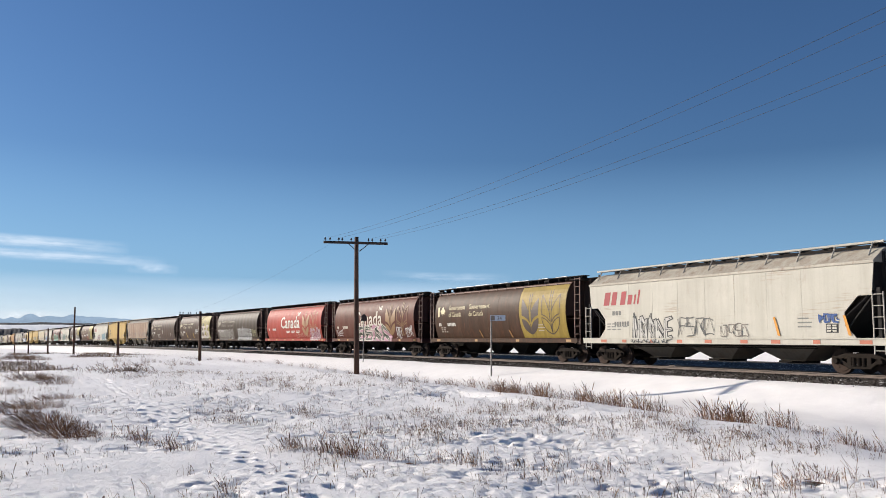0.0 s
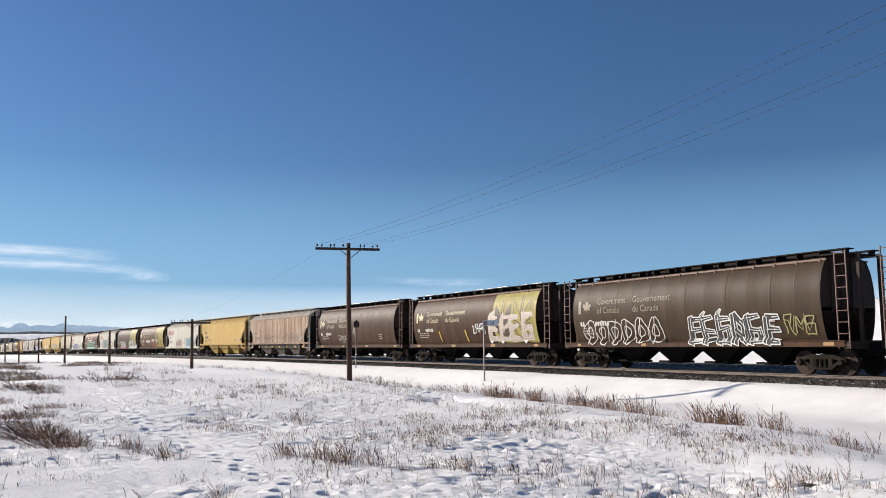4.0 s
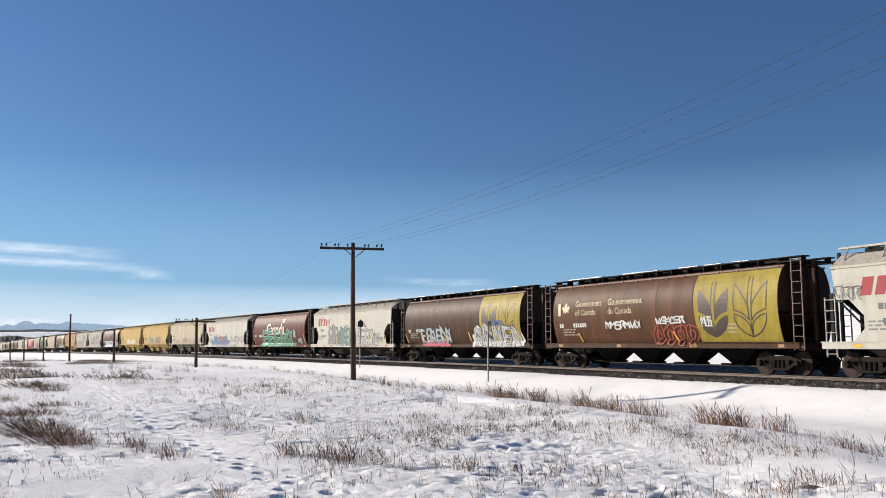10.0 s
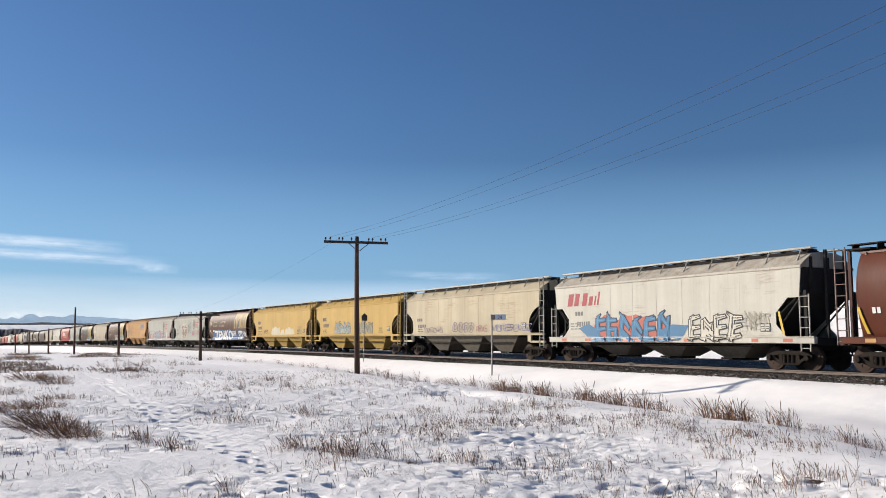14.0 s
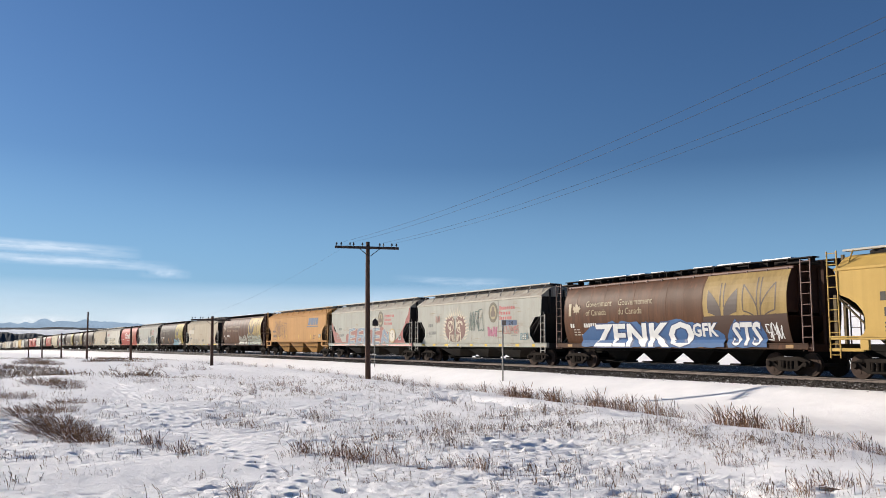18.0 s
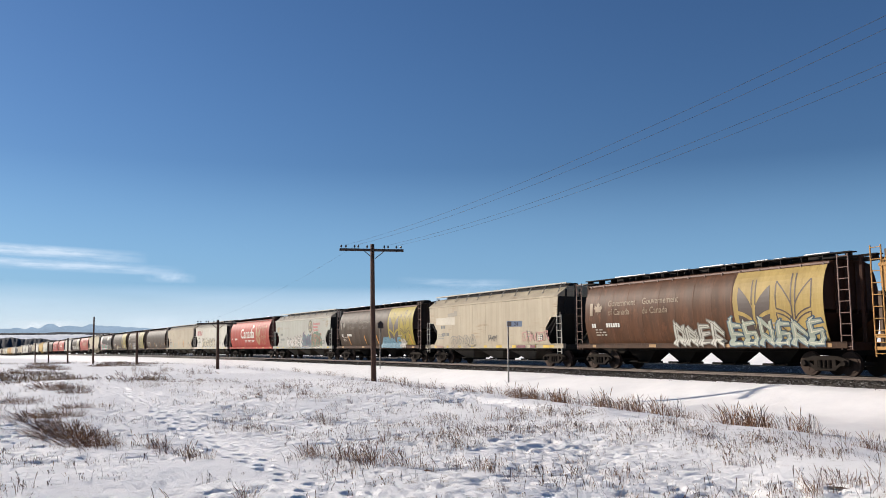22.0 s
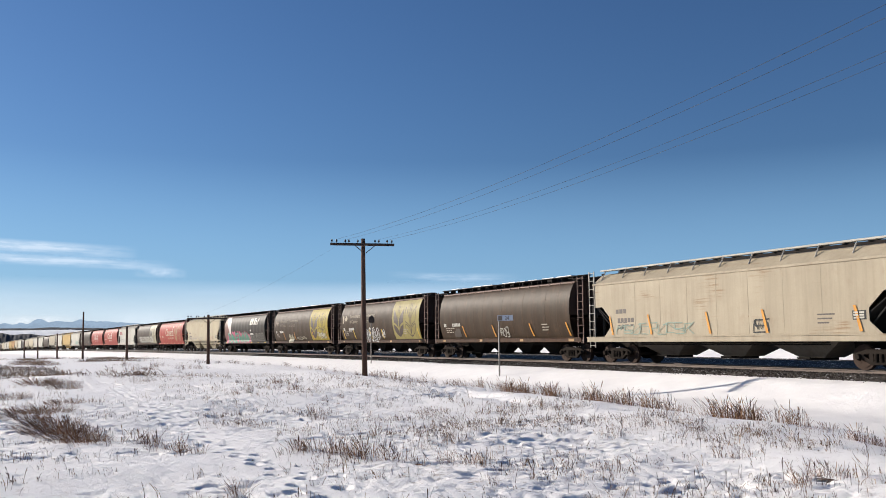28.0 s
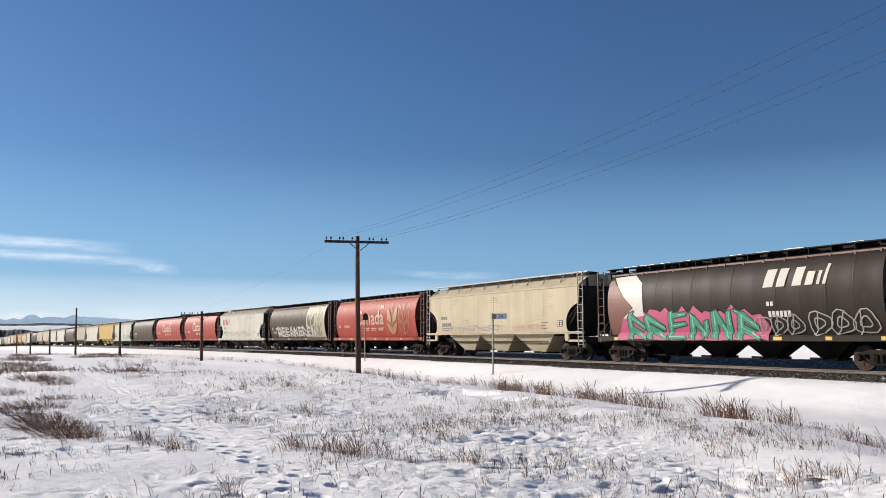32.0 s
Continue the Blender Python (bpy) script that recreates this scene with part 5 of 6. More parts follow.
def train():
    brown_car(-1, words=" with shade-darkened ends")
    c = white_car(0, words=" with line graffiti")
    piece(c, "hex", -4.6, -1.95, 1.1, 2.3, (0.62, 0.6, 0.55), (0.05, 0.05, 0.05), 1, 5)
    tag(c, "hex", -1.6, 0.5, 1.4, 2.2, (0.1, 0.1, 0.1), 2, 4, 0.04)
    tag(c, "hex", 0.85, 2.3, 1.36, 1.9, (0.2, 0.17, 0.15), 3, 4, 0.035)
    tag(c, "hex", 5.55, 6.35, 1.85, 2.2, (0.04, 0.1, 0.3), 4, 4, 0.06)
    drips(c, "hex", ORANGE, (3.7, 6.7), 1.4, 2.1)
    c = brown_car(1, "brown", True, (0.72, 0.62, 0.38), GOLD, " with a gold wheat emblem")
    drips(c, "cyl", (0.4, 0.2, 0.06), (-1.42, 1.85), 1.35, 1.78)
    c = red_car(2, "maroon", (0.3, 0.16, 0.06), (0.7, 0.62, 0.52), words=" with dark graffiti letters")
    piece(c, "cyl", -2.7, 3.3, 1.1, 2.25, (0.03, 0.035, 0.02), (0.75, 0.7, 0.6), 5, 4, (0.5, 0.26, 0.34))
    tag(c, "cyl", 4.4, 5.25, 1.3, 2.15, WHT, 6, 2, 0.05)
    tag(c, "cyl", 5.9, 6.9, 1.45, 2.15, WHT, 7, 4, 0.04)
    tag(c, "cyl", -6.8, -5.5, 1.5, 2.0, WHT, 8, 3, 0.035)
    c = red_car(3, words=" with white bubble graffiti")
    piece(c, "cyl", 4.5, 6.8, 1.12, 2.25, (0.3, 0.03, 0.09), WHT, 9, 3)
    tag(c, "cyl", 0.9, 4.3, 1.4, 1.8, (0.6, 0.35, 0.25), 10, 5, 0.03)
    c = brown_car(4, "greybrown", False, (0.3, 0.25, 0.18), None, " with a white graffiti band")
    outline_piece(c, "cyl", -6.4, -0.9, 1.2, 2.35, (0.75, 0.73, 0.68), 11, 6)
    piece(c, "cyl", 0.6, 5.3, 1.12, 2.4, (0.05, 0.05, 0.05), WHT, 12, 6)
    tag(c, "cyl", 5.6, 6.9, 1.5, 2.3, (0.35, 0.33, 0.15), 13, 3)
    c = brown_car(5, "brown", True, (0.66, 0.58, 0.38), (0.45, 0.38, 0.12), " with pale graffiti")
    piece(c, "cyl", 2.2, 6.8, 1.36, 3.0, (0.62, 0.5, 0.42), (0.75, 0.73, 0.68), 14, 4)
    tag(c, "cyl", 0.6, 2.0, 1.9, 2.5, WHT, 15, 4)
    drips(c, "cyl", SIGN_YEL, (-3.5, -0.2))
    c = brown_car(6, "brown", True, (0.5, 0.42, 0.28), None, " with faded lettering")
    tag(c, "cyl", -2.9, -1.2, 1.4, 2.1, (0.6, 0.58, 0.52), 16, 4, 0.035)
    outline_piece(c, "cyl", 0.1, 0.45, 2.05, 2.6, (0.4, 0.38, 0.32), 17, 1)
    c = long_car(7, "rusty", False, " with faint line graffiti")
    tag(c, "round", -4.3, 0.2, 1.65, 2.4, (0.12, 0.1, 0.09), 18, 8, 0.025)
    tag(c, "round", 0.8, 6.3, 1.65, 2.45, (0.1, 0.09, 0.08), 19, 9, 0.025)
    stripes(c, "round", SIGN_YEL, 8, 7)
    c = long_car(8, "yellow", True, " with black marks")
    tag(c, "round", -7.2, -6.1, 2.8, 3.75, (0.12, 0.09, 0.03), 20, 4, 0.025)
    tag(c, "round", -4.7, -3.65, 1.82, 2.12, (0.12, 0.09, 0.03), 21, 4, 0.025)
    drips(c, "round", (0.45, 0.22, 0.04), (-0.9, 2.2, 6.7), 1.65, 2.2)
    c = white_car(9, words=" with pink and blue graffiti")
    piece(c, "hex", -2.8, 0.2, 1.12, 2.2, (0.55, 0.38, 0.38), (0.06, 0.05, 0.05), 22, 6)
    tag(c, "hex", 1.1, 1.9, 1.5, 2.5, (0.25, 0.32, 0.34), 23, 3, 0.04)
    piece(c, "hex", 2.25, 5.8, 1.1, 2.55, (0.22, 0.4, 0.46), (0.07, 0.17, 0.23), 24, 6, (0.34, 0.47, 0.5))
    tag(c, "hex", 5.4, 6.1, 1.5, 2.4, (0.3, 0.4, 0.42), 25, 2, 0.04)
    tag(c, "hex", -7.7, -6.6, 2.7, 3.3, (0.1, 0.1, 0.1), 26, 3, 0.03)
    c = brown_car(10, "warmbrown", True, (0.66, 0.55, 0.34), YEL, " with a yellow wheat emblem")
    tag(c, "cyl", -2.95, -0.5, 1.95, 2.35, WHT, 27, 7, 0.06)
    tag(c, "cyl", 0.6, 2.35, 2.1, 2.45, WHT, 28, 6, 0.05)
    tag(c, "cyl", 3.3, 3.85, 1.95, 2.4, WHT, 127, 3, 0.05)
    outline_piece(c, "cyl", 0.3, 3.0, 1.2, 2.1, (0.4, 0.08, 0.05), 29, 4)
    drips(c, "cyl", ORANGE, (-5.0, 1.7), 1.35, 1.8)
    c = brown_car(11, "brown", True, None, YEL, " with silver graffiti")
    piece(c, "cyl", -4.85, -0.8, 1.3, 2.4, (0.62, 0.66, 0.63), (0.03, 0.06, 0.08), 30, 6, None, (0.2, 0.3, 0.33))
    cloud_band(c, "cyl", -4.6, -0.8, 1.08, 1.5, (0.5, 0.05, 0.1), 130, off=0.005)
    piece(c, "cyl", 2.2, 7.2, 1.12, 2.4, (0.58, 0.58, 0.56), (0.04, 0.04, 0.04), 31, 5, (0.72, 0.72, 0.7))
    drips(c, "cyl", SIGN_YEL, (-7.0, -4.5, -1.37, 1.66, 4.55, 7.1), 1.38, 2.0)
    c = white_car(12, words=" with teal graffiti")
    piece(c, "hex", -4.3, -2.3, 1.3, 2.8, (0.4, 0.4, 0.36), (0.05, 0.05, 0.05), 33, 3)
    piece(c, "hex", -2.4, 1.4, 1.1, 2.7, (0.22, 0.33, 0.3), (0.07, 0.12, 0.11), 32, 6, (0.3, 0.42, 0.38))
    piece(c, "hex", 1.75, 5.0, 1.1, 2.6, (0.62, 0.6, 0.55), (0.03, 0.03, 0.03), 34, 5)
    tag(c, "hex", 5.2, 5.85, 1.4, 2.2, (0.08, 0.08, 0.08), 134, 3, 0.035)
    drips(c, "hex", SIGN_YEL, (-2.4, 1.4, 4.0, 6.85), 1.4, 2.0)
    c = red_car(13, "maroon", None, (0.85, 0.83, 0.78), words=" with big green graffiti")
    cloud_band(c, "cyl", -5.1, 4.9, 1.08, 1.75, (0.05, 0.2, 0.08), 135, "green sprayed base")
    piece(c, "cyl", -4.7, 3.9, 1.15, 2.75, (0.05, 0.22, 0.08), (0.35, 0.68, 0.72), 35, 5, None, (0.08, 0.3, 0.14))
    patch(c, "cyl", [(-1.3, 2.55), (-0.2, 2.5), (-0.5, 2.95)], (0.6, 0.24, 0.1), "orange sprayed point", 0.032)
    patch(c, "cyl", [(1.1, 2.6), (1.9, 2.5), (1.5, 3.0)], (0.6, 0.24, 0.1), "orange sprayed point", 0.032)
    tag(c, "cyl", 4.4, 4.9, 1.9, 2.65, (0.4, 0.7, 0.75), 36, 2, 0.06)
    tag(c, "cyl", 5.4, 6.35, 1.4, 1.9, (0.4, 0.6, 0.65), 37, 4, 0.06)
    drips(c, "cyl", SIGN_YEL, (-7.0, 7.0), 1.4, 2.3)
    c = white_car(14, words=" with blue and red graffiti")
    patch(c, "hex", [(-5.7, 1.75), (-4.9, 1.95), (-4.0, 1.6), (-4.0, 1.08), (-4.6, 1.08)], (0.05, 0.18, 0.34), "blue sprayed wing", 0.012)
    patch(c, "hex", [(0.3, 1.08), (1.5, 1.2), (2.0, 1.8), (1.0, 1.85), (0.2, 1.6)], (0.05, 0.18, 0.34), "blue sprayed wing", 0.012)
    piece(c, "hex", -4.4, 0.8, 1.08, 2.3, (0.05, 0.2, 0.38), (0.02, 0.03, 0.06), 38, 6, (0.5, 0.12, 0.08), (0.1, 0.3, 0.5))
    piece(c, "hex", 1.95, 4.85, 1.12, 2.25, (0.68, 0.64, 0.54), (0.03, 0.03, 0.03), 39, 4)
    tag(c, "hex", 5.1, 6.3, 1.55, 2.35, (0.42, 0.38, 0.3), 139, 5, 0.03)
    drips(c, "hex", SIGN_YEL, (6.85,), 1.4, 2.25)
    c = long_car(15, "cream", False, " with thin purple tags")
    tag(c, "round", -5.1, -2.6, 1.62, 2.0, (0.22, 0.18, 0.22), 40, 6, 0.035)
    outline_piece(c, "round", -1.4, 1.1, 1.62, 2.25, (0.26, 0.2, 0.24), 41, 4)
    tag(c, "round", 1.4, 2.6, 1.62, 2.1, (0.42, 0.22, 0.2), 42, 4, 0.04)
    tag(c, "round", 3.2, 7.0, 1.65, 2.1, (0.2, 0.2, 0.34), 43, 9, 0.04)
    c = long_car(16, "yellow", True, " with silver-blue graffiti")
    piece(c, "round", -3.6, -0.4, 1.6, 2.6, (0.35, 0.4, 0.36), (0.09, 0.12, 0.14), 44, 5)
    piece(c, "round", 0.6, 3.6, 1.6, 2.6, (0.32, 0.3, 0.2), (0.08, 0.07, 0.05), 45, 4)
    c = long_car(17, "yellow", True, " with painted-over patches")
    for x0, x1, top, seed in ((-2.1, 0.3, 2.5, 146), (0.35, 1.4, 2.2, 147), (1.45, 4.0, 2.35, 148)):
        cloud_band(c, "round", x0, x1, 1.58, top, (0.6, 0.53, 0.36), seed, "pale painted-over patch", name="paint_patch")
    tag(c, "round", -4.3, -3.1, 1.75, 2.2, (0.1, 0.08, 0.05), 46, 4, 0.05)
    tag(c, "round", 4.6, 5.8, 1.7, 2.4, (0.25, 0.22, 0.14), 47, 4, 0.04)
    drips(c, "round", (0.5, 0.22, 0.04), (7.0,), 1.65, 2.6)
    c = brown_car(18, "warmbrown", True, (0.42, 0.33, 0.2), (0.4, 0.28, 0.11), " with big white letters")
    cloud_band(c, "cyl", -5.8, 3.9, 1.08, 2.4, (0.05, 0.13, 0.3), 48, "blue sprayed cloud", 0.02)
    cloud_band(c, "cyl", 4.1, 6.1, 1.08, 2.3, (0.05, 0.13, 0.3), 49, "blue sprayed cloud", 0.02)
    patch(c, "cyl", [(2.84, 1.33), (7.19, 1.33), (7.19, 2.42), (5.6, 2.38), (4.2, 2.42), (2.84, 2.4)], (0.065, 0.028, 0.015), "brown painted-over base", 0.016)
    written(c, "cyl", "ZENKO", -4.8, 2.2, 1.18, 1.0, (0.78, 0.78, 0.76), (0.03, 0.06, 0.16))
    written(c, "cyl", "GFK", 2.15, 3.6, 1.6, 0.52, (0.74, 0.74, 0.72), (0.03, 0.06, 0.16))
    written(c, "cyl", "STS", 4.35, 5.85, 1.25, 0.85, (0.74, 0.74, 0.72), (0.03, 0.06, 0.16))
    tag(c, "cyl", 6.1, 6.9, 1.4, 2.1, WHT, 51, 3, 0.04)
    for k, seed in ((19, 52), (20, 60), (25, 70)):
        c = white_car(k, "grey", False, {19: " with a spiky maroon painting", 20: " with teal and purple graffiti", 25: " with green graffiti"}[k])
        crest(c, "hex")
        if k == 19:
            spiky_painting(c)
            tag(c, "hex", -0.3, 1.5, 2.0, 3.4, (0.07, 0.12, 0.1), 53, 3, 0.05)
            tag(c, "hex", -4.9, -4.3, 2.6, 3.2, (0.4, 0.2, 0.16), 153, 2, 0.04)
            piece(c, "hex", 2.0, 3.0, 1.7, 2.25, (0.5, 0.2, 0.28), (0.42, 0.12, 0.2), 54, 2)
            tag(c, "hex", 3.8, 5.4, 1.85, 2.4, (0.5, 0.16, 0.14), 55, 4, 0.04)
            tag(c, "hex", 5.6, 6.4, 1.5, 1.9, (0.15, 0.25, 0.28), 56, 4, 0.05)
        elif k == 20:
            cloud_band(c, "hex", -4.4, 4.4, 1.08, 2.75, (0.3, 0.1, 0.075), 157, "maroon sprayed cloud")
            patch(c, "hex", [(-7.7, 3.1), (-7.4, 2.95), (-6.9, 2.3), (-6.1, 2.1), (-5.2, 1.4), (-4.4, 1.4), (-4.4, 1.08), (-6.9, 1.08), (-6.9, 1.4), (-7.7, 2.75)], (0.3, 0.1, 0.075), "maroon sprayed corner")
            patch(c, "hex", [(4.2, 1.08), (8.2, 1.08), (8.2, 1.3), (6.9, 1.34), (6.55, 1.75), (6.55, 2.2), (7.1, 2.74), (7.62, 2.75), (7.74, 3.85), (7.55, 3.85), (7.4, 3.4), (7.0, 3.0), (6.8, 2.6), (6.4, 2.25), (6.0, 1.9), (5.5, 1.6), (4.6, 1.4)], (0.3, 0.055, 0.045), "dark red sprayed corner")
            piece(c, "hex", -4.0, 4.2, 1.1, 2.6, (0.2, 0.24, 0.32), (0.6, 0.56, 0.44), 57, 5, None, (0.36, 0.5, 0.54))
            f = Flat()
            f.oval(4.78, 1.85, 0.56, 0.54, 24)
            lay(f, "painted_dial", colour(0.5, 0.36, 0.16), c, "hex", "ochre ring of a painted clock dial", 0.028)
            f = Flat()
            f.oval(4.78, 1.85, 0.46, 0.44, 24)
            dial = lay(f, "dial_face", colour(0.72, 0.66, 0.55), c, "hex", "pale painted clock face", 0.034)
            for k2 in range(12):
                a = k2 * math.tau / 12
                lay(Flat().line([(4.78 + 0.34 * math.cos(a), 1.85 + 0.33 * math.sin(a)), (4.78 + 0.41 * math.cos(a), 1.85 + 0.4 * math.sin(a))], 0.05), "hour_mark", colour(0.1, 0.08, 0.07), c, "hex", "", 0.04)
            for q in ((4.92, 2.05), (4.95, 1.72)):
                lay(Flat().line([(4.78, 1.85), q], 0.045), "dial_pointer", colour(0.06, 0.05, 0.05), c, "hex", "", 0.042)
        else:
            piece(c, "hex", -3.95, 0.6, 1.15, 2.25, (0.68, 0.66, 0.6), (0.07, 0.06, 0.06), 71, 6, None, (0.5, 0.3, 0.26))
            piece(c, "hex", 0.5, 2.9, 1.1, 2.45, (0.05, 0.12, 0.15), (0.12, 0.04, 0.11), 72, 4, (0.1, 0.2, 0.22))
            piece(c, "hex", 2.95, 5.5, 1.1, 2.5, (0.05, 0.13, 0.065), (0.42, 0.14, 0.09), 73, 4, (0.06, 0.12, 0.06))
            patch(c, "hex", [(-7.2, 3.2), (-6.4, 3.3), (-6.5, 2.8), (-7.0, 2.7)], (0.42, 0.32, 0.2), "rusty stain")
    c = long_car(21, "orange", True, " with slanted blue name blocks")
    for x0, w in ((3.38, 0.55), (3.98, 0.68), (4.72, 0.4), (5.2, 0.46)):
        lay(Flat().rect(x0, x0 + w, 2.98, 3.62, 0.16), "name_block", colour(0.09, 0.14, 0.22), c, "round", "slanted blue block lettering")
    lay(Flat().rect(3.05, 5.8, 2.8, 2.88, 0.03), "name_underline", colour(0.09, 0.14, 0.22), c, "round", "blue line under the blocks")
    outline_piece(c, "round", -5.7, -3.5, 1.9, 3.5, (0.25, 0.14, 0.08), 58, 2)
    tag(c, "round", -5.5, -3.7, 2.0, 3.2, (0.3, 0.17, 0.1), 158, 3, 0.03)
    tag(c, "round", -3.3, -2.0, 1.9, 3.4, (0.12, 0.08, 0.06), 59, 2, 0.04)
    drips(c, "round", SIGN_YEL, (-4.4, -2.0, 1.2, 4.2, 6.2), 1.4, 2.1)
    c = brown_car(22, "warmbrown", True, (0.3, 0.21, 0.13), (0.5, 0.36, 0.13), " with pale graffiti letters")
    piece(c, "cyl", -0.8, 2.2, 1.15, 2.15, (0.6, 0.58, 0.5), (0.2, 0.18, 0.15), 61, 4)
    piece(c, "cyl", 2.5, 7.1, 1.12, 2.2, (0.38, 0.42, 0.34), (0.06, 0.1, 0.14), 62, 6, None, (0.7, 0.66, 0.5))
    c = white_car(23, "beige", False, " with a repainted panel")
    patch(c, "hex", [(-6.7, 2.65), (-4.0, 2.6), (-4.0, 3.1), (-5.0, 3.12), (-6.7, 3.1)], (0.56, 0.5, 0.4), "pale repainted panel")
    patch(c, "hex", [(-5.0, 3.14), (-3.7, 3.16), (-3.7, 3.5), (-4.1, 3.5), (-4.1, 3.4), (-5.0, 3.36)], (0.32, 0.28, 0.22), "dull repainted strip")
    outline_piece(c, "hex", -4.5, -1.2, 1.12, 1.9, (0.28, 0.25, 0.21), 63, 4)
    tag(c, "hex", 0.4, 1.3, 1.45, 1.9, (0.1, 0.09, 0.08), 64, 3, 0.04)
    tag(c, "hex", 4.2, 6.9, 1.45, 2.05, (0.5, 0.25, 0.22), 65, 6, 0.05)
    for x0, x1, rgb in ((1.4, 1.8, SIGN_YEL), (3.2, 3.6, SIGN_YEL), (3.7, 4.6, (0.2, 0.05, 0.07)), (5.1, 5.6, (0.2, 0.05, 0.07)), (6.4, 7.0, SIGN_YEL), (-6.5, -5.5, (0.4, 0.24, 0.18))):
        patch(c, "hex", [(x0, 1.09), (x1, 1.09), (x1, 1.24), (x0, 1.24)], rgb, "coloured patch on the sill", 0.008)
    c = brown_car(24, "greybrown", True, (0.14, 0.11, 0.075), YEL, " with sky-blue graffiti")
    piece(c, "cyl", 1.8, 4.9, 1.1, 1.95, (0.16, 0.33, 0.42), (0.08, 0.18, 0.25), 66, 4, (0.18, 0.34, 0.42))
    piece(c, "cyl", 4.9, 5.85, 1.1, 1.75, (0.6, 0.56, 0.5), (0.4, 0.36, 0.3), 67, 2)
    drips(c, "cyl", ORANGE, (-5.0, -1.6, 0.8, 6.8))
    red_car(26, snow=True)
    c = white_car(27, words=" with cream graffiti letters")
    piece(c, "hex", -4.0, 2.6, 1.36, 2.5, (0.66, 0.58, 0.4), (0.04, 0.04, 0.04), 68, 8)
    c = long_car(28, "beige", False, " with orange drips", "deep")
    tag(c, "deep", -6.1, -1.2, 1.4, 1.95, (0.28, 0.38, 0.31), 69, 9, 0.04)
    tag(c, "deep", 1.8, 2.5, 1.42, 1.98, BLK, 74, 1, 0.05)
    drips(c, "deep", ORANGE, (-6.4, -3.8, -0.4, 2.4, 6.2), 1.4, 2.3)
    c = brown_car(29, "greybrown", True, None, None, " with worn paint")
    tag(c, "cyl", 0.3, 1.2, 1.38, 1.95, (0.5, 0.48, 0.42), 75, 3, 0.05)
    cloud_band(c, "cyl", -5.4, -4.5, 1.36, 2.0, (0.09, 0.07, 0.055), 175, "faded grey smudge")
    drips(c, "cyl", ORANGE, (-4.0, -0.4, 3.6, 7.0))
    c = brown_car(30, "greybrown", True, (0.36, 0.3, 0.21), (0.4, 0.34, 0.13), " with white outline graffiti")
    outline_piece(c, "cyl", -2.9, 0.4, 1.12, 2.2, WHT, 76, 5)
    tag(c, "cyl", 0.85, 1.4, 1.4, 2.05, WHT, 77, 2, 0.05)
    drips(c, "cyl", SIGN_YEL, (-6.6, -4.4, -1.2, 1.0, 7.0))
    c = brown_car(31, "greybrown", True, (0.2, 0.15, 0.1), YEL, " with a bright wheat emblem")
    piece(c, "cyl", -2.9, -1.7, 1.1, 1.9, (0.4, 0.37, 0.25), (0.5, 0.47, 0.36), 78, 2)
    tag(c, "cyl", -0.8, 1.65, 1.42, 1.7, (0.5, 0.45, 0.33), 79, 7, 0.04)
    tag(c, "cyl", 5.0, 6.6, 1.42, 2.05, (0.62, 0.6, 0.5), 80, 5, 0.05)
    drips(c, "cyl", ORANGE, (-4.2, -1.2, 3.6, 7.0))
    c = make_car(32, "cyl", "black", True, words=" with green and pink graffiti")
    slanted_name(c, "cyl", colour(0.62, 0.57, 0.5), 2.2, 3.1, 1.1)
    bars(c, "cyl", WHITE_LETTER, 2.35, 2.4, (0.13, 0.13), 0.16)
    bars(c, "cyl", WHITE_LETTER, 2.4, 1.98, (0.13,) * 6, 0.22)
    patch(c, "cyl", [(-6.9, 4.05), (-5.45, 4.1), (-4.85, 3.7), (-4.7, 3.1), (-4.65, 2.2), (-6.1, 2.1), (-5.35, 2.57), (-6.0, 3.1)], (0.7, 0.65, 0.6), "white painted wedge")
    patch(c, "cyl", [(-7.18, 3.9), (-6.9, 3.95), (-6.0, 3.1), (-5.4, 2.55), (-6.1, 2.1), (-6.6, 1.34), (-7.15, 1.34)], (0.2, 0.075, 0.055), "red-brown painted wedge")
    cloud_band(c, "cyl", -6.6, 2.3, 1.08, 2.6, (0.55, 0.1, 0.2), 181, "pink sprayed cloud")
    piece(c, "cyl", -5.95, 1.85, 1.1, 2.35, (0.06, 0.3, 0.2), (0.02, 0.06, 0.04), 81, 6, None, (0.25, 0.6, 0.42))
    outline_piece(c, "cyl", 1.7, 3.9, 1.3, 2.05, (0.32, 0.31, 0.28), 82, 3)
    outline_piece(c, "cyl", 4.15, 6.9, 1.3, 2.15, (0.36, 0.35, 0.31), 83, 3)
    stripes(c, "cyl", SIGN_YEL, 7, 5)
    c = long_car(33, "cream", True, " with thin line tags")
    tag(c, "round", -5.4, 1.0, 1.5, 2.0, (0.3, 0.28, 0.3), 84, 12, 0.04)
    tag(c, "round", 2.0, 5.0, 1.5, 2.0, (0.55, 0.3, 0.2), 85, 6, 0.04)
    red_car(34, "red", TAN, (0.6, 0.42, 0.3), words=" with worn lettering")
    c = brown_car(35, "greybrown", False, None, CREAMY, " with white graffiti")
    piece(c, "cyl", -5.0, 5.0, 1.36, 2.4, (0.7, 0.68, 0.6), (0.2, 0.18, 0.14), 86, 9)
    c = white_car(36)
    tag(c, "hex", -5.0, 4.0, 1.5, 2.1, (0.3, 0.3, 0.28), 87, 9, 0.04)
    red_car(37, "red", None, (0.75, 0.6, 0.5))
    red_car(38, "red", None, (0.7, 0.5, 0.42))
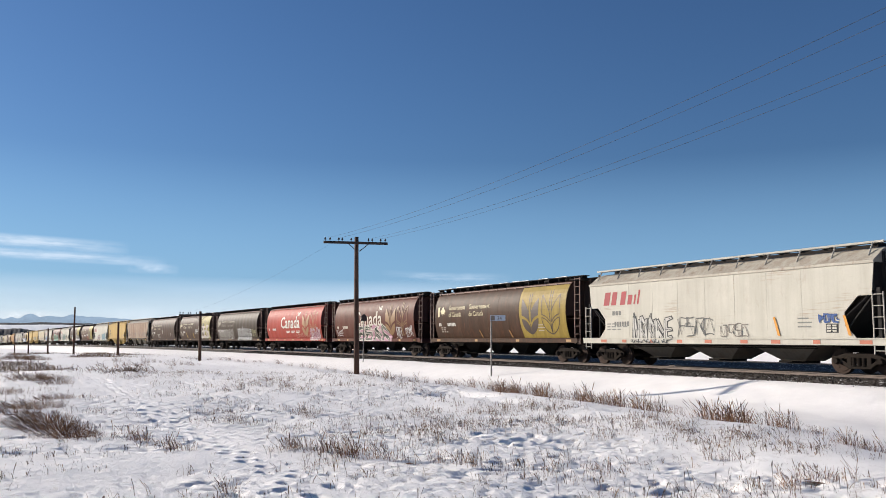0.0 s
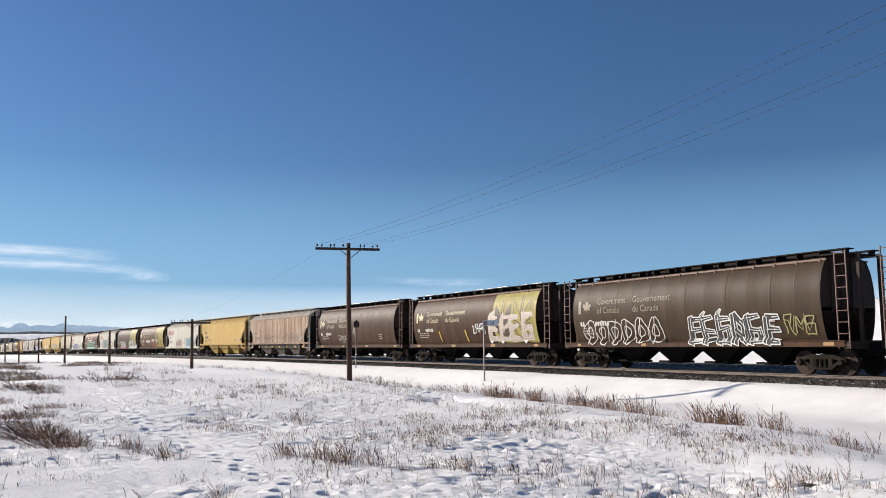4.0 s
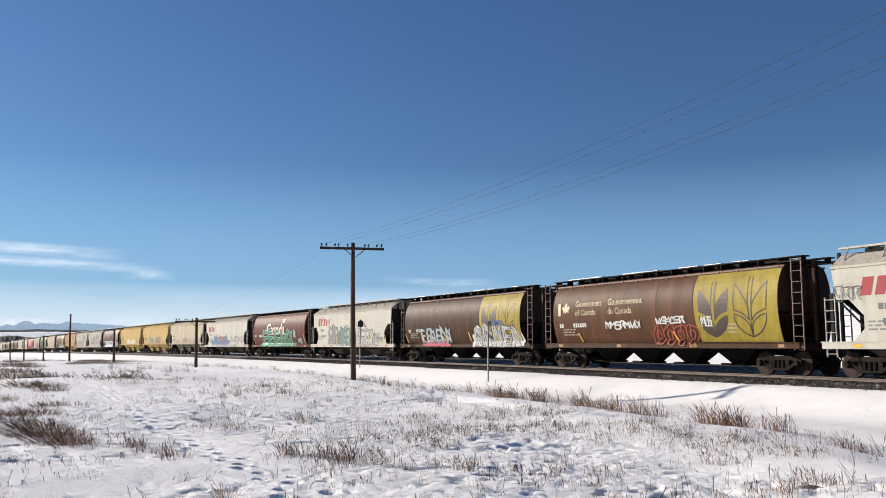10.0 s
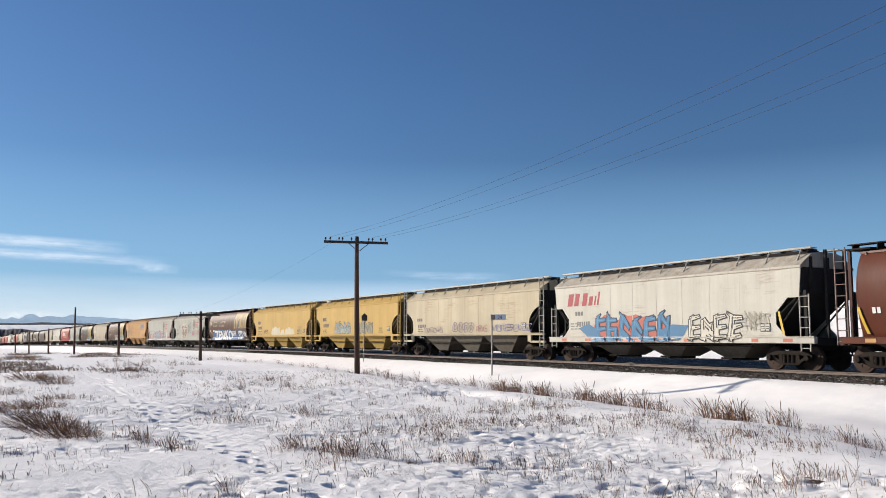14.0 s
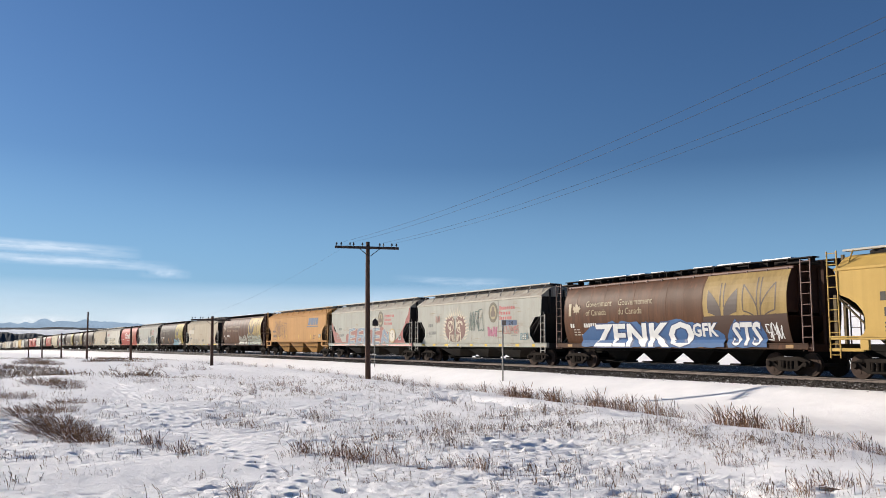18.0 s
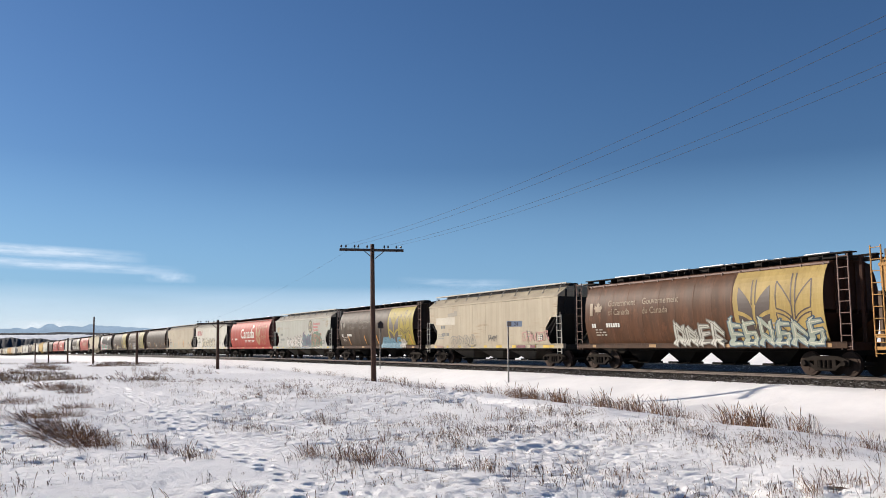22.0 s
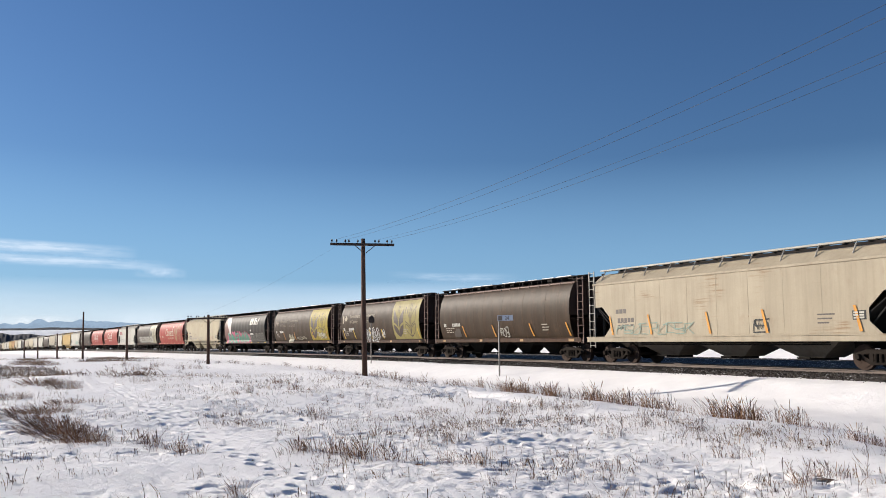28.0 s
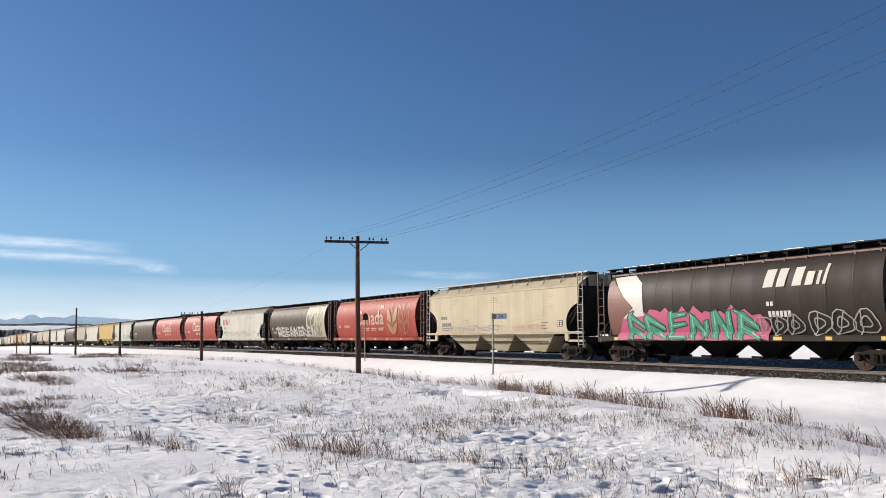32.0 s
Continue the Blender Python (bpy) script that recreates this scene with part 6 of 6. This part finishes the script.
    brown_car(39, "greybrown", False, None, None)
    c = white_car(40, "white", False, " with pale green marks")
    piece(c, "hex", 1.0, 6.0, 1.36, 2.2, (0.35, 0.5, 0.42), (0.3, 0.4, 0.35), 88, 5)
    far = {41: ("round", "yellow"), 42: ("hex", "white"), 43: ("round", "beige"), 44: ("cyl", "greybrown"), 45: ("hex", "white"), 46: ("hex", "white"), 47: ("round", "cream"), 48: ("round", "beige"),
           49: ("cyl", "black"), 50: ("hex", "white"), 51: ("round", "cream"), 52: ("round", "orange"), 53: ("round", "yellow"), 54: ("hex", "white"), 55: ("hex", "white"), 56: ("round", "cream"),
           57: ("cyl", "brown"), 58: ("hex", "white"), 59: ("cyl", "red"), 60: ("round", "beige")}
    for k, (kind, hue) in far.items():
        c = make_car(k, kind, hue, bay_paint=hue in ("yellow", "orange", "cream"))


train()

# ---- far land and clouds ----
AHEAD = radians(57.78)


def bearing(px):
    """The turn to the left from +y of a direction, given as a mark 0..1568 along the skyline."""
    return AHEAD + math.atan((784 - px) / 1460)


def ridge(name, label, category, dist, px0, px1, tops, mat, depth, jag, seed, n=160):
    """A long uneven ridge: tops are (mark, height in metres) between which it runs."""
    bm = bmesh.new()
    rng = np.random.RandomState(seed)
    rings = []
    us = np.linspace(px0, px1, n)
    hs = np.interp(us, [p for p, _ in tops], [h for _, h in tops])
    rough = wavy(us * 1.0, us * 0 + seed * 3.1, 26.0, seed, 5) * jag
    for u, h, r in zip(us, hs, rough):
        a = bearing(u)
        d = Vector((-math.sin(a), math.cos(a), 0))
        top = max(0.5, h + r)
        q = [d * (dist - depth), d * (dist - depth * 0.45), d * (dist - depth * 0.12), d * dist, d * (dist + depth)]
        zs = [-12, top * (0.42 + 0.1 * math.sin(u * 0.31)), top * (0.85 + 0.06 * math.sin(u * 0.77)), top, -12]
        rings.append([(p.x, p.y, z) for p, z in zip(q, zs)])
    loft(bm, rings, False, False)
    return tagged(part(name, finish(bm, True), mat), label, category, kind="structure")




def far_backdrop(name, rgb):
    """Mountains so far off that the blue air's haze is painted in as their own glow, mottled by their snow."""
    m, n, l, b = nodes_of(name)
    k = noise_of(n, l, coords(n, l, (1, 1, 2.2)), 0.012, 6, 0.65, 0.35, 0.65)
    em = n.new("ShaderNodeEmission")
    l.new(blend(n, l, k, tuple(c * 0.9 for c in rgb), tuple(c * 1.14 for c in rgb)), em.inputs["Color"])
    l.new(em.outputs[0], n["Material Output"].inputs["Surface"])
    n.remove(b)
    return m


# emission colour holds the blue haze of the distance
MOUNTAIN = far_backdrop("haze_painted_mountains", (0.215, 0.29, 0.385))
FOREST = plain("dark_far_forest", (0.03, 0.034, 0.042), 0.95, 0, 0.4, 0.05, 0.0)
FARSNOW = plain("far_snowfield", (0.78, 0.8, 0.84), 0.9, 0, 0.12, 0.02, 0.0)
ridge("far_mountains", "snowy mountain range on the skyline, its blue haze painted in", "mountains", 3700, -420, 900,
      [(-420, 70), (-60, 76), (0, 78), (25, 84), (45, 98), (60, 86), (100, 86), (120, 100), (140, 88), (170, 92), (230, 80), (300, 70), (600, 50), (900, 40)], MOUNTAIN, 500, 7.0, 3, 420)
ridge("wooded_hill", "dark wooded hill under the mountains", "hill", 2600, -300, 700, [(-300, 44), (0, 42), (20, 44), (60, 47), (120, 46), (260, 40), (420, 34), (700, 20)], FOREST, 260, 1.6, 8)
ridge("snowy_hill", "open snowy hillside", "hill", 2000, -300, 620, [(-300, 26), (-20, 29), (30, 30), (90, 31), (200, 28), (620, 12)], FARSNOW, 400, 0.8, 12)
ridge("tree_belt", "dark belt of leafless trees", "trees", 760, -400, 78, [(-400, 9), (-20, 9.5), (40, 9), (64, 8), (78, 0.5)], FOREST, 60, 1.0, 15, 240)


def cloud_material(name, strength, stretch, scale, lo, hi, edge, rgb):
    """Glowing see-through sheet for thin ice cloud and painted haze, torn by noise and fading to its edges."""
    m = bpy.data.materials.new(name)
    m.use_nodes = True
    n, l = m.node_tree.nodes, m.node_tree.links
    n.remove(n["Principled BSDF"])
    tc = n.new("ShaderNodeTexCoord")
    sep = n.new("ShaderNodeSeparateXYZ")
    l.new(tc.outputs["Generated"], sep.inputs[0])

    def hump(sock, power):
        a, b, c = n.new("ShaderNodeMath"), n.new("ShaderNodeMath"), n.new("ShaderNodeMath")
        a.operation, b.operation, c.operation = "MULTIPLY", "SINE", "POWER"
        a.inputs[1].default_value = math.pi
        l.new(sock, a.inputs[0])
        l.new(a.outputs[0], b.inputs[0])
        l.new(b.outputs[0], c.inputs[0])
        c.inputs[1].default_value = power
        return c.outputs[0]

    mask = n.new("ShaderNodeMath")
    mask.operation = "MULTIPLY"
    l.new(hump(sep.outputs["X"], edge), mask.inputs[0])
    l.new(hump(sep.outputs["Z"], 1.2), mask.inputs[1])
    torn = noise_of(n, l, coords(n, l, stretch), scale, 7, 0.62, lo, hi)
    both = n.new("ShaderNodeMath")
    both.operation = "MULTIPLY"
    l.new(mask.outputs[0], both.inputs[0])
    l.new(torn, both.inputs[1])
    top = n.new("ShaderNodeMath")
    top.operation = "MULTIPLY"
    top.use_clamp = True
    top.inputs[1].default_value = strength
    l.new(both.outputs[0], top.inputs[0])
    em, tr, mx = n.new("ShaderNodeEmission"), n.new("ShaderNodeBsdfTransparent"), n.new("ShaderNodeMixShader")
    em.inputs["Color"].default_value = (*rgb, 1)
    em.inputs["Strength"].default_value = 0.66
    l.new(top.outputs[0], mx.inputs[0])
    l.new(tr.outputs[0], mx.inputs[1])
    l.new(em.outputs[0], mx.inputs[2])
    l.new(mx.outputs[0], n["Material Output"].inputs["Surface"])
    return m


def cloud(px0, px1, y0, y1, mat, lean=0.0, dist=4150):
    """A sheet of cloud or painted haze far off, bent round the place, between marks and heights over the skyline."""
    a0, a1 = bearing(px0), bearing(px1)
    a = (a0 + a1) / 2
    h = (y1 - y0) / 1460 * dist
    bm = bmesh.new()
    loft(bm, [[(dist * math.sin(k), dist * math.cos(k) - dist, z) for z in (0, h)] for k in np.linspace(a - a0, a - a1, 25)], False, False)
    ob = part("cloud", bm, mat)
    ob.matrix_basis = Matrix.Translation((-math.sin(a) * dist, math.cos(a) * dist, EYE + (612 - y1) / 1460 * dist)) @ pose(0, 0, 0, 0, lean, math.degrees(a))
    return tagged(ob, "thin pale glowing sheet for high cloud and haze", "cloud", group="clouds", kind="structure")


WHITE, BLUISH = (0.86, 0.93, 1.0), (0.32, 0.6, 0.95)
STREAK = cloud_material("streak_cloud", 1.5, (0.0022, 0, 0.018), 1.0, 0.36, 0.62, 0.7, WHITE)
STREAK_THIN = cloud_material("thin_streak_cloud", 0.8, (0.003, 0, 0.022), 1.0, 0.4, 0.65, 0.8, WHITE)
VEIL = cloud_material("cloud_veil", 1.0, (0.0006, 0, 0.006), 1.0, 0.25, 0.7, 0.25, (0.7, 0.85, 1.0))
HAZE = cloud_material("painted_sky_haze", 0.58, (0.0003, 0, 0.0008), 1.0, -1.6, 0.9, 0.12, BLUISH)
PUFF = cloud_material("puff_cloud", 1.3, (0.007, 0, 0.012), 1.0, 0.36, 0.6, 1.0, WHITE)
cloud(-300, 215, 446, 471, STREAK, 1.5)
cloud(-260, 285, 470, 490, STREAK, 1.2, 4140)
cloud(205, 305, 486, 505, PUFF, 0.5, 4130)
cloud(660, 900, 490, 512, STREAK_THIN, 1.5, 4120)
cloud(-1500, 4200, 505, 575, VEIL, 0, 4080)
cloud(-1500, 4200, 540, 650, VEIL, 0, 4070)
# the next two glowing sheets paint haze into the lower sky
cloud(-1500, 4200, 290, 780, HAZE, 0, 4060)
PALE = cloud_material("painted_horizon_haze", 1.0, (0.0003, 0, 0.0008), 1.0, -1.6, 0.9, 0.12, (0.8, 0.9, 0.97))
cloud(-1500, 4200, 506, 714, PALE, 0, 4055)
cloud(150, 300, 556, 596, PUFF, 0, 4060)
cloud(-60, 130, 566, 600, PUFF, 0, 4050)

# ---- dry grass ----


def grass_material(name, light, mid, dark):
    m, n, l, b = nodes_of(name)
    geo, ramp = n.new("ShaderNodeNewGeometry"), n.new("ShaderNodeValToRGB")
    l.new(geo.outputs["Random Per Island"], ramp.inputs[0])
    ramp.color_ramp.elements[0].color, ramp.color_ramp.elements[1].color = (*dark, 1), (*light, 1)
    e = ramp.color_ramp.elements.new(0.55)
    e.color = (*mid, 1)
    l.new(ramp.outputs[0], b.inputs["Base Color"])
    b.inputs["Roughness"].default_value = 0.8
    b.inputs["Specular IOR Level"].default_value = 0.2
    return m


STUBBLE = grass_material("pale_dry_grass", (0.36, 0.24, 0.14), (0.17, 0.1, 0.06), (0.055, 0.034, 0.024))
REED = grass_material("brown_dry_grass", (0.4, 0.24, 0.13), (0.2, 0.1, 0.055), (0.06, 0.033, 0.022))


def blades(base, height, lean, width, seed, head=0.0):
    """Arrays for many grass stems: each a bent, tapering strip, some with a seed head. base: n x 3."""
    rng = np.random.RandomState(seed)
    n = len(base)
    ang = rng.rand(n) * math.tau
    side = np.stack([np.cos(ang), np.sin(ang), 0 * ang], -1) * width[:, None] / 2
    mid = base + lean * 0.35 + np.stack([0 * height, 0 * height, height * 0.55], -1)
    tip = base + lean + np.stack([0 * height, 0 * height, height], -1)
    k = (0.8 + head * rng.rand(n) * 1.4)[:, None]
    verts = np.stack([base - side, base + side, mid - side * 0.8, mid + side * 0.8, mid * 0.25 + tip * 0.75 - side * k, mid * 0.25 + tip * 0.75 + side * k, tip], 1).reshape(-1, 3)
    o = np.arange(n)[:, None] * 7
    quads = np.concatenate([o + [0, 1, 3, 2], o + [2, 3, 5, 4]], 0)
    tris = o + [4, 5, 6]
    return verts, quads, tris


def grass_mesh(name, sets):
    vv, qq, tt, at = [], [], [], 0
    for v, q, t in sets:
        vv.append(v), qq.append(q + at), tt.append(t + at)
        at += len(v)
    v, q, t = np.concatenate(vv), np.concatenate(qq), np.concatenate(tt)
    me = bpy.data.meshes.new(name)
    me.vertices.add(len(v))
    me.vertices.foreach_set("co", v.ravel())
    me.loops.add(q.size + t.size)
    me.loops.foreach_set("vertex_index", np.concatenate([q.ravel(), t.ravel()]))
    me.polygons.add(len(q) + len(t))
    me.polygons.foreach_set("loop_start", np.concatenate([np.arange(len(q)) * 4, len(q) * 4 + np.arange(len(t)) * 3]))
    me.update()
    return me


LEFTWARD = np.array((-0.53, -0.85, 0.0))  # the way the wind has bent the stems


def bent(h, rng, lean, loose):
    """Lean vectors for stems of heights h."""
    n = len(h)
    return LEFTWARD * (h * (lean + loose * rng.randn(n)))[:, None] + np.stack([h * loose * rng.randn(n), h * loose * rng.randn(n), 0 * h], -1)


def tufts(x, y, count, spread, low, high, thick, seed, rng):
    """Small tufts of stems at the places x, y."""
    m = rng.randint(count[0], count[1] + 1, len(x))
    size = 0.6 + 0.7 * rng.rand(len(x))
    big, x, y = np.repeat(size, m), np.repeat(x, m), np.repeat(y, m)
    x, y = x + rng.randn(len(x)) * spread * big, y + rng.randn(len(x)) * spread * big
    h = (low + (high - low) * rng.rand(len(x)) ** 1.6) * big
    base = np.stack([x, y, ground_height(x, y) - 0.015], -1)
    return blades(base, h, bent(h, rng, 0.12, 0.22), thick * (0.6 + 0.8 * rng.rand(len(x))), seed, 1.0)


def stubble():
    """Thin dry stems all over the near field and in bands farther off."""
    rng = np.random.RandomState(21)
    sets = []
    for n, reach, count, spread, low, high, thick, dense in ((19000, 15, (2, 6), 0.035, 0.02, 0.13, 0.0042, 1.0), (21000, 38, (2, 6), 0.06, 0.03, 0.17, 0.0065, 1.0), (5000, 22, (1, 3), 0.03, 0.1, 0.26, 0.0045, 0.7)):
        far = 4.5 + reach * rng.rand(n) ** 0.62
        side = (rng.rand(n) - 0.5) * 1.3 * far
        x, y = -0.846 * far + 0.533 * side, 0.533 * far + 0.846 * side
        clump = fade(-0.35, 0.5, wavy(x, y, 0.8, 71, 2))
        keep_p = dense * clump * stubble_field(x, y) * fade(0.2, -1.4, y - np.interp(x, RIDGE_X, RIDGE_Y))
        ok = rng.rand(n) < keep_p
        sets.append(tufts(x[ok], y[ok], count, spread, low, high, thick, n, rng))
    # far bands, thinner with distance
    n = 170000
    x, y = -38 - rng.rand(n) ** 1.4 * 130, rng.rand(n) * 23 - 1
    band = fade(0.0, 0.7, wavy(x * 0.5, y * 1.3, 6.0, 91, 4)) * (0.25 + 0.75 * fade(-0.2, 0.5, wavy(x, y, 0.8, 95, 2)))
    ok = rng.rand(n) < band * np.where(line_distance(x, y) < -4.5 - 1.5 * wavy(x, y, 5.0, 97, 2), 1, 0) * (1 - 0.9 * np.exp(-(((y - np.interp(x, TRAIL_X, TRAIL_Y)) / 1.0) ** 2)))
    x, y = x[ok], y[ok]
    h = (0.05 + 0.3 * rng.rand(len(x)) ** 2) * (0.6 + 0.5 * fade(-0.6, 0.6, wavy(x, y, 4.0, 99, 2)))
    base = np.stack([x, y, ground_height(x, y) - 0.03], -1)
    lean = bent(h, rng, 0.25, 0.5)
    sets.append(blades(base, h, lean, 0.012 + 0.03 * rng.rand(len(x)), 2, 0.5))
    me = grass_mesh("dry_grass", sets)
    me.materials.append(STUBBLE)
    tagged(new("dry_grass", me), "sparse dry tan grass stems sticking out of snow", "grass", kind="stuff")


stubble()


def clump_mesh(seed, n, spread, tall, thick=0.0085, bend=0.16):
    rng = np.random.RandomState(seed)
    r, a = spread * np.sqrt(rng.rand(n)), rng.rand(n) * math.tau
    base = np.stack([r * np.cos(a) * 1.25, r * np.sin(a), 0 * r - 0.06], -1)
    h = tall * (0.35 + 0.65 * rng.rand(n)) * (1 - 0.4 * (r / spread) ** 2)
    lean = bent(h, rng, bend, 0.2) + base * (0.35, 0.35, 0.0)
    me = grass_mesh("grass_clump", [blades(base, h, lean, thick * (0.6 + 0.8 * rng.rand(n)), seed, 1.0)])
    me.materials.append(REED)
    # the root crown under the snow that holds the stems together
    bm = bmesh.new()
    bm.from_mesh(me)
    ring = [bm.verts.new((1.3 * spread * math.cos(q * 0.5236), 1.05 * spread * math.sin(q * 0.5236), -0.055)) for q in range(12)]
    bm.faces.new(ring)
    bm.to_mesh(me)
    bm.free()
    return me


CLUMPS = [clump_mesh(s, n, r, h) for s, n, r, h in ((1, 34, 0.2, 0.6), (2, 44, 0.28, 0.62), (3, 26, 0.22, 0.5), (4, 52, 0.36, 0.58), (5, 15, 0.16, 0.66), (6, 22, 0.26, 0.45))]
BUSHES = [clump_mesh(s, 420, 0.75, 0.42, 0.008, 0.45) for s in (7, 8, 9)]


def clump_at(x, y, k, size=1.0, bush=False):
    me = BUSHES[k % 3] if bush else CLUMPS[k % 6]
    ob = new("grass_clump", me)
    ob.matrix_basis = Matrix.Translation((x, y, gz(x, y))) @ pose(0, 0, 0, 0, 0, (k * 67) % 70 - 35) @ Matrix.Diagonal((size, size, size, 1))
    tagged(ob, "dense mound of dry brown grass in snow" if bush else "clump of tall dry reddish-brown grass in snow", "grass clump", group="grass clumps")


def clumps():
    rng = random.Random(12)
    k = 0
    # along the bank's edge, in broken groups
    for x0, x1, n, size, off in ((-66, -50, 9, 0.8, -0.6), (-50, -40, 9, 0.7, 0.0), (-39, -32.5, 6, 0.65, 0.2), (-32.5, -26, 14, 0.8, 0.1), (-27, -21, 12, 0.85, 0.9), (-21.5, -17.6, 24, 0.9, 0.0),
                                 (-16.9, -13.3, 25, 0.9, 0.0), (-13.2, -11.2, 6, 0.55, 0.1), (-10.9, -10.0, 12, 0.9, -0.1), (-9.6, -9.1, 5, 0.75, 0.15), (-8.9, -8.2, 3, 0.5, 0.1), (-7.7, -6.7, 6, 0.55, 0.0)):
        for i in range(n):
            x = x0 + (x1 - x0) * (i + rng.random()) / n
            clump_at(x, float(np.interp(x, RIDGE_X, RIDGE_Y)) + off + rng.uniform(-0.3, 0.3), k, size * rng.uniform(0.6, 1.1))
            k += 1
    # out in the field
    for x, y, n, rx, ry, size in ((-11.7, 4.6, 5, 0.25, 0.25, 0.55), (-11.3, 5.0, 5, 0.3, 0.2, 0.6), (-10.7, 5.2, 6, 0.3, 0.2, 0.6), (-10.1, 5.4, 3, 0.25, 0.15, 0.5), (-14.2, 3.05, 4, 0.4, 0.2, 0.55), (-13.3, 3.15, 5, 0.4, 0.2, 0.55), (-12.5, 3.2, 3, 0.3, 0.2, 0.5),
                                  (-9.4, 6.0, 3, 0.4, 0.3, 0.4), (-8.5, 6.2, 3, 0.4, 0.3, 0.4), (-6.0, 8.0, 3, 0.25, 0.3, 0.5), (-5.7, 8.6, 3, 0.3, 0.3, 0.45), (-7.4, 9.5, 3, 0.6, 0.4, 0.4), (-9.2, 2.9, 2, 0.3, 0.2, 0.35), (-26.3, 8.4, 4, 0.5, 0.4, 0.7),
                                  (-28.9, 9.2, 7, 2.5, 1.5, 0.6), (-31.5, 11.8, 6, 2, 1.5, 0.6), (-24, 9.5, 5, 2, 2, 0.5), (-46, 10, 14, 7, 1.6, 0.8), (-57, 12.5, 16, 8, 1.5, 0.8), (-20, 9.5, 5, 3, 2, 0.45), (-15, 8.5, 5, 2, 2, 0.4)):
        for i in range(n):
            clump_at(x + rng.uniform(-1, 1) * rx, y + rng.uniform(-1, 1) * ry, k, size * rng.uniform(0.6, 1.2))
            k += 1
    for x, y, size in ((-17.4, 1.95, 0.8), (-16.6, 2.05, 0.75), (-15.8, 2.15, 0.6), (-18.7, 2.1, 0.7), (-15.0, 2.25, 0.5), (-21.6, 2.3, 0.75), (-20.3, 1.7, 0.7), (-24.3, 3.0, 0.6), (-35.6, 3.5, 1.0), (-34.9, 4.1, 0.9), (-32.6, 4.0, 0.7), (-28.5, 2.0, 0.7), (-69, 7.0, 1.2), (-72, 6.0, 1.4), (-78, 7.1, 1.4)):
        clump_at(x, y, k, size, True)
        k += 1


clumps()

# ---- what moves ----
# Couplings between the cars, metres up the line when the ninth second ends.
COUPLINGS = [-180.29, -162.19, -145.35, -127.33, -109.01, -90.97, -72.54, -54.42, -36.32, -17.41, 0.64, 18.32, 36.32, 54.67, 72.05, 89.85, 107.7, 125.72, 144.33, 162.47,
             180.59, 197.88, 215.01, 233.38, 251.6, 269.44, 287.75, 305.04, 322.75, 340.01, 358.01, 376.03, 394.19, 412.19, 430.44, 448.98, 466.45, 484.42, 502.01, 519.4,
             537.09, 554.76, 572.37, 589.89, 607.32, 624.82, 642.28, 659.7, 677.19, 694.74, 712.4, 730.16, 747.96, 765.86, 783.84, 801.87, 819.97, 838.15, 856.35, 874.25,
             892.12, 909.99, 927.97]


def travelled(t):
    """Metres that the train has run since the ninth second; it gains a little speed."""
    k = t - 9
    return 17.8713 * k + 0.01148 * k * k -0.0000844 * k ** 3


def motions():
    for k, root in CAR_ROOTS.items():
        middle = (COUPLINGS[k + 1] + COUPLINGS[k + 2]) / 2 - 0.15
        rows = []
        for t in [i * 0.5 for i in range(65)]:
            s = middle - travelled(t)
            a, b = rail_line(s + 6.6)[0], rail_line(s - 6.6)[0]
            m, d = (a + b) / 2, b - a
            rows.append((t, pose(m.x, m.y, RAIL + m.z, 0, -math.degrees(math.atan2(d.z, 13.2)), math.degrees(math.atan2(d.y, d.x)))))
        walk(root, rows)
        # the wheels roll while the car is near enough to see them turn
        seen = [i for i in range(961) if -34 < middle - travelled(i / 30) < 48]
        if len(seen) > 2:
            for ob in WHEELSETS[k]:
                home = ob.matrix_basis.copy()
                turns = [(i / 30, home @ pose(0, 0, 0, 0, math.degrees(travelled(i / 30) / 0.46), 0)) for i in seen]
                if turns[0][0] > 0:
                    turns.insert(0, (0, turns[0][1]))
                if turns[-1][0] < 32:
                    turns.append((32, turns[-1][1]))
                walk(ob, turns)


motions()
